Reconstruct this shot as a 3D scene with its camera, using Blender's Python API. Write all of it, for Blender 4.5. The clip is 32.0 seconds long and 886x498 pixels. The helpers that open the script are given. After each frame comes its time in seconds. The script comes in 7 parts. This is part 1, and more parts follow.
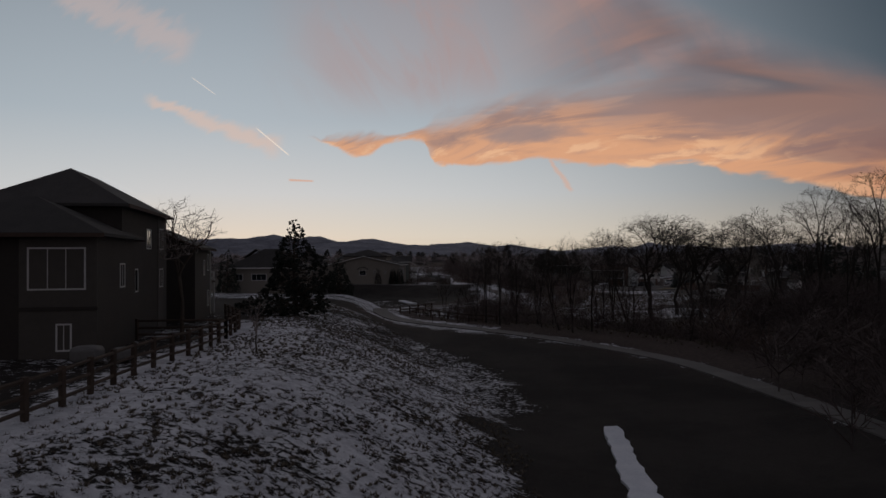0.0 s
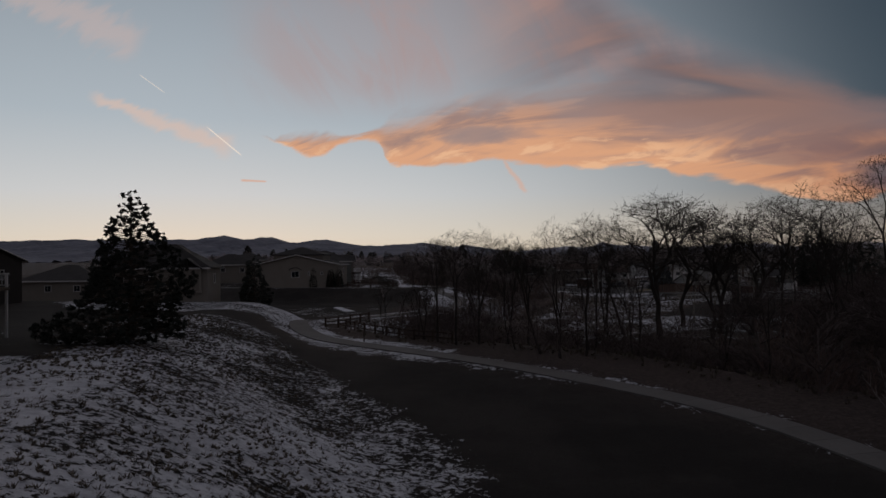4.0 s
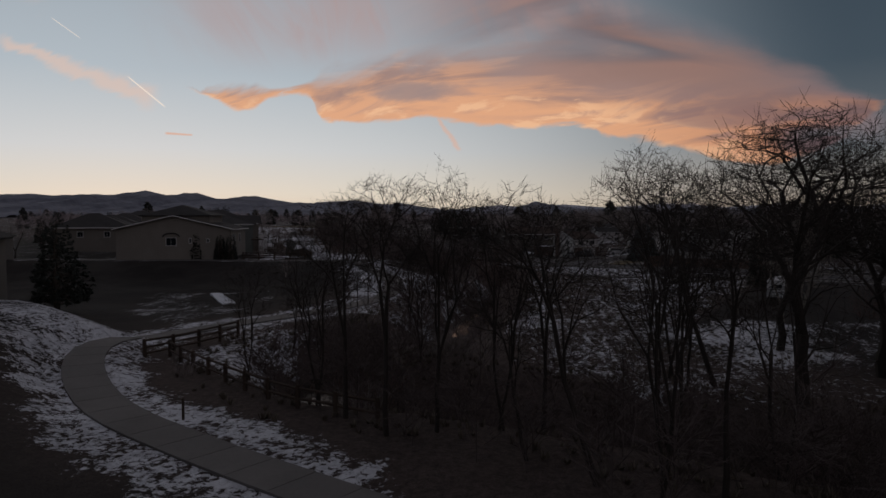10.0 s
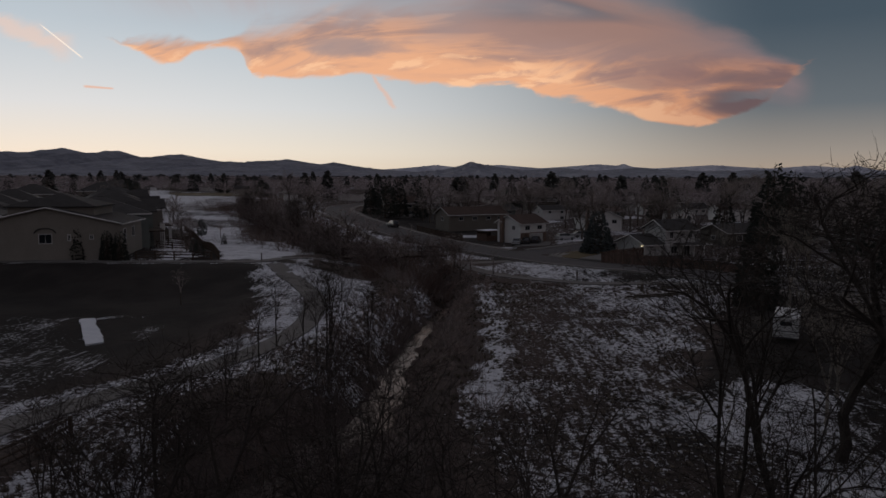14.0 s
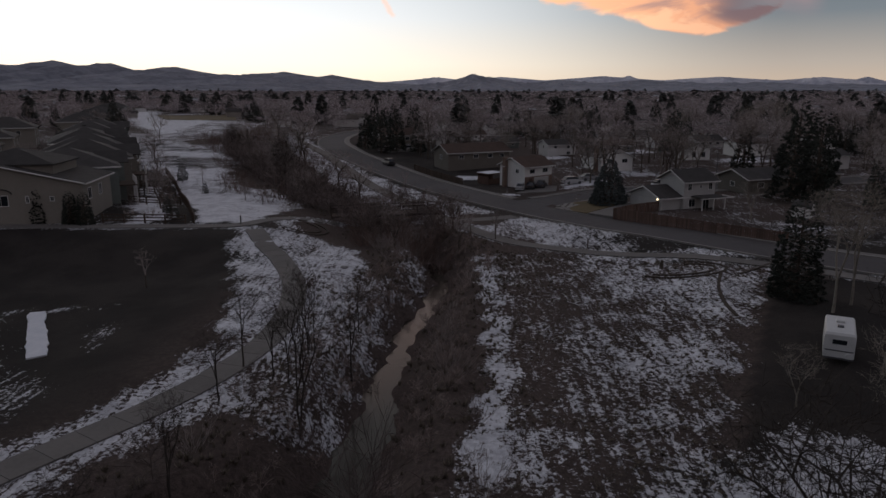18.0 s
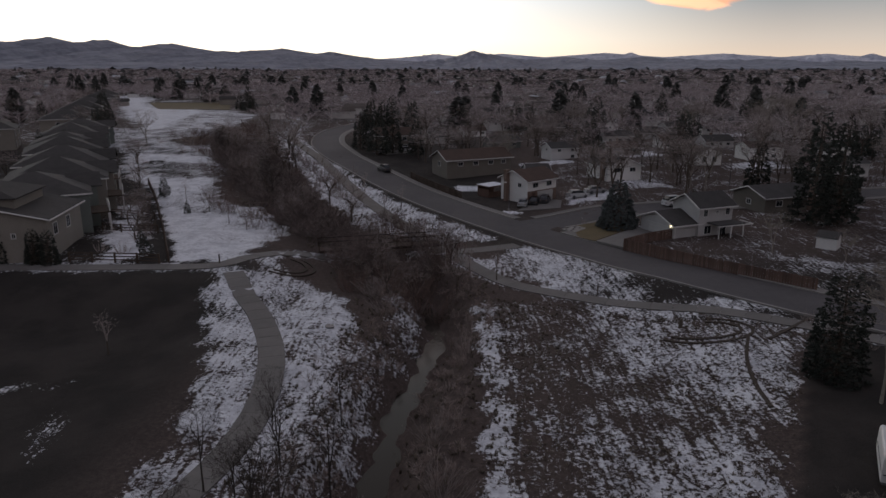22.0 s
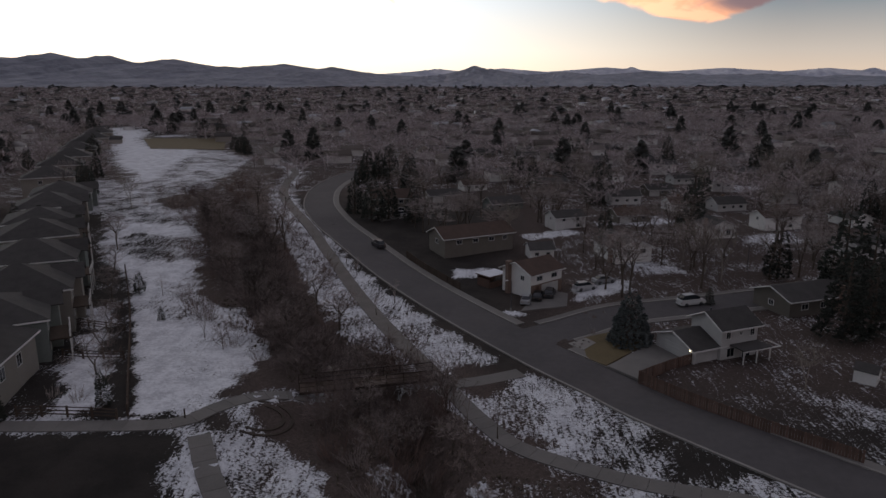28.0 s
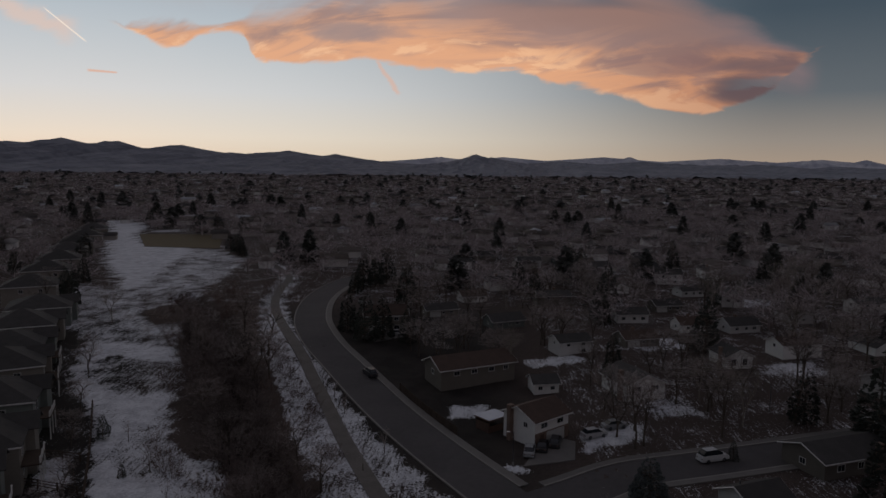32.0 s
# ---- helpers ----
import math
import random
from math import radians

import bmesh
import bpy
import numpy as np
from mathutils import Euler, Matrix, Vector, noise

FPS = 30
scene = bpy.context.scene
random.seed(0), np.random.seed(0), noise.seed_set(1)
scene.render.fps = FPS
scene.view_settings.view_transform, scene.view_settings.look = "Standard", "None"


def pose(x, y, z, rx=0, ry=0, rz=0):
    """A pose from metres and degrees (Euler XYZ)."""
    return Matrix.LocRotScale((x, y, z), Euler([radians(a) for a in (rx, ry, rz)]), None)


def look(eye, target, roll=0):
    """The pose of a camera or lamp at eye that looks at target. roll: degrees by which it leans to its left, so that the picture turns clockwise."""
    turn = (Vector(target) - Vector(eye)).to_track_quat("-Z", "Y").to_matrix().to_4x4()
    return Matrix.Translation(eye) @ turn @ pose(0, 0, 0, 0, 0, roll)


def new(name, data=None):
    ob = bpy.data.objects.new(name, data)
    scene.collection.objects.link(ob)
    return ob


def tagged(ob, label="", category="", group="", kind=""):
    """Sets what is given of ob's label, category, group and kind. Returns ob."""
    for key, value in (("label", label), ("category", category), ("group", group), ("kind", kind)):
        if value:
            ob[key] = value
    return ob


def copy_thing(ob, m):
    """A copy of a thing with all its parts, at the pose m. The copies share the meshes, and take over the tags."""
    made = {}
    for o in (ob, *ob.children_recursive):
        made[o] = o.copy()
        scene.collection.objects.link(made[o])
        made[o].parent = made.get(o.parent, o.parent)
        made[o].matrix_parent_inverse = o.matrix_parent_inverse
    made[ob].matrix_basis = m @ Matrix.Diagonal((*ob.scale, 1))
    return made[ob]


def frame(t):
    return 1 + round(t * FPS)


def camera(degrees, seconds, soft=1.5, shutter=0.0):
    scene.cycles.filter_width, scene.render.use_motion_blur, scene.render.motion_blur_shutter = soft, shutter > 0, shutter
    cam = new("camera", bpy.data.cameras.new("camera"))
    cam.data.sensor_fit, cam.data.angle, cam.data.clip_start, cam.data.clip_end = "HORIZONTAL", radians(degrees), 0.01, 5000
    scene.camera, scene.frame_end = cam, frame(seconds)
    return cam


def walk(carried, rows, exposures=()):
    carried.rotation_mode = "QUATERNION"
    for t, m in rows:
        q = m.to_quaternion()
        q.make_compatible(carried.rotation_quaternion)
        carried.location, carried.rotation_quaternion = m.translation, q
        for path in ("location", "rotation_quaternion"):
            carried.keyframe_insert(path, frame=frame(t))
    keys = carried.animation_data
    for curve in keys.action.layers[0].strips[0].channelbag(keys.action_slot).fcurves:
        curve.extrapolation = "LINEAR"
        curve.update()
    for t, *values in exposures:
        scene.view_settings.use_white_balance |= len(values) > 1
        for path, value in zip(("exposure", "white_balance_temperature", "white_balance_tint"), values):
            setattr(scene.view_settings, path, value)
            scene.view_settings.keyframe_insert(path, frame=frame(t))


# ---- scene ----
cam = camera(64.5, 32.0)
PATH = [
    (0, (16.655, -94.887, 8.419), (16.121, -92.959, 8.444), -0.3),
    (0.5, (15.910, -91.785, 8.354), (15.403, -89.851, 8.381), -0.3),
    (1, (15.252, -88.548, 8.313), (14.770, -86.607, 8.339), -0.4),
    (1.5, (14.622, -85.288, 8.263), (14.167, -83.341, 8.288), -0.4),
    (2, (13.983, -81.962, 8.200), (13.555, -80.008, 8.226), -0.2),
    (2.5, (13.518, -78.618, 8.050), (13.109, -76.661, 8.077), -0.2),
    (3, (12.931, -75.280, 7.866), (12.522, -73.323, 7.893), -0.3),
    (3.5, (12.248, -71.838, 7.797), (11.838, -69.880, 7.824), -0.4),
    (5.5, (8.943, -57.955, 7.812), (8.533, -55.997, 7.837), -0.7),
    (6, (8.202, -54.561, 7.811), (7.792, -52.604, 7.835), -0.6),
    (6.5, (7.579, -51.207, 7.838), (7.170, -49.249, 7.847), -0.5),
    (7, (7.055, -48.027, 7.851), (6.648, -46.069, 7.846), -0.4),
    (7.5, (6.667, -44.982, 7.859), (6.266, -43.023, 7.841), -0.2),
    (8, (6.148, -41.879, 7.895), (5.755, -39.918, 7.861), -0.1),
    (8.5, (5.637, -38.624, 8.002), (5.252, -36.662, 7.954), -0.0),
    (9, (5.086, -35.571, 8.174), (4.749, -33.601, 8.110), 0.0),
    (9.5, (4.686, -32.565, 8.472), (4.409, -30.586, 8.392), -0.0),
    (10, (4.230, -29.556, 8.803), (4.007, -27.571, 8.709), -0.1),
    (10.5, (3.802, -26.839, 9.219), (3.638, -24.848, 9.113), 0.1),
    (11, (3.460, -24.223, 9.670), (3.350, -22.230, 9.550), 0.1),
    (11.5, (3.177, -21.696, 10.193), (3.114, -19.702, 10.058), 0.2),
    (12, (2.989, -19.192, 10.843), (2.951, -17.198, 10.693), 0.2),
    (12.5, (2.893, -17.229, 11.538), (2.854, -15.237, 11.371), 0.1),
    (13, (2.819, -15.480, 12.370), (2.781, -13.488, 12.192), 0.2),
    (13.5, (2.821, -14.038, 13.054), (2.782, -12.047, 12.861), 0.2),
    (15.5, (3.109, -8.480, 15.941), (3.067, -6.499, 15.666), -0.1),
    (16, (3.217, -7.185, 16.520), (3.174, -5.209, 16.211), -0.0),
    (16.5, (3.221, -5.858, 17.158), (3.179, -3.888, 16.814), -0.0),
    (17, (3.241, -4.673, 17.871), (3.198, -2.710, 17.491), -0.1),
    (17.5, (3.182, -3.483, 18.530), (3.141, -1.527, 18.114), -0.0),
    (18, (3.144, -2.236, 19.154), (3.102, -0.287, 18.704), -0.0),
    (18.5, (3.199, -1.088, 19.810), (3.156, 0.852, 19.324), 0.0),
    (19, (3.172, 0.111, 20.487), (3.131, 2.044, 19.978), 0.0),
    (19.5, (3.136, 1.296, 21.195), (3.095, 3.229, 20.686), 0.1),
    (20, (3.201, 2.298, 22.060), (3.159, 4.232, 21.549), 0.0),
    (20.5, (3.311, 3.378, 22.905), (3.267, 5.311, 22.393), -0.1),
    (21, (3.361, 4.603, 23.696), (3.318, 6.535, 23.183), -0.1),
    (21.5, (3.405, 5.897, 24.443), (3.362, 7.829, 23.931), -0.0),
    (22, (3.378, 7.209, 25.216), (3.336, 9.142, 24.703), 0.0),
    (22.5, (3.349, 8.528, 25.960), (3.307, 10.461, 25.447), 0.1),
    (23, (3.364, 9.519, 26.879), (3.323, 11.451, 26.366), 0.1),
    (23.5, (3.374, 10.557, 27.861), (3.333, 12.489, 27.348), 0.1),
    (24, (3.349, 11.692, 28.860), (3.307, 13.625, 28.347), 0.1),
    (24.5, (3.319, 12.794, 29.816), (3.278, 14.727, 29.303), 0.2),
    (25, (3.260, 13.939, 30.802), (3.220, 15.872, 30.291), 0.2),
    (25.5, (3.269, 15.116, 31.768), (3.229, 17.050, 31.258), 0.2),
    (27.5, (3.935, 19.400, 36.819), (3.888, 21.333, 36.309), -0.2),
    (28, (3.960, 20.589, 37.799), (3.913, 22.530, 37.318), -0.1),
    (28.5, (4.039, 21.823, 38.829), (3.991, 23.771, 38.376), -0.1),
    (29, (4.096, 23.130, 39.808), (4.047, 25.085, 39.384), -0.1),
    (29.5, (4.142, 24.502, 40.703), (4.093, 26.462, 40.308), 0.1),
    (30, (4.216, 25.776, 41.651), (4.167, 27.742, 41.287), 0.1),
    (30.5, (4.263, 26.993, 42.670), (4.214, 28.964, 42.334), 0.1),
    (31, (4.284, 28.250, 43.581), (4.234, 30.226, 43.274), 0.2),
    (31.5, (4.319, 29.756, 44.375), (4.269, 31.736, 44.097), 0.3),
    (32, (4.285, 31.467, 44.952), (4.236, 33.451, 44.705), 0.5),
]
EXPO = [(0, -0.28), (8, -0.25), (12, -0.1), (15.5, 0.05), (17, 0.2), (19, 0.9), (24, 1.06), (27.5, 1.02), (29, 0.55), (30, 0.3), (31, 0.04), (32, -0.15)]
walk(cam, [(t, look(e, g, r)) for t, e, g, r in PATH], exposures=EXPO)

K = 0.82                       # metres for each unit of the plan below

# ------------------------------------------------------------------ node helpers
class Nodes:
    """Short hand for building node trees."""
    def __init__(self, tree):
        self.tree = tree
        tree.nodes.clear()

    def add(self, kind, **settings):
        n = self.tree.nodes.new(kind)
        for k, v in settings.items():
            setattr(n, k, v)
        return n

    def link(self, a, b):
        self.tree.links.new(a, b)

    def put(self, socket, value):
        if isinstance(value, bpy.types.NodeSocket):
            self.link(value, socket)
        elif value is not None:
            socket.default_value = value

    def math(self, op, a, b=None, c=None, clamp=False):
        n = self.add("ShaderNodeMath", operation=op, use_clamp=clamp)
        for s, v in zip(n.inputs, (a, b, c)):
            self.put(s, v)
        return n.outputs[0]

    def mix(self, f, a, b, blend="MIX"):
        n = self.add("ShaderNodeMix", data_type="RGBA", blend_type=blend)
        self.put(n.inputs[0], f)
        self.put(n.inputs[6], a)
        self.put(n.inputs[7], b)
        return n.outputs[2]

    def noise(self, vec, scale, detail=4, rough=0.55, distort=0.0):
        n = self.add("ShaderNodeTexNoise")
        self.put(n.inputs["Vector"], vec)
        n.inputs["Scale"].default_value = scale
        n.inputs["Detail"].default_value = detail
        n.inputs["Roughness"].default_value = rough
        n.inputs["Distortion"].default_value = distort
        return n.outputs["Fac"]

    def smooth(self, x, lo, hi):
        n = self.add("ShaderNodeMapRange", interpolation_type="SMOOTHSTEP", clamp=True)
        self.put(n.inputs[0], x)
        self.put(n.inputs[1], lo)
        self.put(n.inputs[2], hi)
        n.inputs[3].default_value, n.inputs[4].default_value = 0, 1
        return n.outputs[0]

    def ramp(self, x, stops):
        n = self.add("ShaderNodeValToRGB")
        self.put(n.inputs[0], x)
        els = n.color_ramp.elements
        while len(els) < len(stops):
            els.new(0.5)
        for e, (p, c) in zip(els, stops):
            e.position, e.color = p, (*c, 1) if len(c) == 3 else c
        return n.outputs[0]

    def curve(self, x, points):
        n = self.add("ShaderNodeFloatCurve")
        self.put(n.inputs["Value"], x)
        c = n.mapping.curves[0]
        while len(c.points) < len(points):
            c.points.new(0.5, 0.5)
        for p, (a, b) in zip(c.points, points):
            p.location = (a, b)
        n.mapping.update()
        return n.outputs[0]

    def xyz(self, v):
        n = self.add("ShaderNodeSeparateXYZ")
        self.put(n.inputs[0], v)
        return n.outputs

    def vec(self, x, y, z):
        n = self.add("ShaderNodeCombineXYZ")
        for s, v in zip(n.inputs, (x, y, z)):
            self.put(s, v)
        return n.outputs[0]


# ------------------------------------------------------------------ world: dusk sky with lit clouds
SUN_AZ = radians(-31)          # where the sun has gone down, from +y towards +x
world = bpy.data.worlds.new("dusk_sky")
scene.world = world
world.use_nodes = True
W = Nodes(world.node_tree)
tc = W.add("ShaderNodeTexCoord").outputs["Generated"]
dx, dy, dz = W.xyz(tc)
sky = W.add("ShaderNodeTexSky", sky_type="NISHITA", sun_disc=False, sun_elevation=radians(1.0),
            sun_rotation=SUN_AZ, air_density=1.0, dust_density=0.6, ozone_density=2.0)
# how far towards the after-glow, and how high
glow = W.math("ADD", W.math("MULTIPLY", dx, math.sin(SUN_AZ)), W.math("MULTIPLY", dy, math.cos(SUN_AZ)))
height = W.math("MAXIMUM", dz, 0.0)
front = W.ramp(height, [(0.0, (0.84, 0.71, 0.55)), (0.03, (0.88, 0.80, 0.68)), (0.09, (0.74, 0.755, 0.765)), (0.19, (0.53, 0.60, 0.66)),
                        (0.36, (0.39, 0.445, 0.505)), (0.65, (0.135, 0.14, 0.165)), (1.0, (0.142, 0.131, 0.157))])
side = W.ramp(height, [(0.0, (0.42, 0.33, 0.255)), (0.03, (0.33, 0.29, 0.255)), (0.09, (0.135, 0.155, 0.175)), (0.19, (0.062, 0.088, 0.115)),
                       (0.36, (0.045, 0.066, 0.09)), (0.65, (0.095, 0.10, 0.12)), (1.0, (0.142, 0.131, 0.157))])
back = W.ramp(height, [(0.0, (0.115, 0.092, 0.097)), (0.12, (0.125, 0.106, 0.112)), (0.4, (0.13, 0.127, 0.142)), (1.0, (0.142, 0.131, 0.157))])
clear = W.mix(W.smooth(glow, 0.565, 1.03), W.mix(W.smooth(glow, -0.6, 0.4), back, side), front)
clear = W.mix(0.05, clear, W.mix(1.0, sky.outputs[0], (0.12, 0.12, 0.12, 1), "MULTIPLY"))
# plane coordinates of the western sky
ahead = W.math("MAXIMUM", dy, 0.05)
u = W.math("DIVIDE", dx, ahead)
v = W.math("DIVIDE", dz, ahead)
west = W.smooth(dy, 0.1, 0.4)
uu = W.math("MULTIPLY_ADD", u, 0.5, 0.5)     # -1..1 to 0..1
# the clouds are drawn out along arcs that crest over the middle of the fan
bow = W.math("SUBTRACT", u, 0.14)
sweep = W.math("ADD", v, W.math("MULTIPLY", W.math("MULTIPLY", bow, bow), 0.8))
level = W.math("ADD", v, W.math("MULTIPLY", W.math("MULTIPLY", bow, bow), 0.22))
big = W.noise(W.vec(W.math("MULTIPLY", u, 1.8), W.math("MULTIPLY", level, 5.0), 0.0), 2.8, 4, 0.5, 0.4)
fine = W.noise(W.vec(W.math("MULTIPLY", u, 3.2), W.math("MULTIPLY", level, 9.0), 3.0), 4.4, 5, 0.55, 0.5)
soft = W.noise(W.vec(W.math("MULTIPLY", u, 1.3), W.math("MULTIPLY", sweep, 7.0), 7.0), 2.2, 3, 0.45, 0.6)
wob = W.math("ADD", W.math("MULTIPLY", W.math("SUBTRACT", big, 0.5), 0.030), W.math("MULTIPLY", W.math("SUBTRACT", fine, 0.5), 0.026))
vw = W.math("ADD", v, wob)
low = W.curve(uu, [(0.0, 0.2), (0.255, 0.188), (0.267, 0.179), (0.293, 0.155), (0.303, 0.158), (0.320, 0.174), (0.347, 0.171), (0.356, 0.140), (0.42, 0.137), (0.49, 0.125), (0.549, 0.118),
                   (0.556, 0.107), (0.579, 0.099), (0.615, 0.084), (0.658, 0.066), (0.686, 0.075), (0.710, 0.097), (0.738, 0.143), (1.0, 0.3)])
top = W.curve(uu, [(0.0, 0.19), (0.262, 0.186), (0.31, 0.188), (0.345, 0.190), (0.37, 0.197), (0.41, 0.208), (0.45, 0.208), (0.50, 0.202), (0.55, 0.190), (0.60, 0.178), (0.65, 0.166), (0.70, 0.156), (0.738, 0.146), (1.0, 0.1)])
edge = W.curve(uu, [(0.0, 0.30), (0.3, 0.50), (0.45, 0.48), (0.54, 0.335), (0.59, 0.283), (0.625, 0.255), (0.65, 0.235), (0.69, 0.200), (0.722, 0.162), (0.738, 0.144), (1.0, 0.1)])
above = W.math("SUBTRACT", vw, low)
deep = W.math("DIVIDE", above, W.math("MAXIMUM", W.math("SUBTRACT", top, low), 0.004))
inside = W.math("MULTIPLY", W.smooth(u, -0.50, -0.46), W.smooth(u, 0.50, 0.46))
body = W.math("MULTIPLY", W.math("MULTIPLY", W.smooth(above, -0.001, 0.007), W.smooth(W.math("ADD", deep, W.math("MULTIPLY", W.math("SUBTRACT", soft, 0.5), 1.2)), 1.5, 0.70)), W.math("MULTIPLY", inside, west))
body = W.math("MULTIPLY", body, W.smooth(W.math("ADD", fine, W.math("MULTIPLY", W.smooth(u, -0.36, -0.24), 0.25)), 0.24, 0.42))
# the fan of mauve cloud above the bright band, with an open blue furrow in it
fan = W.smooth(W.math("SUBTRACT", edge, vw), -0.012, W.math("MULTIPLY_ADD", W.smooth(u, 0.45, 0.1), 0.045, 0.02))
fan = W.math("MULTIPLY", fan, W.math("MULTIPLY", W.smooth(W.math("SUBTRACT", vw, top), -0.06, -0.02), W.smooth(u, -0.22, 0.06)))
furrow = W.math("MULTIPLY", W.smooth(W.math("ABSOLUTE", W.math("SUBTRACT", W.math("SUBTRACT", vw, W.math("MULTIPLY", u, 0.36)), 0.254)), 0.034, 0.004), W.smooth(u, 0.13, 0.0))
fan = W.math("MULTIPLY", fan, W.math("MULTIPLY_ADD", furrow, -0.55, 0.92))
fan = W.math("MULTIPLY", W.math("MULTIPLY", fan, inside), W.math("MULTIPLY", west, W.math("MULTIPLY_ADD", W.smooth(soft, 0.30, 0.55), 0.35, 0.65)))
mauve = W.mix(W.smooth(soft, 0.40, 0.66), (0.19, 0.165, 0.185, 1), (0.43, 0.25, 0.205, 1))
mauve = W.mix(W.math("MULTIPLY", W.smooth(W.math("SUBTRACT", v, top), 0.06, 0.0), 0.45), mauve, (0.42, 0.27, 0.235, 1))
mauve = W.mix(W.smooth(u, -0.05, 0.15), mauve, W.mix(1.0, mauve, (0.80, 0.78, 0.78, 1), "MULTIPLY"))
mauve = W.mix(W.smooth(u, 0.22, 0.46), mauve, (0.23, 0.175, 0.185, 1))
# upper veil of pink streaks that stand almost upright
veil = W.noise(W.vec(W.math("MULTIPLY", W.math("ADD", u, W.math("MULTIPLY", v, 0.45)), 5.5), W.math("MULTIPLY", v, 2.6), 9.0), 1.6, 5, 0.58, 0.9)
haze = W.math("MULTIPLY", W.smooth(u, -0.62, -0.30), W.math("MULTIPLY", W.smooth(v, 0.19, 0.30), W.smooth(v, 1.3, 0.5)))
haze = W.math("MULTIPLY", W.math("MULTIPLY", haze, W.smooth(W.math("SUBTRACT", edge, v), -0.02, 0.05)), west)
veil = W.math("MULTIPLY", haze, W.math("MULTIPLY_ADD", W.smooth(veil, 0.38, 0.70), 0.62, 0.28))
# the lit band: orange below and forward, duller with height and where it folds over
tilt = W.math("SUBTRACT", level, W.math("MULTIPLY", W.smooth(u, 0.0, 0.3), W.math("MULTIPLY", u, 0.16)))
fold = W.noise(W.vec(W.math("MULTIPLY", u, 2.4), W.math("MULTIPLY", tilt, 13.0), 5.0), 2.3, 5, 0.55, 0.6)
lit = W.smooth(W.math("ADD", deep, W.math("MULTIPLY", W.math("SUBTRACT", fold, 0.5), 3.4)), 1.25, 0.25)
cloud = W.mix(lit, (0.40, 0.25, 0.215, 1), (0.86, 0.435, 0.24, 1))
cloud = W.mix(W.math("MULTIPLY", W.smooth(fold, 0.50, 0.36), W.smooth(deep, 0.05, 0.35)), cloud, (0.58, 0.335, 0.245, 1))
cloud = W.mix(W.math("MULTIPLY", W.smooth(fine, 0.50, 0.62), W.smooth(deep, 0.9, 0.3)), cloud, (0.97, 0.55, 0.315, 1))


def blot(col, u0, v0, ru, rv, colour, strength):
    """A soft oval of duller cloud."""
    a = W.math("DIVIDE", W.math("SUBTRACT", u, u0), ru)
    b = W.math("DIVIDE", W.math("SUBTRACT", vw, v0), rv)
    d = W.math("ADD", W.math("MULTIPLY", a, a), W.math("MULTIPLY", b, b))
    return W.mix(W.math("MULTIPLY", W.smooth(d, 1.0, 0.1), strength), col, colour)


cloud = blot(cloud, -0.155, 0.178, 0.075, 0.019, (0.37, 0.265, 0.25, 1), 0.85)
cloud = blot(cloud, -0.315, 0.160, 0.03, 0.012, (0.50, 0.42, 0.40, 1), 0.6)
cloud = blot(cloud, 0.40, 0.100, 0.085, 0.030, (0.19, 0.145, 0.155, 1), 0.95)
cloud = blot(cloud, 0.42, 0.135, 0.12, 0.014, (0.24, 0.18, 0.185, 1), 0.8)
cloud = blot(cloud, 0.27, 0.132, 0.11, 0.020, (0.36, 0.225, 0.205, 1), 0.7)
cloud = blot(cloud, 0.20, 0.172, 0.16, 0.018, (0.40, 0.265, 0.24, 1), 0.6)
cloud = W.mix(W.smooth(u, 0.08, 0.42), cloud, W.mix(1.0, cloud, (0.66, 0.60, 0.63, 1), "MULTIPLY"))
col = W.mix(veil, clear, (0.50, 0.335, 0.315, 1))
col = W.mix(fan, col, mauve)
# a clear notch bitten into the trailing end
notch = W.math("MULTIPLY", W.smooth(W.math("ABSOLUTE", W.math("SUBTRACT", vw, W.math("MULTIPLY_ADD", u, 0.10, 0.072))), 0.009, 0.003), W.smooth(u, 0.34, 0.42))
body = W.math("MULTIPLY", body, W.math("SUBTRACT", 1.0, W.math("MULTIPLY", notch, 0.8)))
col = W.mix(W.math("MULTIPLY", body, 0.95), col, cloud)


def streak(col, u0, v0, u1, v1, w0, w1, colour, strength, rough):
    """A straight band of cloud or vapour trail from one point of the sky to another."""
    length = math.hypot(u1 - u0, v1 - v0)
    ex, ey = (u1 - u0) / length, (v1 - v0) / length
    a, b = W.math("SUBTRACT", u, u0), W.math("SUBTRACT", v, v0)
    along = W.math("DIVIDE", W.math("ADD", W.math("MULTIPLY", a, ex), W.math("MULTIPLY", b, ey)), length)
    across = W.math("SUBTRACT", W.math("MULTIPLY", b, ex), W.math("MULTIPLY", a, ey))
    across = W.math("ADD", across, W.math("MULTIPLY", W.math("SUBTRACT", fine, 0.5), rough))
    width = W.math("MULTIPLY_ADD", along, w1 - w0, w0)
    f = W.math("DIVIDE", W.math("ABSOLUTE", across), width)
    f = W.math("MULTIPLY", W.smooth(f, 1.0, 0.1), W.math("MULTIPLY", W.smooth(along, -0.02, 0.12), W.smooth(along, 1.03, 0.9)))
    f = W.math("MULTIPLY", W.math("MULTIPLY", f, strength), W.smooth(dy, 0.1, 0.4))
    return W.mix(f, col, colour)


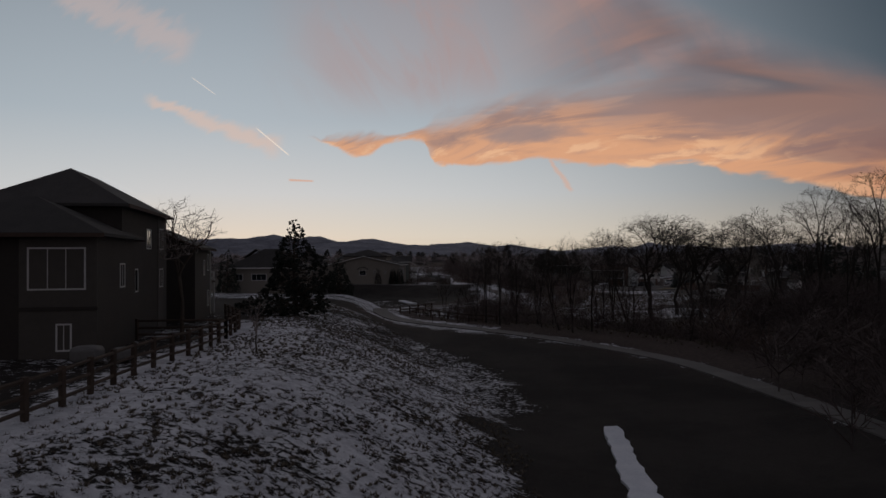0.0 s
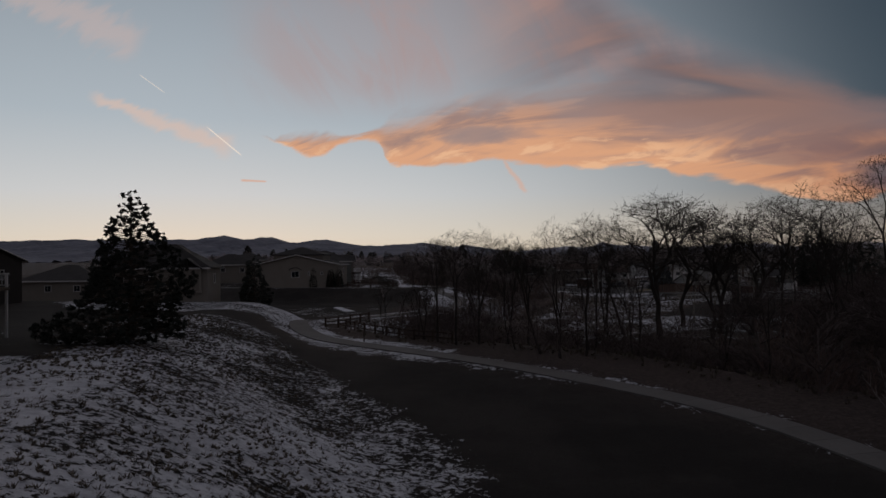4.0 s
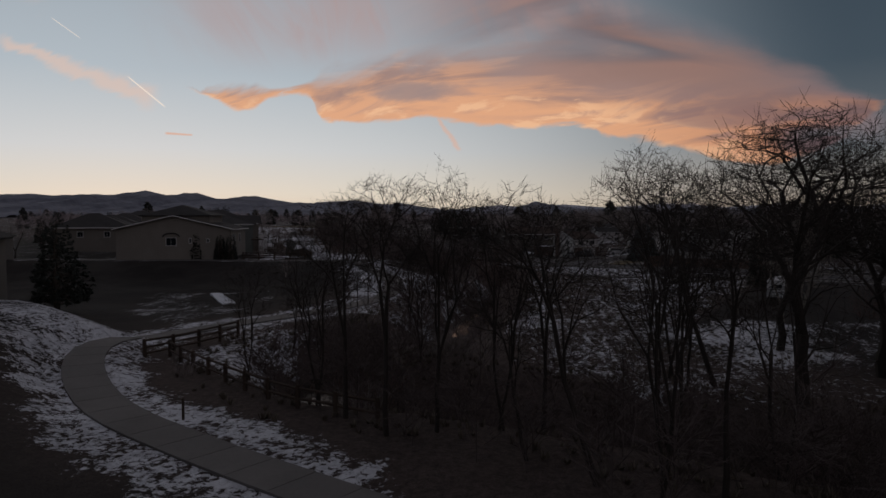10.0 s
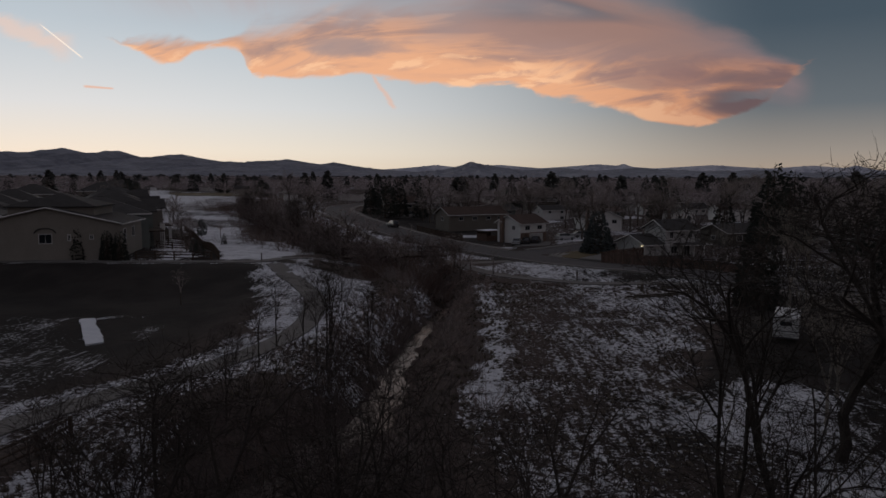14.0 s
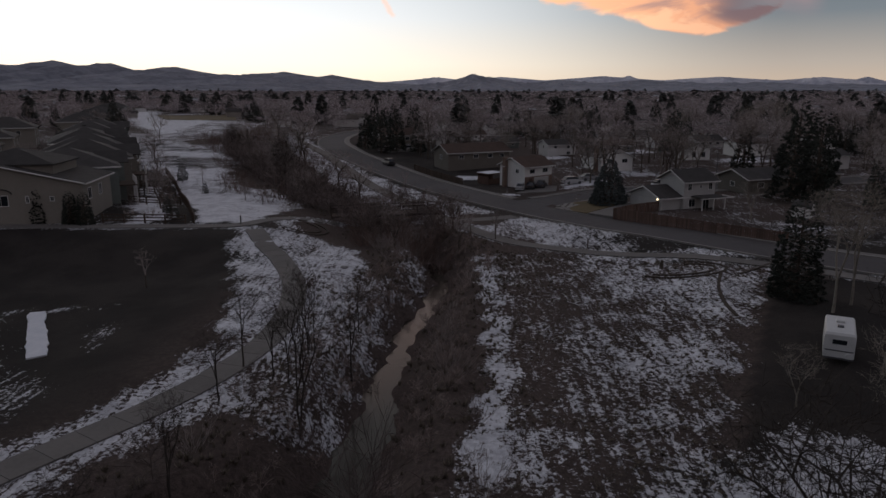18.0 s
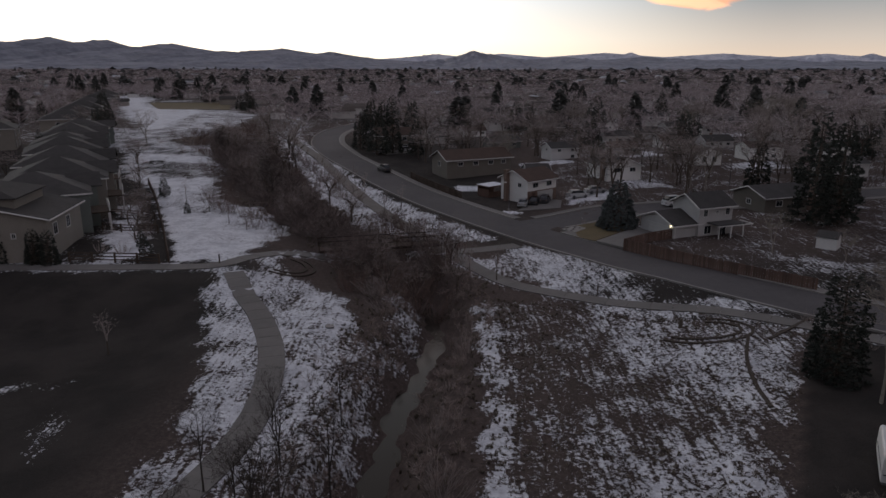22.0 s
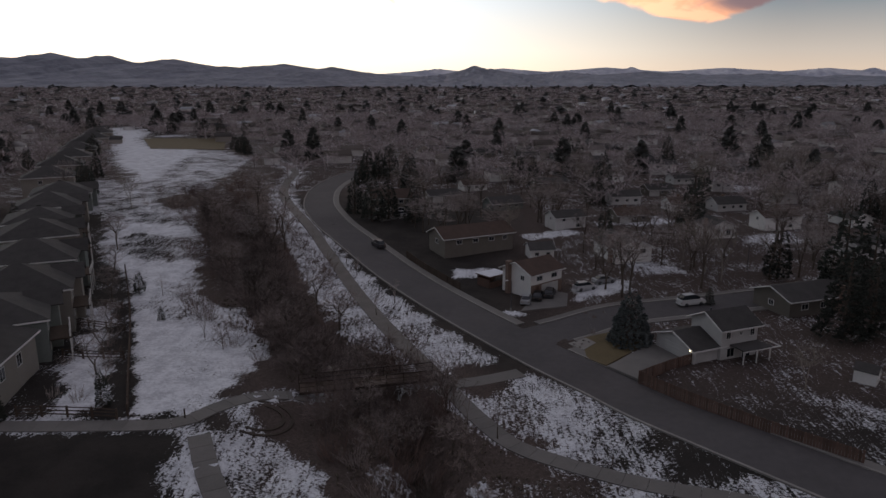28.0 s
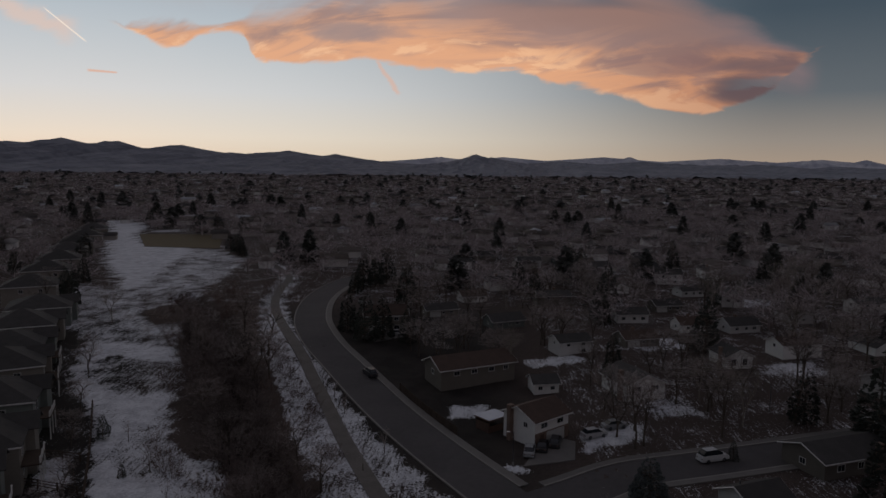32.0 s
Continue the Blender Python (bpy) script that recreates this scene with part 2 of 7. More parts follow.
PINK, WHITE = (0.80, 0.48, 0.36, 1), (1.0, 0.86, 0.74, 1)
col = streak(col, -0.80, 0.272, -0.54, 0.172, 0.012, 0.024, (0.84, 0.60, 0.49, 1), 0.62, 0.034)
col = streak(col, -0.587, 0.210, -0.527, 0.162, 0.0014, 0.0018, WHITE, 0.9, 0.0)
col = streak(col, -0.706, 0.300, -0.659, 0.267, 0.0011, 0.0011, WHITE, 0.6, 0.0)
col = streak(col, -0.530, 0.124, -0.485, 0.1205, 0.003, 0.002, PINK, 0.9, 0.0)
col = streak(col, -0.122, 0.140, -0.086, 0.093, 0.0035, 0.0055, PINK, 0.6, 0.016)
col = streak(col, -0.98, 0.475, -0.70, 0.345, 0.035, 0.05, (0.70, 0.52, 0.47, 1), 0.45, 0.09)
bg = W.add("ShaderNodeBackground")
W.link(col, bg.inputs[0])
bg.inputs[1].default_value = 1.0
W.link(bg.outputs[0], W.add("ShaderNodeOutputWorld").inputs[0])

# the last light of the western sky, wide and weak
sun = new("sun", bpy.data.lights.new("sun", "SUN"))
sun.data.energy, sun.data.angle, sun.data.color = 0.12, radians(60), (1.0, 0.82, 0.66)
sun.matrix_world = look((0, 0, 0), (-math.sin(SUN_AZ), -math.cos(SUN_AZ), -0.35))


# ------------------------------------------------------------------ materials
def material(name, colour, rough=0.9, dark=None, scale=1.0, spread=0.5, bump=0.0, bump_scale=None, metal=0.0, spec=0.3, random_by=0.0, fine_scale=None):
    """A plain surface with variation at two scales: colour towards dark by noise, relief by bump."""
    m = bpy.data.materials.new(name)
    m.use_nodes = True
    N = Nodes(m.node_tree)
    out = N.add("ShaderNodeOutputMaterial")
    b = N.add("ShaderNodeBsdfPrincipled")
    N.link(b.outputs[0], out.inputs[0])
    pos = N.add("ShaderNodeTexCoord").outputs["Object"]
    dark = dark or tuple(c * 0.6 for c in colour)
    f = N.math("MULTIPLY_ADD", N.noise(pos, scale, 4), 0.6, N.math("MULTIPLY", N.noise(pos, fine_scale or scale * 9, 3), 0.4))
    c = N.mix(N.smooth(f, 0.5 - spread / 2, 0.5 + spread / 2), (*dark, 1), (*colour, 1))
    if random_by:
        r = N.add("ShaderNodeObjectInfo").outputs["Random"]
        c = N.mix(1.0, c, N.ramp(r, [(0, (1 - random_by,) * 3), (1, (1 + random_by,) * 3)]), "MULTIPLY")
    N.link(c, b.inputs["Base Color"])
    b.inputs["Roughness"].default_value, b.inputs["Metallic"].default_value = rough, metal
    b.inputs["Specular IOR Level"].default_value = spec
    if bump:
        bn = N.add("ShaderNodeBump")
        bn.inputs["Strength"].default_value, bn.inputs["Distance"].default_value = bump, 0.03
        N.link(N.noise(pos, bump_scale or scale * 9, 4), bn.inputs["Height"])
        N.link(bn.outputs[0], b.inputs["Normal"])
    return m


def ground_material():
    """Dead winter grass with old snow lying in it where the sheet's snow value says so."""
    m = bpy.data.materials.new("winter_ground")
    m.use_nodes = True
    N = Nodes(m.node_tree)
    out = N.add("ShaderNodeOutputMaterial")
    b = N.add("ShaderNodeBsdfPrincipled")
    N.link(b.outputs[0], out.inputs[0])
    pos = N.add("ShaderNodeTexCoord").outputs["Object"]
    snow = N.add("ShaderNodeAttribute", attribute_name="snow").outputs["Fac"]
    tall = N.add("ShaderNodeAttribute", attribute_name="tall").outputs["Fac"]
    px, py, pz = N.xyz(pos)
    streaky = N.vec(N.math("MULTIPLY", px, 2.4), N.math("MULTIPLY", py, 0.32), pz)
    patch = N.noise(pos, 0.16, 4, 0.6)
    tuft = N.noise(pos, 3.1, 6, 0.74, 0.3)
    drag = N.mix(N.smooth(py, 5, 25), N.noise(pos, 0.9, 5, 0.7, 0.4), N.noise(streaky, 0.9, 5, 0.66, 0.4))
    f = N.math("ADD", N.math("MULTIPLY", tuft, 0.50), N.math("MULTIPLY", drag, 0.27))
    f = N.math("ADD", f, N.math("MULTIPLY", patch, 0.23))
    thresh = N.curve(snow, [(0, 0.78), (0.1, 0.665), (0.43, 0.53), (0.7, 0.455), (0.8, 0.42), (0.9, 0.36), (1.0, 0.12)])
    cover = N.smooth(N.math("SUBTRACT", f, thresh), -0.006, 0.014)
    cover = N.math("MULTIPLY", cover, N.smooth(snow, 0.02, 0.1))
    grain = N.noise(pos, 14, 4, 0.7)
    lawn = N.mix(N.smooth(patch, 0.35, 0.65), (0.031, 0.028, 0.026, 1), (0.049, 0.0432, 0.0395, 1))
    wild = N.mix(N.smooth(tuft, 0.3, 0.7), (0.055, 0.043, 0.039, 1), (0.122, 0.096, 0.085, 1))
    soil = N.mix(tall, lawn, wild)
    soil = N.mix(1.0, soil, N.ramp(grain, [(0.25, (0.55,) * 3), (0.75, (1.45,) * 3)]), "MULTIPLY")
    trod = N.math("MULTIPLY_ADD", N.noise(pos, 0.35, 4, 0.65), 0.5, N.math("MULTIPLY", N.noise(pos, 2.2, 4, 0.7), 0.5))
    white = N.mix(N.smooth(trod, 0.36, 0.62), (0.50, 0.51, 0.545, 1), (0.80, 0.815, 0.85, 1))
    N.link(N.mix(cover, soil, white), b.inputs["Base Color"])
    b.inputs["Roughness"].default_value = 0.95
    b.inputs["Specular IOR Level"].default_value = 0.1
    bn = N.add("ShaderNodeBump")
    bn.inputs["Strength"].default_value, bn.inputs["Distance"].default_value = 0.9, 0.12
    N.link(N.math("ADD", N.math("MULTIPLY", tuft, 0.7), N.math("ADD", N.math("MULTIPLY", grain, 0.35), N.math("MULTIPLY", cover, 0.35))), bn.inputs["Height"])
    N.link(bn.outputs[0], b.inputs["Normal"])
    return m


def glass_material(name, tint=(0.02, 0.025, 0.03)):
    m = bpy.data.materials.new(name)
    m.use_nodes = True
    b = m.node_tree.nodes["Principled BSDF"]
    b.inputs["Base Color"].default_value = (*tint, 1)
    b.inputs["Roughness"].default_value = 0.04
    b.inputs["Specular IOR Level"].default_value = 0.6
    return m


def lamp_material(name, colour, strength):
    m = bpy.data.materials.new(name)
    m.use_nodes = True
    b = m.node_tree.nodes["Principled BSDF"]
    b.inputs["Emission Color"].default_value = (*colour, 1)
    b.inputs["Emission Strength"].default_value = strength
    return m


GROUND = ground_material()
ASPHALT = material("asphalt", (0.104, 0.096, 0.098), 0.9, (0.074, 0.069, 0.071), 0.12, 0.5, 0.4, 30)
CONCRETE = material("concrete_path", (0.192, 0.182, 0.171), 0.9, (0.14, 0.133, 0.126), 0.5, 0.6, 0.3, 18, random_by=0.08)
KERB = material("concrete_kerb", (0.30, 0.285, 0.265), 0.9, (0.2, 0.19, 0.18), 0.6, 0.6, 0.3, 18)
TRAIL = material("crusher_fines_trail", (0.20, 0.185, 0.17), 0.95, (0.13, 0.12, 0.11), 0.4, 0.6, 0.5, 12)
SNOW = material("old_snow", (0.80, 0.82, 0.86), 0.8, (0.62, 0.65, 0.71), 0.8, 0.6, 0.6, 5)
BARK = material("dark_bark", (0.13, 0.105, 0.085), 0.95, (0.07, 0.057, 0.047), 3.0, 0.5, 0.8, 12)
TWIG = material("bare_twigs", (0.36, 0.31, 0.29), 0.95, (0.25, 0.215, 0.20), 0.3, 0.6, random_by=0.25)
TWIG_RED = material("willow_twigs", (0.20, 0.14, 0.118), 0.95, (0.125, 0.088, 0.075), 0.3, 0.6, random_by=0.2)
TWIG_GREY = material("grey_twigs", (0.44, 0.395, 0.38), 0.95, (0.30, 0.27, 0.26), 0.3, 0.6, random_by=0.25)
# darker copy of the twigs: the backlit silhouette is put into the colour
TWIG_SILHOUETTE = material("dark_creek_twigs", (0.065, 0.054, 0.047), 0.95, (0.04, 0.034, 0.03), 0.3, 0.6)
TWIG_PALE = material("pale_bark", (0.40, 0.36, 0.31), 0.95, (0.14, 0.12, 0.10), 2.0, 0.6, 0.5, 10)
NEEDLE = material("dark_needles", (0.070, 0.078, 0.066), 0.9, (0.038, 0.044, 0.038), 0.6, 0.6, random_by=0.3)
NEEDLE_BLUE = material("blue_spruce_needles", (0.125, 0.14, 0.138), 0.9, (0.075, 0.086, 0.086), 0.6, 0.6, random_by=0.2)
WOOD = material("weathered_fence_wood", (0.10, 0.072, 0.055), 0.9, (0.055, 0.04, 0.032), 2.0, 0.6, 0.5, 12, random_by=0.2)
WOOD_RED = material("stained_fence_wood", (0.16, 0.10, 0.078), 0.9, (0.10, 0.065, 0.052), 1.2, 0.6, 0.5, 12, random_by=0.25)
ROOF = material("asphalt_shingles", (0.074, 0.070, 0.067), 0.92, (0.045, 0.043, 0.042), 0.7, 0.6, 0.5, 10, random_by=0.2)
ROOF_BROWN = material("brown_shingles", (0.095, 0.065, 0.052), 0.92, (0.06, 0.042, 0.035), 0.7, 0.6, 0.5, 10, random_by=0.2)
STUCCO = material("tan_stucco", (0.29, 0.265, 0.235), 0.92, (0.225, 0.206, 0.182), 0.4, 0.7, 0.3, 25, random_by=0.1)
SIDING_WHITE = material("white_siding", (0.84, 0.825, 0.80), 0.75, (0.72, 0.71, 0.69), 0.5, 0.7, 0.2, 14)
SIDING_GREY = material("grey_siding", (0.56, 0.55, 0.54), 0.8, (0.45, 0.44, 0.435), 0.5, 0.7, 0.2, 14, random_by=0.25)
SIDING_TAN = material("beige_siding", (0.20, 0.18, 0.155), 0.8, (0.15, 0.135, 0.118), 0.5, 0.7, 0.2, 14, random_by=0.25)
# near-black: the shade on walls turned from the after-glow is in the colour
SIDING_SHADED = material("dark_brown_siding", (0.060, 0.052, 0.047), 0.85, (0.042, 0.037, 0.034), 0.5, 0.7, 0.2, 14)
SIDING_GREEN = material("grey_green_siding", (0.20, 0.22, 0.205), 0.8, (0.14, 0.155, 0.145), 0.5, 0.7, 0.2, 14, random_by=0.2)
# tan siding for the same shaded walls, darkened in its colour
SIDING_TAN_SHADED = material("dull_taupe_siding", (0.115, 0.104, 0.094), 0.85, (0.085, 0.077, 0.07), 0.5, 0.7, 0.2, 14)
BRICK = material("brown_brick", (0.24, 0.17, 0.135), 0.9, (0.16, 0.115, 0.095), 1.0, 0.7, 0.4, 20)
TRIM = material("white_trim", (0.72, 0.71, 0.69), 0.7, (0.58, 0.57, 0.56), 1.0, 0.7)
DOOR = material("garage_door_paint", (0.55, 0.54, 0.52), 0.6, (0.45, 0.44, 0.43), 1.0, 0.7)
GLASS = glass_material("window_glass")
STEEL = material("painted_steel", (0.16, 0.16, 0.17), 0.5, (0.10, 0.10, 0.11), 2.0, 0.6, metal=0.6)
WHITE_SHELL = material("white_fibreglass", (0.75, 0.75, 0.74), 0.4, (0.60, 0.60, 0.59), 0.8, 0.7, spec=0.5)
RUBBER = material("tyre_rubber", (0.025, 0.025, 0.025), 0.85, (0.018, 0.018, 0.018), 3.0, 0.5)
CLAY = material("red_earth_bank", (0.22, 0.12, 0.075), 0.95, (0.12, 0.07, 0.05), 0.7, 0.6, 0.8, 5)
ROCK = material("grey_boulders", (0.26, 0.24, 0.22), 0.9, (0.15, 0.14, 0.13), 1.0, 0.6, 0.6, 6)
# scrub colour lightened and blued: the dusk haze of distance is painted in
HAZED_HILL = material("foothill_scrub", (0.29, 0.30, 0.345), 0.95, (0.17, 0.18, 0.215), 0.006, 0.34, fine_scale=0.035)
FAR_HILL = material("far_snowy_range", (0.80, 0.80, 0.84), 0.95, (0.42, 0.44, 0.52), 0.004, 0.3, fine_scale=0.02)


def water_material():
    m = bpy.data.materials.new("creek_water")
    m.use_nodes = True
    N = Nodes(m.node_tree)
    out = N.add("ShaderNodeOutputMaterial")
    b = N.add("ShaderNodeBsdfPrincipled")
    N.link(b.outputs[0], out.inputs[0])
    pos = N.add("ShaderNodeTexCoord").outputs["Object"]
    b.inputs["Base Color"].default_value = (0.030, 0.025, 0.021, 1)
    b.inputs["Roughness"].default_value = 0.10
    b.inputs["IOR"].default_value = 1.33
    b.inputs["Specular IOR Level"].default_value = 0.20
    bn = N.add("ShaderNodeBump")
    bn.inputs["Strength"].default_value, bn.inputs["Distance"].default_value = 0.25, 0.02
    N.link(N.noise(pos, 2.5, 3), bn.inputs["Height"])
    N.link(bn.outputs[0], b.inputs["Normal"])
    return m


WATER = water_material()


# ------------------------------------------------------------------ mesh helpers
def part(name, bm, mat, parent=None, label=""):
    me = bpy.data.meshes.new(name)
    bm.to_mesh(me)
    bm.free()
    me.materials.append(mat)
    ob = new(name, me)
    ob.parent = parent
    if label:
        ob["label"] = label
    return ob


def raw(name, verts, faces, mat, parent=None, label="", smooth=False):
    me = bpy.data.meshes.new(name)
    me.from_pydata([tuple(p) for p in verts], [], faces)
    me.materials.append(mat)
    if smooth:
        me.polygons.foreach_set("use_smooth", np.ones(len(me.polygons), dtype=bool))
    me.update()
    ob = new(name, me)
    ob.parent = parent
    if label:
        ob["label"] = label
    return ob


def again(ob, m, parent=None):
    """Another object on the same mesh."""
    c = bpy.data.objects.new(ob.name.split(".")[0], ob.data)
    scene.collection.objects.link(c)
    c.parent, c.matrix_local = parent, m
    if "label" in ob:
        c["label"] = ob["label"]
    return c


def empty(name, m=None):
    ob = new(name)
    ob.empty_display_size = 0.2
    if m is not None:
        ob.matrix_world = m
    return ob


def box(bm, x0, y0, z0, x1, y1, z1, bevel=0.0):
    r = bmesh.ops.create_cube(bm, size=1.0)
    for w in r["verts"]:
        w.co = Vector(((x0 + x1) / 2 + w.co.x * (x1 - x0), (y0 + y1) / 2 + w.co.y * (y1 - y0), (z0 + z1) / 2 + w.co.z * (z1 - z0)))
    if bevel:
        es = list({e for w in r["verts"] for e in w.link_edges})
        bmesh.ops.bevel(bm, geom=es, offset=bevel, segments=1, affect="EDGES", profile=0.5)
    return bm


def boxes(*args, bevel=0.0):
    bm = bmesh.new()
    for a in args:
        box(bm, *a, bevel=bevel)
    return bm


def tube(bm, a, b, r0, r1=None, sides=8):
    a, b = Vector(a), Vector(b)
    d = b - a
    m = Matrix.Translation((a + b) / 2) @ d.to_track_quat("Z", "Y").to_matrix().to_4x4()
    bmesh.ops.create_cone(bm, cap_ends=True, segments=sides, radius1=r0, radius2=r0 if r1 is None else r1, depth=d.length, matrix=m)
    return bm


def tubes(*args, sides=8):
    bm = bmesh.new()
    for a in args:
        tube(bm, *a, sides=sides)
    return bm


def sm(x, lo, hi):
    t = np.clip((np.asarray(x, dtype=float) - lo) / (hi - lo), 0, 1)
    return t * t * (3 - 2 * t)


def bezier(points, step):
    """A smooth line through the points, at even steps."""
    p = np.array(points, dtype=float) * K
    q = np.vstack([2 * p[0] - p[1], p, 2 * p[-1] - p[-2]])
    out = []
    for i in range(1, len(q) - 2):
        n = max(4, int(np.hypot(*(q[i + 1] - q[i])[:2]) / step * 3))
        for k in range(n):
            t = k / n
            out.append(0.5 * (2 * q[i] + (q[i + 1] - q[i - 1]) * t + (2 * q[i - 1] - 5 * q[i] + 4 * q[i + 1] - q[i + 2]) * t * t
                              + (3 * q[i] - q[i - 1] - 3 * q[i + 1] + q[i + 2]) * t ** 3))
    out = np.array(out + [p[-1]])
    s = np.r_[0, np.cumsum(np.hypot(*np.diff(out[:, :2], axis=0).T))]
    n = max(2, int(s[-1] / step) + 1)
    return np.stack([np.interp(np.linspace(0, s[-1], n), s, out[:, k]) for k in range(2)], axis=1)


def away(line, x, y):
    """Distance of points from a line, and the index of its nearest step."""
    x, y = np.asarray(x, float), np.asarray(y, float)
    best, at = np.full(x.shape, 1e9), np.zeros(x.shape, int)
    for i, (a, b) in enumerate(line):
        d = np.hypot(x - a, y - b)
        near = d < best
        best[near], at[near] = d[near], i
    return best, at


def within(poly, x, y):
    """Whether points lie in a polygon."""
    x, y = np.asarray(x, float), np.asarray(y, float)
    c = np.zeros(x.shape, bool)
    n = len(poly)
    for i in range(n):
        (xi, yi), (xj, yj) = poly[i], poly[i - 1]
        c ^= ((yi > y) != (yj > y)) & (x < (xj - xi) * (y - yi) / (yj - yi + 1e-9) + xi)
    return c


# ------------------------------------------------------------------ plan
PATH_MAIN = bezier([(48, -100), (42, -80), (38.5, -63), (34, -48), (25.5, -30), (13, -18.5), (1, -10), (-10.5, -3), (-19.5, 3.5), (-27, 12), (-30.5, 20), (-30, 28), (-26, 37), (-20, 47), (-16, 57), (-14.5, 68), (-16, 79), (-20, 90), (-25, 99), (-28.5, 106)], 2.4)
PATH_CROSS = bezier([(-130, 106), (-90, 107), (-63, 107.5), (-45, 108), (-33, 109), (-29, 113.5), (-25, 118), (-21, 120.5), (-17, 121.5), (-2, 126), (3, 125), (7, 117), (12, 108.5), (19, 103.5), (29, 98.5), (38, 94.5), (48, 88.5), (62, 78), (80, 68)], 2.4)
TRAIL_LINE = bezier([(2, 127), (-1, 135), (-7, 148), (-17, 172), (-28, 201), (-39.5, 230), (-50.6, 256), (-62, 288), (-68, 320), (-72, 350), (-92, 392)], 2.4)
ROAD_LINE = bezier([(150, 45), (110, 61), (80, 76), (58, 91), (44, 105), (34, 117), (27.5, 128), (20, 139), (10, 155), (-1, 173.5), (-13, 195), (-26.5, 222), (-38, 246), (-45, 269), (-49, 299), (-47.5, 328), (-41, 352), (-26, 368), (-5, 375), (45, 380)], 2.5)
SIDE_LINE = bezier([(18, 148), (27, 154), (36, 159), (54, 165), (90, 177), (140, 192)], 2.5)
CREEK_LINE = bezier([(90, -75), (60, -40), (38, -15), (20, 2), (4, 10), (-6, 13), (-11, 18), (-12.3, 24), (-11, 31), (-6.5, 36.5), (-4.2, 43), (-3.4, 51), (-3.2, 60), (-2.3, 70), (-1.5, 78), (0.3, 86), (1.3, 97), (-0.6, 108), (-6, 118), (-10, 126), (-18, 142), (-32, 160), (-45, 190), (-58, 225), (-75, 262), (-100, 300)], 2.0)


def ground_height(x, y):
    x, y = np.asarray(x, float) / K, np.asarray(y, float) / K
    z = -1.0 - 2.2 * sm(y, 0, -60) * sm(x, 60, 20) - 0.5 * sm(y, 105, 165) * sm(x, -30, 5) + 2.2 * sm(y, 170, 260)
    # the built-up side stands higher behind a bank
    top = np.interp(y, [-140, -95, -72, -50, -30, 0, 25, 45], [2, 0, -5, -14, -26, -36, -42, -60])
    crest = np.interp(y, [-140, -80, -50, 0, 25, 45], [4.2, 3.8, 3.2, 2.6, 2.5, 1.0])
    toe = top + np.interp(y, [-140, -70, -20, 10, 45], [24, 24, 20, 16, 14])
    z = z + (crest - z) * sm(x, toe, top) * (1 - sm(y, 30, 52))
    # grass basin, with the cross path on its rim
    z = z - 0.9 * sm(y, 42, 60) * sm(y, 104, 88) * sm(x, -24, -40)
    z = z + 2.3 * sm(y, 86, 106) * sm(x, -14, -28) * sm(y, 150, 112)
    z = z + (0.9 + 0.6 * sm(x, -54, -66)) * sm(y, 105, 130) * sm(x, -30, -42)
    z = z + 0.8 * sm(y, 60, 80) * sm(x, -8, -14) * sm(x, -30, -22) * sm(y, 100, 92)
    z = z + 1.0 * sm(x, 24, 40) * sm(y, 30, 60)
    d = away(CREEK_LINE, x * K, y * K)[0] / K
    d = d + 0.55 * np.sin(y * 0.83) * np.sin(x * 0.6 + y * 0.31) * sm(y, 40, 48)
    wide = np.interp(y, [-40, 10, 30, 48, 64, 130, 160], [0.8, 0.8, 1.0, 0.62, 0.30, 0.24, 0.30])
    cut = sm(d, 2.0 * wide + 5.5, 1.2 * wide - 0.2)
    z = z * (1 - cut) - (5.08 + 0.5 * wide) * cut
    # rise towards the hills
    z = z + 3 * sm(np.hypot(x, y), 1500, 2600)
    return z * K


def gh(x, y):
    return float(ground_height(np.array([x]), np.array([y]))[0])


# ------------------------------------------------------------------ ground sheet
def spaced(lo, hi, step, far_lo, far_hi, grow=1.16):
    mid = list(np.arange(lo, hi + step, step))
    s, p = step, mid[-1]
    while p < far_hi:
        s = min(s * grow, 160)
        p += s
        mid.append(p)
    s, p = step, mid[0]
    left = []
    while p > far_lo:
        s = min(s * grow, 160)
        p -= s
        left.append(p)
    return np.array(left[::-1] + mid)


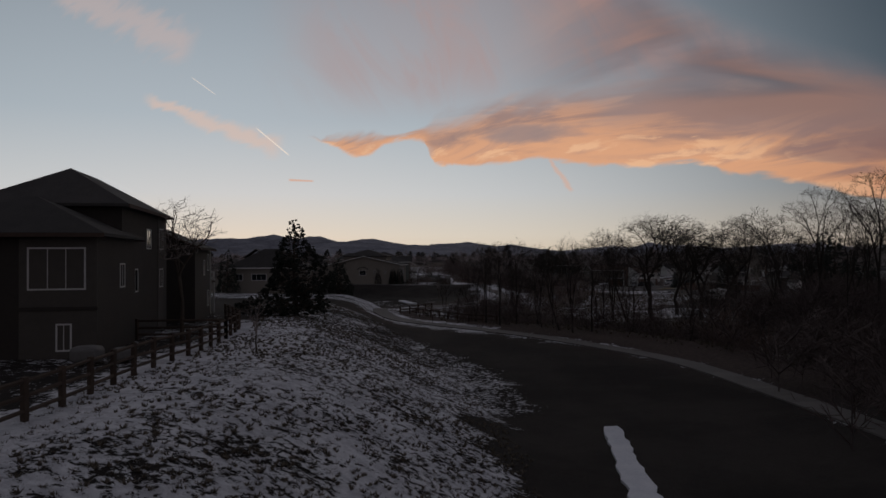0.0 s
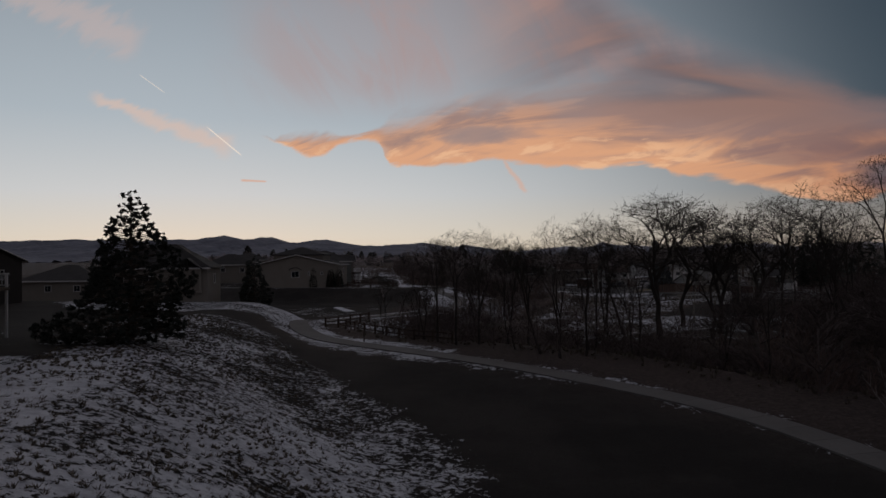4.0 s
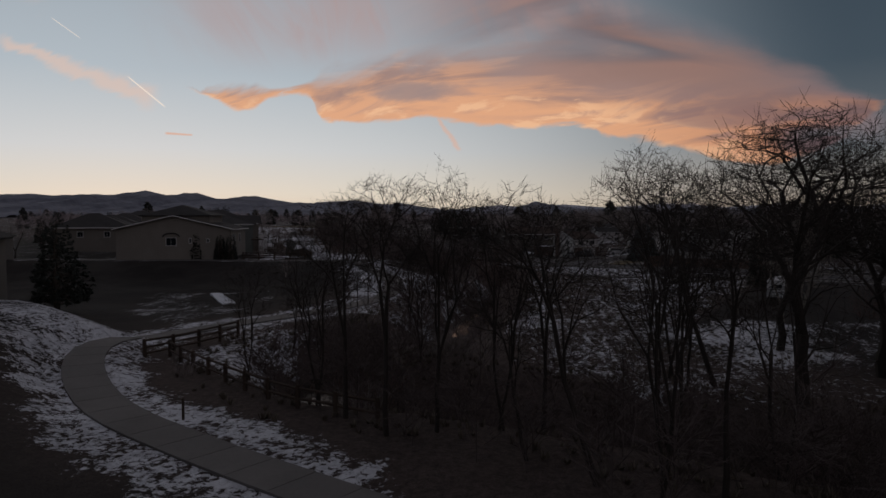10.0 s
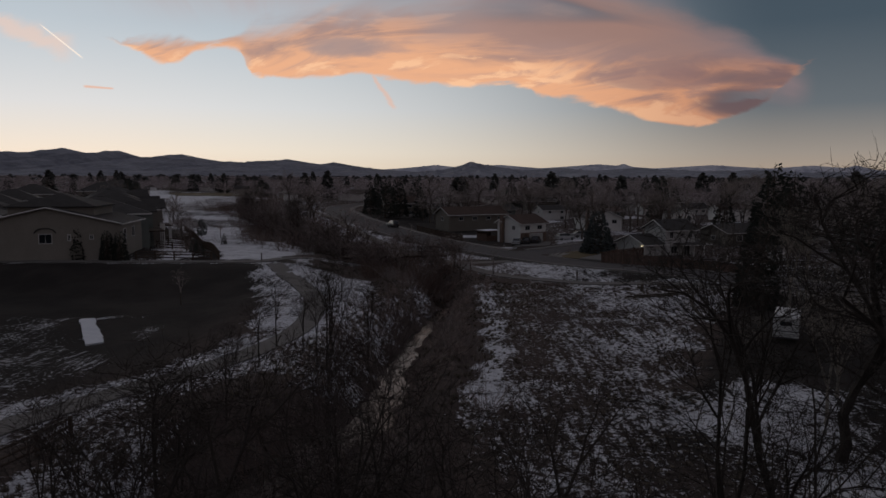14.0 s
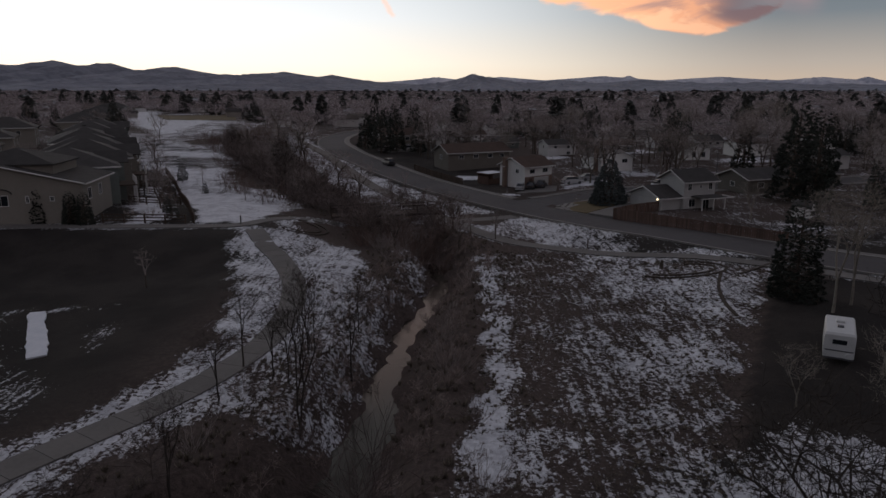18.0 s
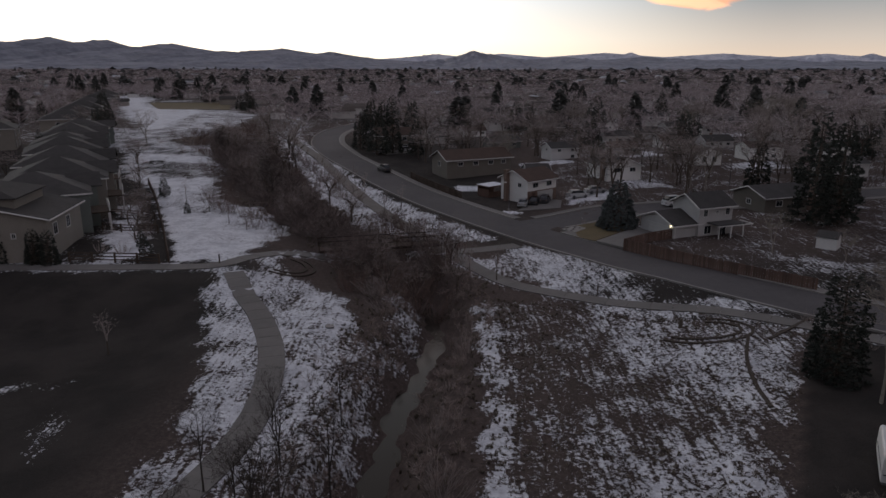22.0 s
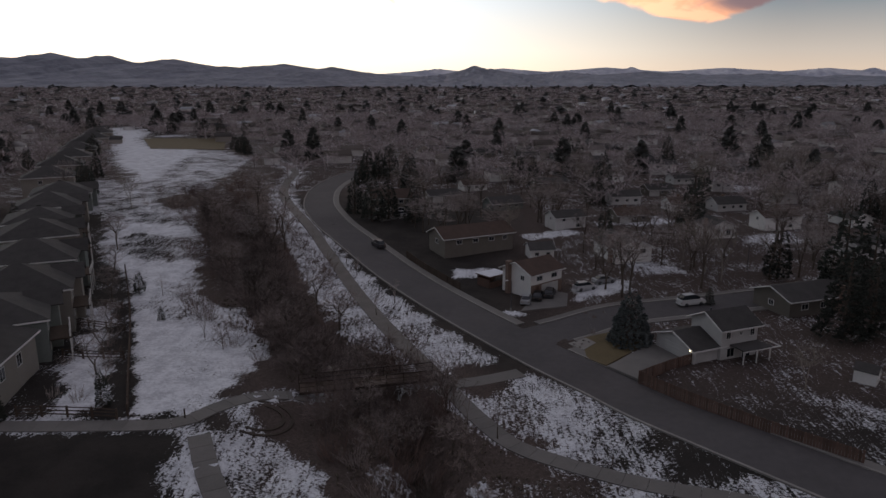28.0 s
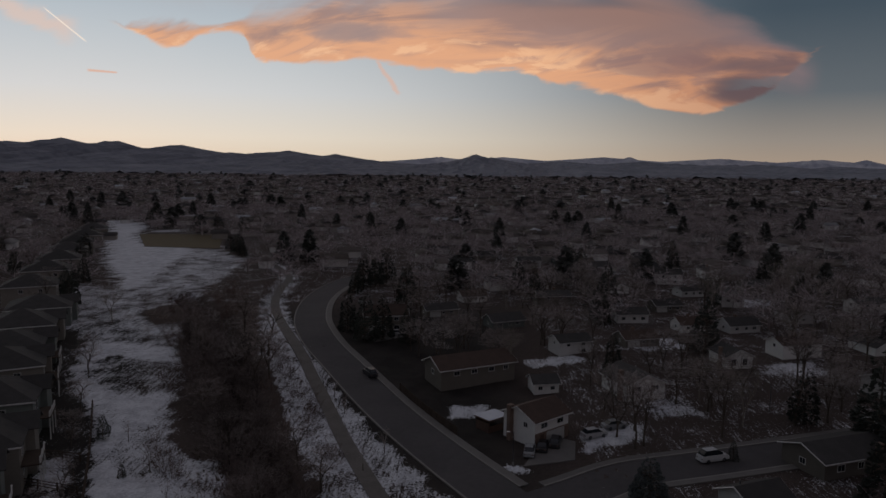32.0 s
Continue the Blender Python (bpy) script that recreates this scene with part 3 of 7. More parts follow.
def snow_cover(x, y):
    """How much of the ground old snow covers, 0 to 1."""
    x, y = np.asarray(x) / K, np.asarray(y) / K
    x, y = x + 0.8 * np.sin(y * 0.9 + 2 * np.sin(x * 0.4)), y + 0.8 * np.sin(x * 1.1 + 2 * np.sin(y * 0.5))
    s = np.full(x.shape, 0.10)
    s = np.where(y < 20, 0.04, s)

    def lay(poly, value, where=True):
        nonlocal s
        m = within(poly, x, y) & where
        s = np.where(m, value, s)

    lay([(-5, -135), (-5, -95), (-9, -75), (-16, -55), (-25, -38), (-22, -34), (-8, -48), (6, -61), (12, -72), (16, -82), (18, -92), (20, -135)], 0.66)
    lay([(-25, -38), (-40, -20), (-40, -9), (-36, -10), (-26, -19), (-14, -28), (-5, -36), (3, -45), (10, -57), (12, -66), (6, -61), (-8, -48), (-22, -34)], 0.61)
    lay([(10, -57), (3, -45), (-14, -28), (-26, -19), (-24, -14), (-8, -22), (6, -38), (13, -54)], 0.48)
    lay([(-40, -9), (-26, -19), (-14, -28), (-8, -22), (-16, -12), (-26, 0), (-36, 2)], 0.46)
    lay([(-26, -22), (-16, -30), (-10, -30), (-14, -20), (-22, -14)], 0.52)
    lay([(-4, -99), (0, -97), (-5, -79), (-11, -62), (-20, -46), (-24, -47), (-15, -64), (-9, -80)], 0.96)
    lay([(-5, -99), (-9, -80), (-15, -64), (-24, -47), (-40, -25), (-50, -30), (-30, -60), (-15, -99)], 0.40)
    lay([(-77, 22), (-74, 42), (-56, 34), (-38, 32), (-29, 22), (-31, 11), (-42, 3), (-60, 6)], 0.60)
    lay([(8, 101), (28, 99), (46, 88), (35, 67), (28, 54), (23, 41), (32, 28), (22, 8), (6, 16), (3, 36), (6, 52), (7, 71)], 0.47)
    lay([(9, 99), (21, 101), (20, 82), (17, 66), (9, 60)], 0.42)
    lay([(22, 94), (42, 88), (36, 68), (24, 74)], 0.60)
    lay([(6.5, 100), (7.9, 100), (8.1, 71), (8.2, 52), (6, 36), (4.4, 36), (6, 52), (6.9, 71)], 0.92)
    lay([(18, 64), (30, 66), (27, 56), (17, 55)], 0.60)
    lay([(6, 120), (16, 133), (26, 124), (40, 106), (48, 93), (38, 98), (28, 102), (18, 107)], 0.62)
    lay([(-2, 132), (14, 136), (2, 153), (-12, 180), (-28, 210), (-42, 240), (-60, 292), (-70, 292), (-53, 236), (-39, 202), (-28, 172), (-17, 148)], 0.62)
    lay([(-31, 108), (-31, 99), (-23, 77), (-21, 60), (-25, 44), (-30, 30), (-27, 30), (-15, 60), (-16, 80), (-25, 100)], 0.62)
    lay([(-26, 116), (-12, 102), (-7.5, 90), (-9, 80), (-8.5, 67), (-12, 58), (-18, 46), (-16, 60), (-14, 70), (-15, 80), (-26, 104)], 0.64)
    lay([(-9, 88), (-4.5, 84), (-6, 46), (-10, 42), (-16, 48), (-9, 64)], 0.58)
    lay([(-39, 111.5), (-53, 142), (-70, 176), (-90, 203), (-104, 237), (-74, 228), (-62, 209), (-59, 187), (-50, 165), (-38, 160), (-28, 140), (-28, 124), (-31, 112)], 0.80)
    lay([(-39, 111.5), (-53, 142), (-66, 168), (-59, 168), (-48, 148), (-35, 112)], 0.97)
    lay([(-90, 222), (-75, 218), (-60, 212), (-61, 194), (-75, 194), (-90, 208)], 0.52)
    lay([(-62, 160), (-58, 186), (-50, 166), (-40, 160), (-32, 146), (-36, 138), (-46, 150)], 0.66)
    lay([(-105, 237), (-158, 286), (-170, 330), (-136, 318), (-99, 318), (-80, 262), (-74, 228)], 0.56)
    lay([(-104, 272), (-100, 284), (-86, 280), (-82, 262), (-92, 254)], 0.12)
    lay([(-300, 640), (-281, 603), (-160, 361), (-125, 311), (-102, 317), (-98, 332), (-107, 398), (-137, 445), (-183, 451), (-227, 537), (-240, 590)], 0.80)
    lay([(-125, 311), (-102, 317), (-98, 332), (-107, 398), (-137, 445), (-152, 442), (-138, 372)], 0.60)
    lay([(-281, 603), (-165, 372), (-150, 362), (-190, 455), (-227, 537)], 0.93)
    lay([(-184, 452), (-136, 446), (-160, 523), (-221, 522)], 0.02)
    lay([(-218, 536), (-194, 536), (-196, 546), (-220, 546)], 0.95)
    lay([(-57, 126), (-51, 128), (-46, 116), (-50, 114)], 0.97)
    lay([(-63, 143), (-61, 146), (-57, 138), (-58, 133)], 0.95)
    lay([(0, -98), (-3, -93), (-8, -82), (-10.5, -73), (-13, -60), (-16, -52), (-21, -41), (-18.5, -40.5), (-14, -50), (-9.5, -57), (-5, -70), (-4.5, -80), (-2, -90), (1, -98)], 0.97)
    lay([(-22, -52), (-27, -40), (-24, -43), (-19, -56)], 1.0)
    d = away(PATH_MAIN, x * K, y * K)[0] / K
    edge = (d < 4.9) & (y > -14) & (y < 48) & (x < 0)
    s = np.where(edge & (s < 0.61), 0.61, s)
    s = np.where((d < 3.0) & (y > -22) & (s < 0.55), 0.55, s)
    s = np.where((d < 2.3) & (y <= -22), 0.45, s)
    d = away(PATH_CROSS, x * K, y * K)[0] / K
    s = np.where((d < 2.6) & (s < 0.6), 0.6, s)
    d = away(TRAIL_LINE, x * K, y * K)[0] / K
    s = np.where((d < 4.5) & (y > 130) & (s < 0.58), 0.58, s)
    yards = (x > 30) & (y > 100)
    s = np.where(yards, 0.36, s)
    s = np.where((x < -48) & (y > 108) & (y < 240) & (s < 0.3), 0.30, s)
    s = np.where(np.hypot(x, y) > 300, np.maximum(s, 0.36), s)
    lay([(-50, 111), (-44, 112), (-46, 120), (-52, 118)], 0.95)
    lay([(-57, 124), (-50, 124), (-54, 134), (-60, 134)], 0.9)
    lay([(-64, 146), (-59, 146), (-66, 160), (-70, 158)], 0.85)
    lay([(14, 164), (18, 163), (21, 160), (16, 160)], 0.9)
    lay([(30, 170), (44, 176), (42, 184), (30, 178)], 0.78)
    lay([(48, 186), (60, 190), (58, 200), (46, 196)], 0.66)
    lay([(58, 236), (72, 240), (70, 250), (56, 246)], 0.7)
    lay([(88, 214), (104, 218), (100, 228), (86, 224)], 0.66)
    lay([(24, 222), (40, 226), (38, 232), (22, 230)], 0.7)
    lay([(110, 300), (126, 304), (124, 314), (108, 310)], 0.7)
    lay([(4, 186), (14, 190), (12, 196), (2, 194)], 0.75)
    lay([(20, 8), (48, 14), (50, 45), (33, 42), (24, 24)], 0.36)
    lay([(56, 122), (72, 116), (68, 108), (56, 112)], 0.5)
    lay([(-52, 72.4), (-36, 75), (-36, 75.9), (-52, 73.4)], 0.80)
    lay([(-33, 60), (-30, 60), (-33, 71), (-38, 71)], 0.34)
    lay([(-56, 76), (-47, 73), (-37, 58), (-29, 50), (-29.5, 43), (-33, 36), (-44, 46)], 0.42)
    lay([(20, 41), (30, 46), (36, 40), (31, 31), (32, 24), (24, 20), (20, 31)], 0.60)
    lay([(-23, 36), (-17, 34), (-13.5, 28), (-13, 18), (-16, 12), (-24, 18)], 0.57)
    d = away(CREEK_LINE, x * K, y * K)[0] / K
    s = np.where(d < 3.5, 0.0, s)
    some = (y > 44) & (y < 104)
    west = x < np.interp(y, [44, 51, 60, 70, 78, 86, 97, 108], [-4.2, -3.4, -3.2, -2.3, -1.5, 0.3, 1.3, -0.6])
    return np.where(some & west & (d > 1.6) & (d < 6.5), 0.57, s)


def build_ground():
    xs = spaced(-92, 62, 1.0, -3900, 3900, 1.06)
    ys = spaced(-106, 190, 1.0, -600, 2300, 1.05)
    X, Y = np.meshgrid(xs, ys)
    x, y = X.ravel(), Y.ravel()
    z = ground_height(x, y)
    near = (np.abs(x) < 150) & (y < 330)
    z = z + np.where(near, 0.03 * np.sin(x * 1.9 + 1.3 * np.sin(y * 0.7)) * np.sin(y * 1.6 + 1.1 * np.sin(x * 0.9)) + 0.05 * np.sin(x * 0.31 + y * 0.17) * np.sin(y * 0.27 - x * 0.11), 0)
    near = (np.abs(x) < 130) & (y < 330)
    for line, half in ((PATH_MAIN, 1.2), (PATH_CROSS, 1.2), (TRAIL_LINE, 1.3), (SIDE_LINE, 5.4), (ROAD_LINE, 6.4)):
        some = near & (x > line[:, 0].min() - 12) & (x < line[:, 0].max() + 12) & (y > line[:, 1].min() - 12)
        d, i = away(line, x[some], y[some])
        w = sm(d, half + 2.2, half + 0.6)
        z[some] = z[some] * (1 - w) + (ground_height(line[:, 0], line[:, 1])[i] - 0.04) * w
    nx, ny = len(xs), len(ys)
    i = np.arange(nx * ny).reshape(ny, nx)
    f = np.stack([i[:-1, :-1], i[:-1, 1:], i[1:, 1:], i[1:, :-1]], axis=-1).reshape(-1, 4)
    me = bpy.data.meshes.new("ground")
    me.vertices.add(nx * ny)
    me.vertices.foreach_set("co", np.stack([x, y, z], 1).ravel())
    me.loops.add(f.size)
    me.loops.foreach_set("vertex_index", f.ravel().astype(np.int32))
    me.polygons.add(len(f))
    me.polygons.foreach_set("loop_start", np.arange(0, f.size, 4, dtype=np.int32))
    me.polygons.foreach_set("use_smooth", np.ones(len(f), dtype=bool))
    me.update(calc_edges=True)
    a = me.attributes.new("snow", "FLOAT", "POINT")
    a.data.foreach_set("value", sum(snow_cover(x + a, y + b) for a in (-0.6, 0, 0.6) for b in (-0.6, 0, 0.6)).astype(np.float32) / 9)
    d, _ = away(CREEK_LINE, x, y)
    wild = np.maximum(sm(d, 22, 12), within([(8, 101), (46, 88), (23, 41), (3, 36)], x / K, y / K) * 0.85)
    wild = np.maximum(wild, sm(y / K, 105, 130) * sm(x / K, 8, 30) * 0.9)
    wild = np.maximum(wild, sm(np.hypot(x, y) / K, 260, 320) * 0.9)
    a = me.attributes.new("tall", "FLOAT", "POINT")
    a.data.foreach_set("value", wild.astype(np.float32))
    me.materials.append(GROUND)
    return tagged(new("ground", me), "dead brown winter grass with patches of old snow", "ground", kind="structure")


ground = build_ground()


def normals(line):
    t = np.gradient(line, axis=0)
    t /= np.hypot(t[:, 0], t[:, 1])[:, None]
    return np.stack([-t[:, 1], t[:, 0]], 1)


def ribbon(name, line, left, right, up, thick, mat, parent=None, label="", flat=True):
    """A strip that follows a line over the ground, with thickness."""
    n = normals(line)
    a, b = line + n * left, line + n * right
    z = ground_height(line[:, 0], line[:, 1]) + up
    za = z if flat else ground_height(a[:, 0], a[:, 1]) + up
    zb = z if flat else ground_height(b[:, 0], b[:, 1]) + up
    k = len(line)
    V = np.concatenate([np.c_[a, za], np.c_[b, zb], np.c_[a, za - thick], np.c_[b, zb - thick]])
    F = []
    for j in range(k - 1):
        F += [(j, j + k, j + k + 1, j + 1), (j, j + 1, j + 1 + 2 * k, j + 2 * k), (j + k, j + 3 * k, j + 1 + 3 * k, j + 1 + k)]
    F += [(0, 2 * k, 3 * k, k), (k - 1, 2 * k - 1, 4 * k - 1, 3 * k - 1)]
    return raw(name, V, F, mat, parent, label)


def slabs(name, line, width, up, mat, parent, skip=None):
    """Cast slabs along a path, one object each, with open joints between them."""
    n = normals(line)
    z = ground_height(line[:, 0], line[:, 1]) + up
    for j in range(len(line) - 1):
        if skip and skip(*line[j]):
            continue
        p, q = line[j], line[j + 1]
        e = (q - p) / np.hypot(*(q - p)) * 0.02
        V = []
        for lift in (0, -0.25):
            for c, m, zz in ((p + e, n[j], z[j]), (q - e, n[j + 1], z[j + 1])):
                for s in (-width / 2, width / 2):
                    V.append((*(c + m * s), zz + lift))
        raw(name, V, [(0, 1, 3, 2), (0, 4, 5, 1), (2, 3, 7, 6), (0, 2, 6, 4), (1, 5, 7, 3)], mat, parent)


road = tagged(ribbon("road", ROAD_LINE, -4.2, 4.1, 0.03, 0.5, ASPHALT), "grey asphalt street with faint cracks", "road", kind="structure")
side_street = tagged(ribbon("road", SIDE_LINE, -3.9, 3.9, 0.026, 0.5, ASPHALT), "grey asphalt side street between the houses", "road", kind="structure")


def outside_side(line):
    d, _ = away(SIDE_LINE, line[:, 0], line[:, 1])
    return d > 5.2


def stretches(line, keep):
    out, run = [], []
    for p, k in zip(line, keep):
        if k:
            run.append(p)
        elif len(run) > 1:
            out.append(np.array(run))
            run = []
        else:
            run = []
    if len(run) > 1:
        out.append(np.array(run))
    return out


near_road = ROAD_LINE[(ROAD_LINE[:, 1] < 460)]
off_right = near_road - normals(near_road) * 4.4
for seg in stretches(near_road, outside_side(off_right)):
    tagged(ribbon("kerb", seg, -4.5, -4.2, 0.16, 0.5, KERB), "pale concrete kerb along the street", "kerb", kind="structure")
    tagged(ribbon("pavement", seg, -5.9, -4.5, 0.15, 0.5, CONCRETE), "pale concrete pavement beside the street", "pavement", kind="structure")
tagged(ribbon("kerb", near_road, 4.1, 4.4, 0.16, 0.5, KERB), "pale concrete kerb along the street", "kerb", kind="structure")
off_main = lambda line: away(ROAD_LINE, line[:, 0], line[:, 1])[0] > 6.3
for sgn in (-1, 1):
    for seg in stretches(SIDE_LINE, off_main(SIDE_LINE + normals(SIDE_LINE) * sgn * 4.1)):
        a, b = sorted((sgn * 3.9, sgn * 4.2))
        tagged(ribbon("kerb", seg, a, b, 0.16, 0.5, KERB), "pale concrete kerb along the side street", "kerb", kind="structure")
        a, b = sorted((sgn * 4.2, sgn * 5.4))
        tagged(ribbon("pavement", seg, a, b, 0.15, 0.5, CONCRETE), "pale concrete pavement beside the side street", "pavement", kind="structure")

footpath = tagged(empty("footpath"), "pale grey concrete footpath winding through the meadow", "path", kind="structure")
slabs("slab", PATH_MAIN, 2.35, 0.07, CONCRETE, footpath)
cross_path = tagged(empty("cross_path"), "pale concrete path along the rim of the grass basin", "path", kind="structure")
on_bridge = lambda x, y: -19.5 * K < x < 1.0 * K and 119 * K < y < 128 * K
slabs("slab", PATH_CROSS, 2.35, 0.07, CONCRETE, cross_path, on_bridge)
tagged(ribbon("trail", TRAIL_LINE, -1.3, 1.3, 0.05, 0.4, TRAIL), "grey gravel trail with snow at its edges", "path", kind="structure")
tagged(ribbon("crossing_ramp", bezier([(2.5, 127), (8, 128.5), (15, 132)], 2.0), -1.3, 1.3, 0.055, 0.4, CONCRETE), "concrete ramp from the trail to the street", "path", kind="structure")

creek = tagged(ribbon("water", CREEK_LINE, -4, 4, 0, 0.05, WATER), "dark slow creek water reflecting the sky", "water", kind="structure")
for w in creek.data.vertices:
    w.co.z = -4.75 * K


# ------------------------------------------------------------------ hills on the horizon
def ridge(name, dist, base, peaks, rough, mat, label, depth, lo=-1.15, hi=1.15):
    n, rows = 560, 22
    us = np.linspace(lo, hi, n)
    h = np.full(n, base, float)
    for c, w, a in peaks:
        h = np.maximum(h, base + a * np.exp(-np.abs((us - c) / w) ** 1.08))
    wob = sum(np.sin(us * k + p) / k ** 0.8 for k, p in ((41, 0.3), (77, 1.7), (133, 2.9), (251, 0.8), (467, 2.2)))
    h = h + rough * wob
    dist, depth, h = dist * K, depth * K, h * K
    V, F = [], []
    rng = np.random.default_rng(5)
    bumpy = min(rough, 3.5)
    for r in range(rows):
        t = r / (rows - 1)
        y = dist - depth * (1 - t)
        w = us + 0.02 * np.sin(us * 17 + 4 * t)
        gully = np.abs(np.sin(w * 38 + 2.2 * np.sin(w * 15) + t * 1.2)) + 0.5 * np.abs(np.sin(w * 97 + 2 * np.sin(w * 41) - t * 2)) + 0.3 * np.abs(np.sin(w * 211 + t * 5))
        spur = 1 + 0.55 * (gully - 1.0) * (1 - t) * t * 3.2
        z = 8 + (h - 8) * (t ** 1.5) * spur + rng.normal(0, bumpy * 0.8, n) * (t < 1)
        V += list(np.stack([us * dist, np.full(n, y), z], 1))
    for r in range(rows - 1):
        for i in range(n - 1):
            a = r * n + i
            F.append((a, a + 1, a + 1 + n, a + n))
    k = len(V)
    V += [(q[0], dist + 120, -40) for q in V[-n:]]
    F += [(k - n + i, k - n + i + 1, k + i + 1, k + i) for i in range(n - 1)]
    return tagged(raw(name, V, F, mat, smooth=False), label, "hills", kind="structure")


PEAKS = [(-1.05, 0.30, 138), (-0.917, 0.30, 151), (-0.832, 0.30, 152), (-0.754, 0.30, 146), (-0.644, 0.282, 140), (-0.565, 0.14, 162), (-0.484, 0.09, 145), (-0.393, 0.12, 122), (-0.325, 0.16, 79), (-0.242, 0.111, 93), (-0.176, 0.074, 75),
         (-0.098, 0.065, 27), (0.022, 0.044, 79), (0.043, 0.054, 62), (0.14, 0.086, 42), (0.255, 0.102, 44), (0.358, 0.083, 27), (0.405, 0.043, 30), (0.518, 0.036, 23)]
ridge("foothills", 4400, 22, PEAKS, 9.0, HAZED_HILL, "scrub-covered foothills paled bluish by painted haze, with a jagged ridge line", 2150)
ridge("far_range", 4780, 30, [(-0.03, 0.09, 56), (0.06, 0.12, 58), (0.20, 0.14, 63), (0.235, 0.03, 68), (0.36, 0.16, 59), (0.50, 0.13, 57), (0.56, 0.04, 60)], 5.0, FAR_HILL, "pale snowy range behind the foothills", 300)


# ------------------------------------------------------------------ plants
class Limbs:
    """Gathers tapered limbs into one mesh."""
    def __init__(self):
        self.v, self.f = [], []

    def limb(self, a, b, ra, rb, sides):
        d = b - a
        if d.length < 1e-6:
            return
        d = d.normalized()
        p = d.orthogonal().normalized()
        q = d.cross(p)
        k = len(self.v)
        for c, r in ((a, ra), (b, rb)):
            for i in range(sides):
                w = 2 * math.pi * i / sides
                self.v.append(c + p * (r * math.cos(w)) + q * (r * math.sin(w)))
        for i in range(sides):
            j = (i + 1) % sides
            self.f.append((k + i, k + j, k + sides + j, k + sides + i))

    def mesh(self, name, mat, parent, label=""):
        return raw(name, self.v, self.f, mat, parent, label)


TALL = {}                      # height of each pattern tree, by its name


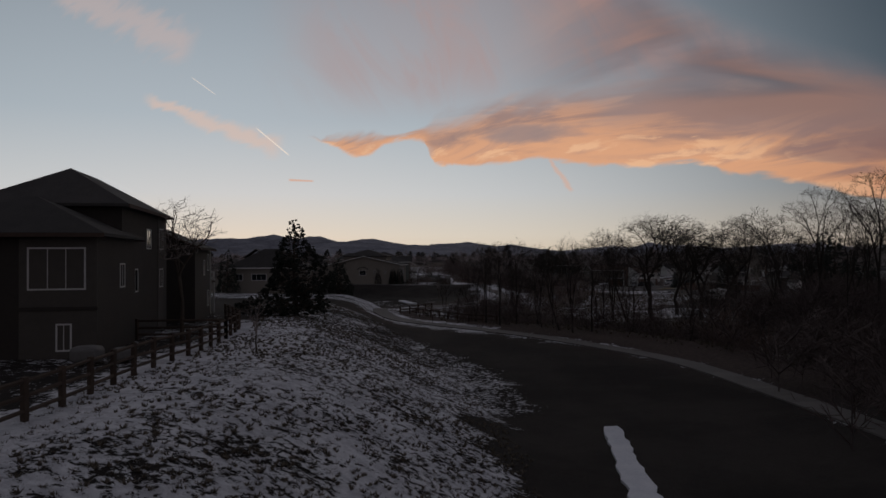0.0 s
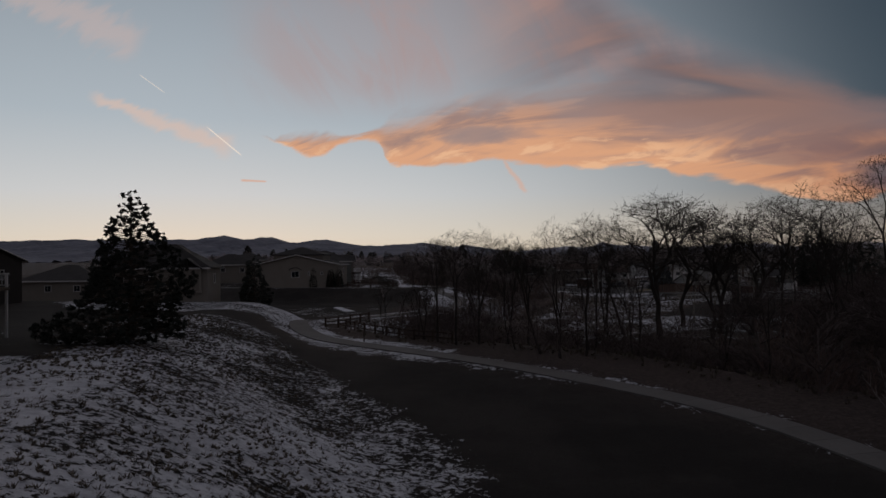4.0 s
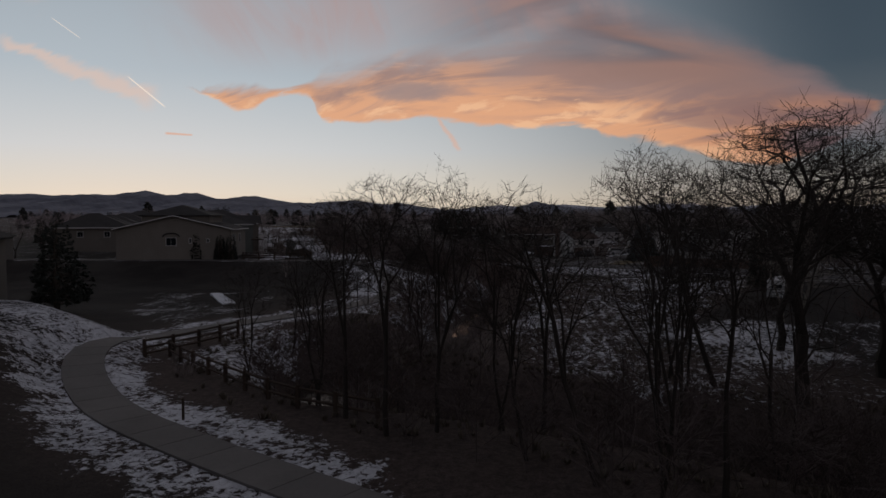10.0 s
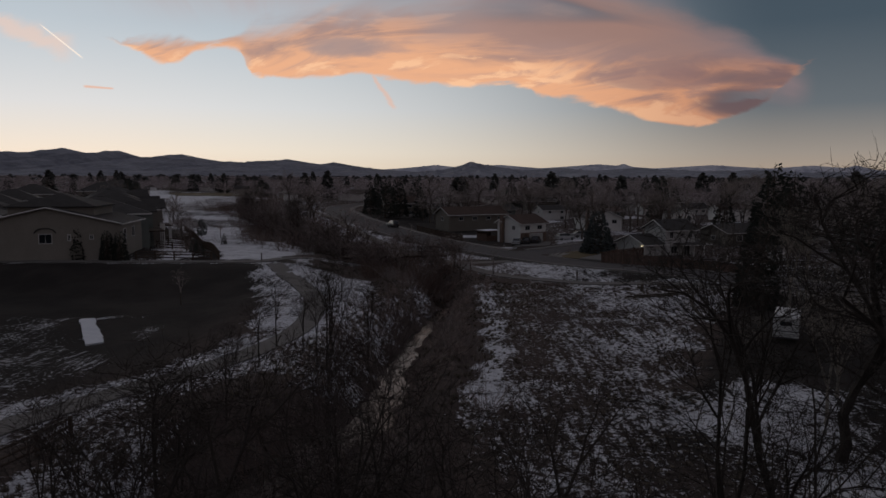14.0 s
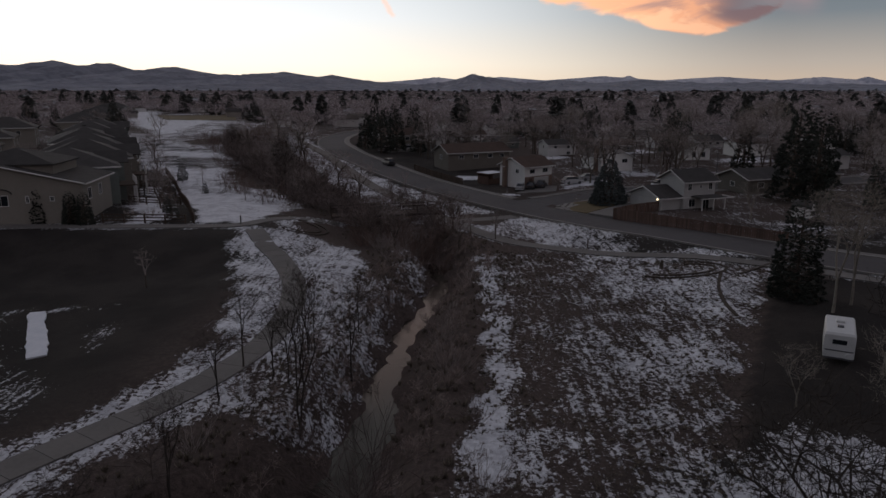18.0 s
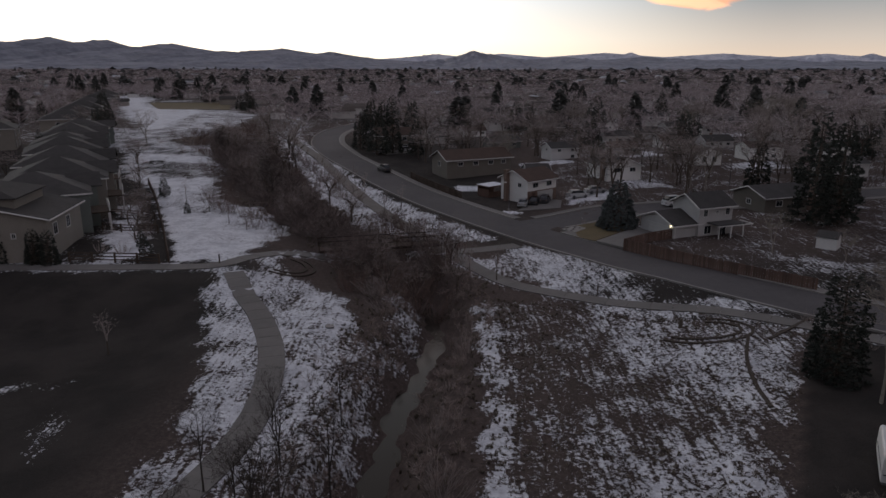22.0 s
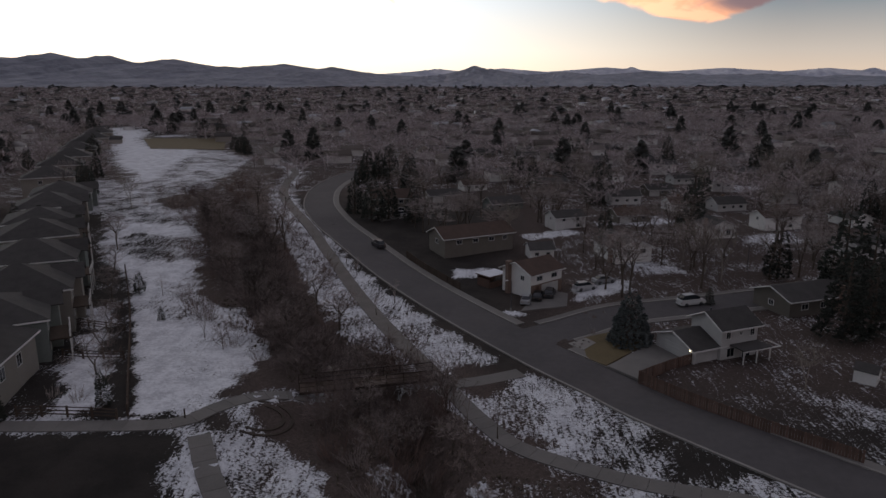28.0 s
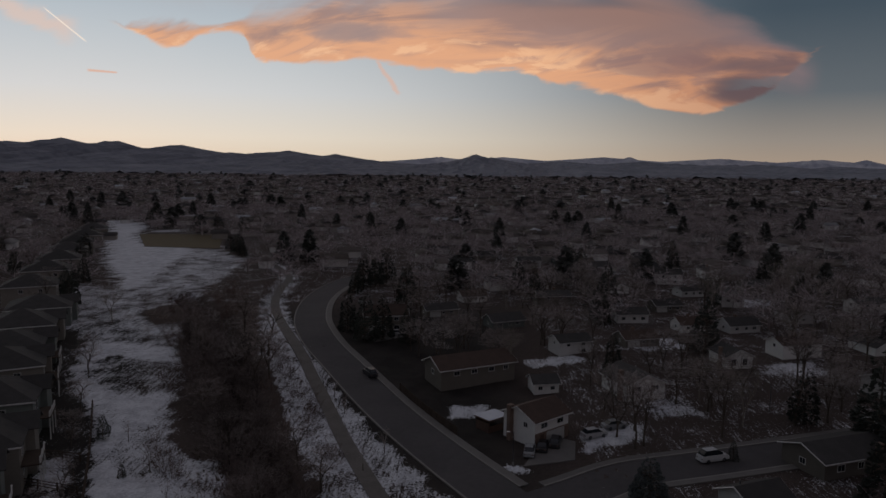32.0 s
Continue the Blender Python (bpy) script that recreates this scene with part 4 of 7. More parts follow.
def crown_tree(name, seed, height, width, low, points, label, bark=BARK, twig=TWIG, girth=0.2, twig_r=0.012, lean=(0, 0), wobble=0.12, stems=1, sprigs=3, top=0.62, category="tree", wood_share=0.012):
    """A leafless tree: limbs that part again and again until they fill an egg-shaped crown, with sprigs at the ends.
    low: where the crown begins, as a share of the height; top: where it is widest within the crown."""
    rng = random.Random(seed)
    root = tagged(empty(name), label, category)
    wood, twigs = Limbs(), Limbs()

    def blade(a, b, r):
        d = b - a
        if d.length < 1e-5:
            return
        q = d.normalized().orthogonal().normalized()
        q.rotate(Matrix.Rotation(rng.uniform(0, 6.28), 3, d.normalized()))
        k = len(twigs.v)
        twigs.v += [a - q * r, a + q * r, b + q * r * 0.5, b - q * r * 0.5]
        twigs.f.append((k, k + 1, k + 2, k + 3))

    def fill(o, pts, d, depth):
        n = len(pts)
        if n == 1:
            t = pts[0]
            if t.z < o.z:
                t = Vector((t.x, t.y, o.z + (o.z - t.z) * 0.3))
            m = o + (t - o) * 0.5 + Vector((rng.gauss(0, 1), rng.gauss(0, 1), rng.gauss(0, 1))) * (t - o).length * 0.1
            blade(o, m, twig_r * 1.2)
            blade(m, t, twig_r)
            e = (t - o).normalized()
            for _ in range(sprigs):
                s = o + (t - o) * rng.uniform(0.3, 1.0)
                w = (e + Vector((rng.gauss(0, 1), rng.gauss(0, 1), rng.gauss(0.25, 0.8))) * 0.6).normalized()
                blade(s, s + w * width * rng.uniform(0.035, 0.10), twig_r * 0.8)
            return
        c = sum(pts, Vector()) / n
        axis = Vector((rng.gauss(0, 1), rng.gauss(0, 1), rng.gauss(0, 0.55)))
        far = max(pts, key=lambda p: (p - c).length)
        axis = (axis.normalized() + (far - c).normalized() * 0.8)
        order = sorted(pts, key=lambda p: p.dot(axis))
        k = max(1, min(n - 1, int(n * rng.uniform(0.3, 0.7))))
        for half in (order[:k], order[k:]):
            c2 = sum(half, Vector()) / len(half)
            f = rng.uniform(0.22, 0.42) if depth < 3 else rng.uniform(0.35, 0.55)
            t = o + (c2 - o) * f
            t += (d * 0.25 + Vector((rng.gauss(0, 1), rng.gauss(0, 1), rng.gauss(0, 0.7))) * wobble * 1.4) * (t - o).length
            t.z = max(t.z, o.z + 0.12 * (t - o).length)
            share = len(half) / points
            r = max(twig_r * 1.3, girth * share ** 0.48)
            r0 = max(twig_r * 1.3, girth * min(1, n / points) ** 0.5 * 0.72)
            if len(half) > 5:
                (wood if share > wood_share else twigs).limb(o, t, min(r0, r * 1.25), r, 6 if share > 0.1 else 4 if share > 0.03 else 3)
            else:
                blade(o, t, r)
            fill(t, half, (t - o).normalized(), depth + 1)

    for s in range(stems):
        pts = []
        z0, hh = height * low, height * (1 - low)
        off = Vector((rng.uniform(-1, 1), rng.uniform(-1, 1), 0)) * width * (0.22 if stems > 1 else 0)
        while len(pts) < points // stems:
            p = Vector((rng.uniform(-1, 1), rng.uniform(-1, 1), rng.uniform(0, 1)))
            g = p.z / top if p.z < top else (1 - p.z) / (1 - top)
            reach = math.sin(min(1, g) * math.pi / 2) ** 0.75
            e = math.hypot(p.x, p.y)
            if e > reach or (e < reach * 0.45 and rng.random() < 0.55 and p.z < 0.75):
                continue
            q = Vector((p.x * width / 2 * (0.7 if stems > 1 else 1), p.y * width / 2 * (0.7 if stems > 1 else 1), z0 + p.z * hh * (1 if s == 0 else rng.uniform(0.8, 1)))) + off
            q += Vector((lean[0], lean[1], 0)) * (q.z / height) ** 1.3
            pts.append(q)
        a = Vector((rng.uniform(-0.3, 0.3), rng.uniform(-0.3, 0.3), -0.4)) * (1 if stems > 1 else 0) + Vector((0, 0, -0.3))
        end = Vector((off.x * 0.4 + lean[0] * low, off.y * 0.4 + lean[1] * low, height * low * rng.uniform(0.75, 0.95)))
        g, p = girth * (1.25 if stems == 1 else 0.9), a
        for i in range(3):
            q = a + (end - a) * ((i + 1) / 3) + Vector((rng.gauss(0, 1), rng.gauss(0, 1), 0)) * height * low * 0.16 * wobble * (i < 2)
            wood.limb(p, q, g, g * 0.86, 7)
            p, g = q, g * 0.86
        fill(p, pts, Vector((0, 0, 1)), 0)
    wood.mesh("trunk", bark, root)
    twigs.mesh("crown", twig, root)
    TALL[root.name] = height
    return root


def shrub(name, seed, height, width, stems, mat, label, kids=3):
    """A thicket of thin stems fanning out from the ground."""
    rng = random.Random(seed)
    root = tagged(empty(name), label, "shrub")
    wood, twigs = Limbs(), Limbs()
    for _ in range(stems):
        a = rng.uniform(0, 2 * math.pi)
        o = Vector((math.cos(a), math.sin(a), 0)) * rng.uniform(0, 0.22 * width)
        d = Vector((math.cos(a) * rng.uniform(0.1, 0.9) * width / height, math.sin(a) * rng.uniform(0.1, 0.9) * width / height, 1)).normalized()
        L, p, r = height * rng.uniform(0.55, 1.0), o - Vector((0, 0, 0.2)), 0.022
        for i in range(3):
            d = (d + Vector((rng.uniform(-0.2, 0.2), rng.uniform(-0.2, 0.2), 0.1))).normalized()
            q = p + d * L / 3
            wood.limb(p, q, r, r * 0.7, 3)
            for _k in range(kids):
                e = (d + Vector((rng.uniform(-0.7, 0.7), rng.uniform(-0.7, 0.7), rng.uniform(0, 0.6)))).normalized()
                s = p + (q - p) * rng.random()
                t = s + e * L * rng.uniform(0.15, 0.35)
                twigs.limb(s, t, 0.011, 0.006, 3)
                twigs.limb(s + (t - s) * 0.5, s + (t - s) * 0.5 + (e + Vector((rng.uniform(-0.6, 0.6), rng.uniform(-0.6, 0.6), 0.3))).normalized() * L * 0.15, 0.008, 0.005, 3)
            p, r = q, r * 0.7
    wood.mesh("base", mat, root)
    twigs.mesh("crown", mat, root)
    return root


def conifer(name, seed, height, width, clumps, mat, label, bare=0.06, shape=0.8, round_top=0.0, size=0.16, spikes=9, ragged=0.2):
    """An evergreen: a trunk, boughs, and at each bough's end a clump of needle sprays."""
    rng = random.Random(seed)
    root = tagged(empty(name), label, "tree")
    wood, leaf = Limbs(), Limbs()
    wood.limb(Vector((0, 0, -0.3)), Vector((0, 0, height * 0.5)), width * 0.03 + 0.06, width * 0.018 + 0.03, 6)
    wood.limb(Vector((0, 0, height * 0.5)), Vector((0, 0, height * 0.97)), width * 0.018 + 0.03, 0.015, 5)
    lobes = [(rng.uniform(0, 6.28), rng.uniform(0, 1), rng.uniform(-ragged, ragged)) for _ in range(14)]
    for i in range(clumps):
        s = 1 - (1 - (i + rng.random()) / clumps) ** 0.55      # more clumps low down
        a = rng.uniform(0, 6.28)
        prof = (1 - s) ** shape
        if s > 1 - round_top > 0:
            prof = max(prof, (1 - ((s - 1 + round_top) / round_top) ** 2) ** 0.5 * (round_top ** shape) * 0.9)
        bulge = 1 + sum(w * max(0, math.cos(a - b)) * math.exp(-((s - c) / 0.12) ** 2) for b, c, w in lobes)
        reach = width / 2 * prof * bulge
        r = reach * rng.uniform(0.45, 1.0) ** 0.5
        c = Vector((math.cos(a) * r, math.sin(a) * r, height * (bare + (1 - bare) * s) - 0.06 * r))
        if r > 0.5 and i % 2 == 0:
            wood.limb(Vector((0, 0, c.z - 0.12 * r)), c, 0.03, 0.01, 3)
        L = size * width * (0.55 + 0.45 * prof) * rng.uniform(0.7, 1.25)
        outward = Vector((math.cos(a), math.sin(a), 0.1))
        for _ in range(spikes):
            d = (Vector((rng.gauss(0, 1), rng.gauss(0, 1), rng.gauss(0, 0.6))) + outward * 0.8).normalized()
            q = d.orthogonal().normalized()
            q.rotate(Matrix.Rotation(rng.uniform(0, 6.28), 3, d))
            o, t = c - d * L * 0.3, c + d * L * 0.7
            m = (o + t) / 2
            k = len(leaf.v)
            leaf.v += [o, m + q * L * 0.17, t, m - q * L * 0.17]
            leaf.f.append((k, k + 1, k + 2, k + 3))
    wood.mesh("trunk", BARK, root)
    leaf.mesh("crown", mat, root)
    TALL[root.name] = height
    return root


def plant(proto, x, y, turn, size=1.0, drop=0.0, z=None):
    m = Matrix.Translation((x, y, (gh(x, y) if z is None else z) - drop)) @ Matrix.Rotation(turn, 4, "Z")
    proto.scale = (size, size, size)
    c = copy_thing(proto, m)
    proto.scale = (1, 1, 1)
    return c


def retire(proto):
    """Takes a pattern away once its copies stand."""
    for o in (*proto.children_recursive, proto):
        bpy.data.objects.remove(o)


rnd = random.Random(11)
TREES = [crown_tree("bare_tree", 1, 11, 9.0, 0.26, 230, "leafless tree with a grey-brown twiggy crown", twig_r=0.022, sprigs=2),
         crown_tree("bare_tree", 2, 13, 8.0, 0.28, 230, "tall leafless tree with upright limbs", twig_r=0.022, sprigs=2, top=0.7),
         crown_tree("bare_tree", 3, 9.5, 10.0, 0.24, 230, "broad leafless tree with spreading branches", twig_r=0.022, sprigs=2, top=0.55),
         crown_tree("bare_tree", 4, 11, 8.5, 0.25, 220, "leafless tree with dense grey twigs", twig=TWIG_GREY, twig_r=0.024, sprigs=2)]
PALE = [crown_tree("cottonwood", 5, 13, 7.5, 0.25, 260, "leafless cottonwood with pale bark", TWIG_PALE, TWIG_PALE, 0.13, 0.013, top=0.7),
        crown_tree("cottonwood", 6, 10, 7.0, 0.22, 260, "leafless pale-barked tree with upswept limbs", TWIG_PALE, TWIG_PALE, 0.13, 0.013, top=0.66)]
BIG = [crown_tree("cottonwood", 12, 17.5, 12.5, 0.30, 1300, "huge old leafless cottonwood with gnarled limbs", TWIG_SILHOUETTE, TWIG_SILHOUETTE, 0.34, 0.016, wobble=0.16, sprigs=2, top=0.6),
       crown_tree("cottonwood", 13, 16.5, 10.5, 0.32, 750, "old leafless cottonwood with crooked dark limbs", TWIG_SILHOUETTE, TWIG_SILHOUETTE, 0.26, 0.016, lean=(-2.4, 0.5), wobble=0.22, sprigs=2, top=0.66)]
SLIM = [crown_tree("creek_tree", 14, 13.5, 7.0, 0.34, 520, "slender leafless creekside tree with several stems", TWIG_SILHOUETTE, TWIG_SILHOUETTE, 0.12, 0.009, stems=2, wobble=0.09, top=0.66),
        crown_tree("creek_tree", 15, 13, 6.5, 0.38, 520, "leafless creekside tree with a rounded crown", TWIG_SILHOUETTE, TWIG_SILHOUETTE, 0.12, 0.009, wobble=0.09, top=0.7),
        crown_tree("creek_tree", 16, 12, 6.5, 0.38, 460, "thin leafless tree leaning over the creek", TWIG_SILHOUETTE, TWIG_SILHOUETTE, 0.12, 0.009, lean=(-3.6, 1.0), top=0.66)]
SMALL = [crown_tree("sapling", 8, 3.6, 1.7, 0.35, 34, "thin young leafless tree", girth=0.045, twig_r=0.009, wood_share=0.7),
         crown_tree("sapling", 9, 5.0, 2.6, 0.34, 60, "young leafless tree with few branches", girth=0.07, twig_r=0.010, wood_share=0.7)]
BUSHES = [shrub("willow_thicket", 20, 3.6, 4.6, 20, TWIG_RED, "dense leafless thicket of reddish willow stems", 2),
          shrub("willow_thicket", 21, 2.6, 4.0, 21, TWIG, "leafless brown thicket beside the creek", 2),
          shrub("willow_thicket", 22, 5.0, 5.0, 20, TWIG_RED, "tall leafless thicket of reddish stems", 2),
          shrub("shrub", 23, 1.2, 1.9, 16, TWIG, "low leafless brown shrub", 2)]
FIRS = [conifer("spruce", 30, 10, 5.6, 330, NEEDLE, "dark green conical spruce tree", shape=0.75, size=0.115),
        conifer("pine", 31, 11, 6.2, 330, NEEDLE, "dark green pine with a rounded crown", 0.10, 0.5, 0.4, 0.115, ragged=0.35),
        conifer("juniper", 32, 4, 2.0, 420, NEEDLE, "narrow dark green columnar juniper", 0.02, 0.36, 0.45, 0.13, 10, 0.05)]


# ------------------------------------------------------------------ houses
def window(parent, side, w, d, along, z, ww, hh, bars=1, frame_mat=None):
    """A window on one wall of a house: frame, sill and a pane for each light."""
    half = {"front": d / 2, "back": d / 2, "left": w / 2, "right": w / 2}[side]
    turn = {"front": 0, "right": 90, "back": 180, "left": -90}[side]
    m = pose(0, 0, 0, 0, 0, turn) @ pose(along, -half, z)
    t = 0.09
    fr = part("window", boxes((-ww / 2, -0.05, 0, ww / 2, 0.04, t), (-ww / 2, -0.05, hh - t, ww / 2, 0.04, hh), (-ww / 2, -0.05, t, -ww / 2 + t, 0.04, hh - t), (ww / 2 - t, -0.05, t, ww / 2, 0.04, hh - t)), frame_mat or TRIM, parent)
    fr.matrix_local = m
    step = (ww - 2 * t) / (bars + 1)
    for i in range(bars + 1):
        x0 = -ww / 2 + t + i * step
        part("pane", boxes((x0 + 0.02, -0.02, t, x0 + step - 0.02, 0.02, hh - t)), GLASS, fr)
    for i in range(bars):
        x0 = -ww / 2 + t + (i + 1) * step
        part("mullion", boxes((x0 - 0.02, -0.045, t, x0 + 0.02, 0.02, hh - t)), frame_mat or TRIM, fr)
    return fr


def gable_body(w, d, h, rise):
    """Walls with a gable at both ends; the ridge runs along x."""
    bm = bmesh.new()
    vs = []
    for x in (-w / 2, w / 2):
        vs.append([bm.verts.new(p) for p in ((x, -d / 2, -1.2), (x, d / 2, -1.2), (x, d / 2, h), (x, 0, h + rise), (x, -d / 2, h))])
    a, b = vs
    bm.faces.new(a[::-1])
    bm.faces.new(b)
    for i in range(5):
        j = (i + 1) % 5
        bm.faces.new((a[i], a[j], b[j], b[i]))
    return bm


def gable_roof(w, d, h, rise, over=0.5, t=0.16):
    bm = bmesh.new()
    k = rise / (d / 2)
    x0, x1 = -w / 2 - over, w / 2 + over
    ye = d / 2 + over
    zl, zr = h - over * k + 0.02, h + rise + 0.02
    for s in (-1, 1):
        p = [(x0, 0, zr), (x1, 0, zr), (x1, s * ye, zl), (x0, s * ye, zl)]
        lo = [bm.verts.new(q) for q in p]
        hi = [bm.verts.new((q[0], q[1], q[2] + t)) for q in p]
        bm.faces.new(hi)
        bm.faces.new(lo[::-1])
        for i in range(4):
            j = (i + 1) % 4
            bm.faces.new((lo[i], lo[j], hi[j], hi[i]))
    bmesh.ops.recalc_face_normals(bm, faces=bm.faces)
    return bm


def gable_trim(w, d, h, rise, over=0.5):
    """Barge boards and eaves boards, one mesh each."""
    k = rise / (d / 2)
    out = []
    for x in (-w / 2 - over - 0.03, w / 2 + over + 0.03):
        for s in (-1, 1):
            out.append(tubes(((x, 0, h + rise + 0.06), (x, s * (d / 2 + over), h - over * k + 0.06), 0.10), sides=4))
    for s in (-1, 1):
        out.append(boxes((-w / 2 - over, s * (d / 2 + over) - 0.05 + s * 0.06, h - over * k - 0.08, w / 2 + over, s * (d / 2 + over) + 0.05 + s * 0.06, h - over * k + 0.1)))
    return out


def hip_roof(w, d, h, rise, over=0.5, t=0.18):
    bm = bmesh.new()
    a, b = w / 2 + over, d / 2 + over
    r = max(0.3, w / 2 - d / 2)
    lo = [bm.verts.new(p) for p in ((-a, -b, h - 0.1), (a, -b, h - 0.1), (a, b, h - 0.1), (-a, b, h - 0.1))]
    mid = [bm.verts.new((q.co.x, q.co.y, h + t - 0.1)) for q in lo]
    e, f = bm.verts.new((-r, 0, h + rise)), bm.verts.new((r, 0, h + rise))
    bm.faces.new(lo[::-1])
    for i in range(4):
        j = (i + 1) % 4
        bm.faces.new((lo[i], lo[j], mid[j], mid[i]))
    bm.faces.new((mid[0], mid[1], f, e))
    bm.faces.new((mid[1], mid[2], f))
    bm.faces.new((mid[2], mid[3], e, f))
    bm.faces.new((mid[3], mid[0], e))
    return bm


def house(label, x, y, turn, w, d, h, rise, wall, roof, kind="gable", openings=(), chimney=None, garage=None, z=None, name="house"):
    """A house whose ridge runs along its x; front towards its -y."""
    x, y = x * K, y * K
    base = min(gh(x + a, y + b) for a in (-4, 0, 4) for b in (-4, 0, 4)) if z is None else z * K
    root = tagged(empty(name, pose(x, y, base, 0, 0, turn)), label, "house")
    if kind == "gable":
        part("wall", gable_body(w, d, h, rise), wall, root)
        part("roof", gable_roof(w, d, h, rise), roof, root)
        for bm in gable_trim(w, d, h, rise):
            part("fascia", bm, TRIM, root)
    else:
        part("wall", boxes((-w / 2, -d / 2, -1.2, w / 2, d / 2, h)), wall, root)
        part("roof", hip_roof(w, d, h, rise), roof, root)
        for s in (-1, 1):
            part("fascia", boxes((-w / 2 - 0.5, s * (d / 2 + 0.545) - 0.03, h - 0.16, w / 2 + 0.5, s * (d / 2 + 0.545) + 0.03, h + 0.06)), TRIM, root)
    for side, along, zz, ww, hh in openings:
        window(root, side, w, d, along, zz, ww, hh, 1 if ww < 2 else 2)
    if chimney:
        cx, cy, ch = chimney
        part("chimney", boxes((cx - 0.45, cy - 0.35, -1, cx + 0.45, cy + 0.35, ch), (cx - 0.52, cy - 0.42, ch, cx + 0.52, cy + 0.42, ch + 0.15)), BRICK, root, "brick chimney")
    if garage:
        gx, gw = garage
        g = part("garage_door", boxes(*[(gx - gw / 2, -d / 2 - 0.05, 0.05 + i * 0.53, gx + gw / 2, -d / 2 + 0.02, 0.05 + i * 0.53 + 0.51) for i in range(4)]), DOOR, root, "pale panelled garage door")
    return root


def at(x, y, up=0.0, turn=0.0):
    """A pose on the ground at a point of the plan."""
    return pose(x * K, y * K, gh(x * K, y * K) + up, 0, 0, turn)


def grown(proto, x, y, size=1.0, drop=0.05):
    return plant(proto, x * K, y * K, rnd.uniform(0, 6.28), size, drop)


# ------------------------------------------------------------------ houses round the meadow
UP2 = [("front", -2.6, 3.1, 1.3, 1.1), ("front", 2.6, 3.1, 1.3, 1.1), ("left", 0, 3.1, 1.1, 1.1), ("front", 2.7, 0.8, 1.6, 1.2), ("right", 0, 3.1, 1.1, 1.1)]
LOW = [("front", -3.4, 1.1, 1.5, 1.1), ("front", 0.4, 1.1, 1.2, 1.1), ("front", 3.6, 1.1, 1.6, 1.1), ("left", 0, 1.1, 1.2, 1.0)]

w_house = house("white two-storey house with a brown roof and garage", 21.3, 178.6, 41, 8.2, 7.2, 4.5, 1.6, SIDING_WHITE, ROOF_BROWN, openings=[("front", -1.9, 2.95, 1.6, 1.0), ("front", 2.0, 2.95, 1.6, 1.0), ("left", 1.5, 3.0, 1.0, 0.9)], chimney=(-4.6, 1.6, 6.0), garage=(0.9, 4.4), z=-1.5)
part("plinth", boxes((-4.1, -3.66, 0, -1.35, -3.61, 2.4), (3.15, -3.66, 0, 4.1, -3.61, 2.4), (-1.35, -3.66, 2.2, 3.15, -3.61, 2.4)), BRICK, w_house, "brown brick facing on the lower storey")
part("door", boxes((-2.9, -3.72, 0.05, -2.0, -3.67, 2.1)), WOOD_RED, w_house, "brown front door")

g_house = house("pale two-storey house with a dark shingle roof", 50.4, 140.3, 23, 6.3, 6.0, 5.0, 1.5, SIDING_GREY, ROOF, openings=[("front", -2.0, 3.4, 0.9, 1.2), ("front", 0.2, 3.7, 0.6, 0.6), ("front", 2.2, 3.4, 0.9, 1.2), ("front", -1.4, 0.7, 1.4, 1.4), ("front", 1.4, 0.1, 1.6, 2.0)], z=-0.8)
part("porch_roof", boxes((-1.6, -5.6, 2.45, 3.4, -3.0, 2.6)), ROOF, g_house, "dark shingle roof over the patio")
for i, px in enumerate((-1.4, 0.9, 3.2)):
    part("post", boxes((px - 0.07, -5.5, 0, px + 0.07, -5.36, 2.45)), TRIM, g_house, "white painted porch post")
part("beam", boxes((-1.65, -5.65, 2.3, 4.9, -5.5, 2.45), (3.6, -5.5, 2.34, 3.75, -3.02, 2.45), (4.75, -5.5, 2.34, 4.9, -3.02, 2.45)), TRIM, g_house, "white pergola beam")
part("vent_pipe", tubes(((-1.8, 0.9, 5.6), (-1.8, 0.9, 6.7), 0.12)), STEEL, g_house, "short metal flue")
g_garage = house("pale gabled garage wing with a white door", 44.3, 139.3, 25, 5.2, 7.4, 2.5, 1.4, SIDING_GREY, ROOF, z=-0.8, name="garage")
part("garage_door", boxes(*[(-2.66, -3.0, 0.05 + i * 0.52, -2.6, 1.8, 0.05 + i * 0.52 + 0.50) for i in range(4)]), DOOR, g_garage, "white panelled garage door")
part("side_door", boxes((-2.67, -3.9, 0.05, -2.6, -3.2, 2.05)), TRIM, g_garage, "white side door beside a lit lamp")
part("lamp", boxes((-2.76, -3.15, 2.1, -2.6, -3.07, 2.3)), lamp_material("lit_wall_lamp", (1.0, 0.8, 0.5), 3.0), g_garage, "small lit wall lamp")
for px in (-2.55, 2.7):
    part("downpipe", tubes(((px, -4.0, 2.3), (px, -4.0, 0.0), 0.05)), TRIM, g_garage, "white downpipe")

annex = tagged(empty("patio_annex", at(12.4, 182.6, 0, 41)), "low red-brown patio annex with snow on its flat roof", "annex")
for ax in (-2.1, 2.1):
    for ay in (-1.6, 1.6):
        part("post", boxes((ax - 0.08, ay - 0.08, -0.4, ax + 0.08, ay + 0.08, 2.1)), WOOD_RED, annex)
part("wall", boxes((-2.2, 1.6, -0.4, 2.2, 1.7, 2.1), (-2.2, -1.7, -0.4, 2.2, -1.6, 1.1), (-2.3, -1.6, -0.4, -2.2, 1.6, 1.6)), WOOD_RED, annex)
part("roof", boxes((-2.5, -2.0, 2.1, 2.5, 2.0, 2.26), bevel=0.03), WOOD_RED, annex)
part("snow", boxes((-2.4, -1.9, 2.262, 2.4, 1.9, 2.36), bevel=0.04), SNOW, annex, "thin snow lying on the roof")

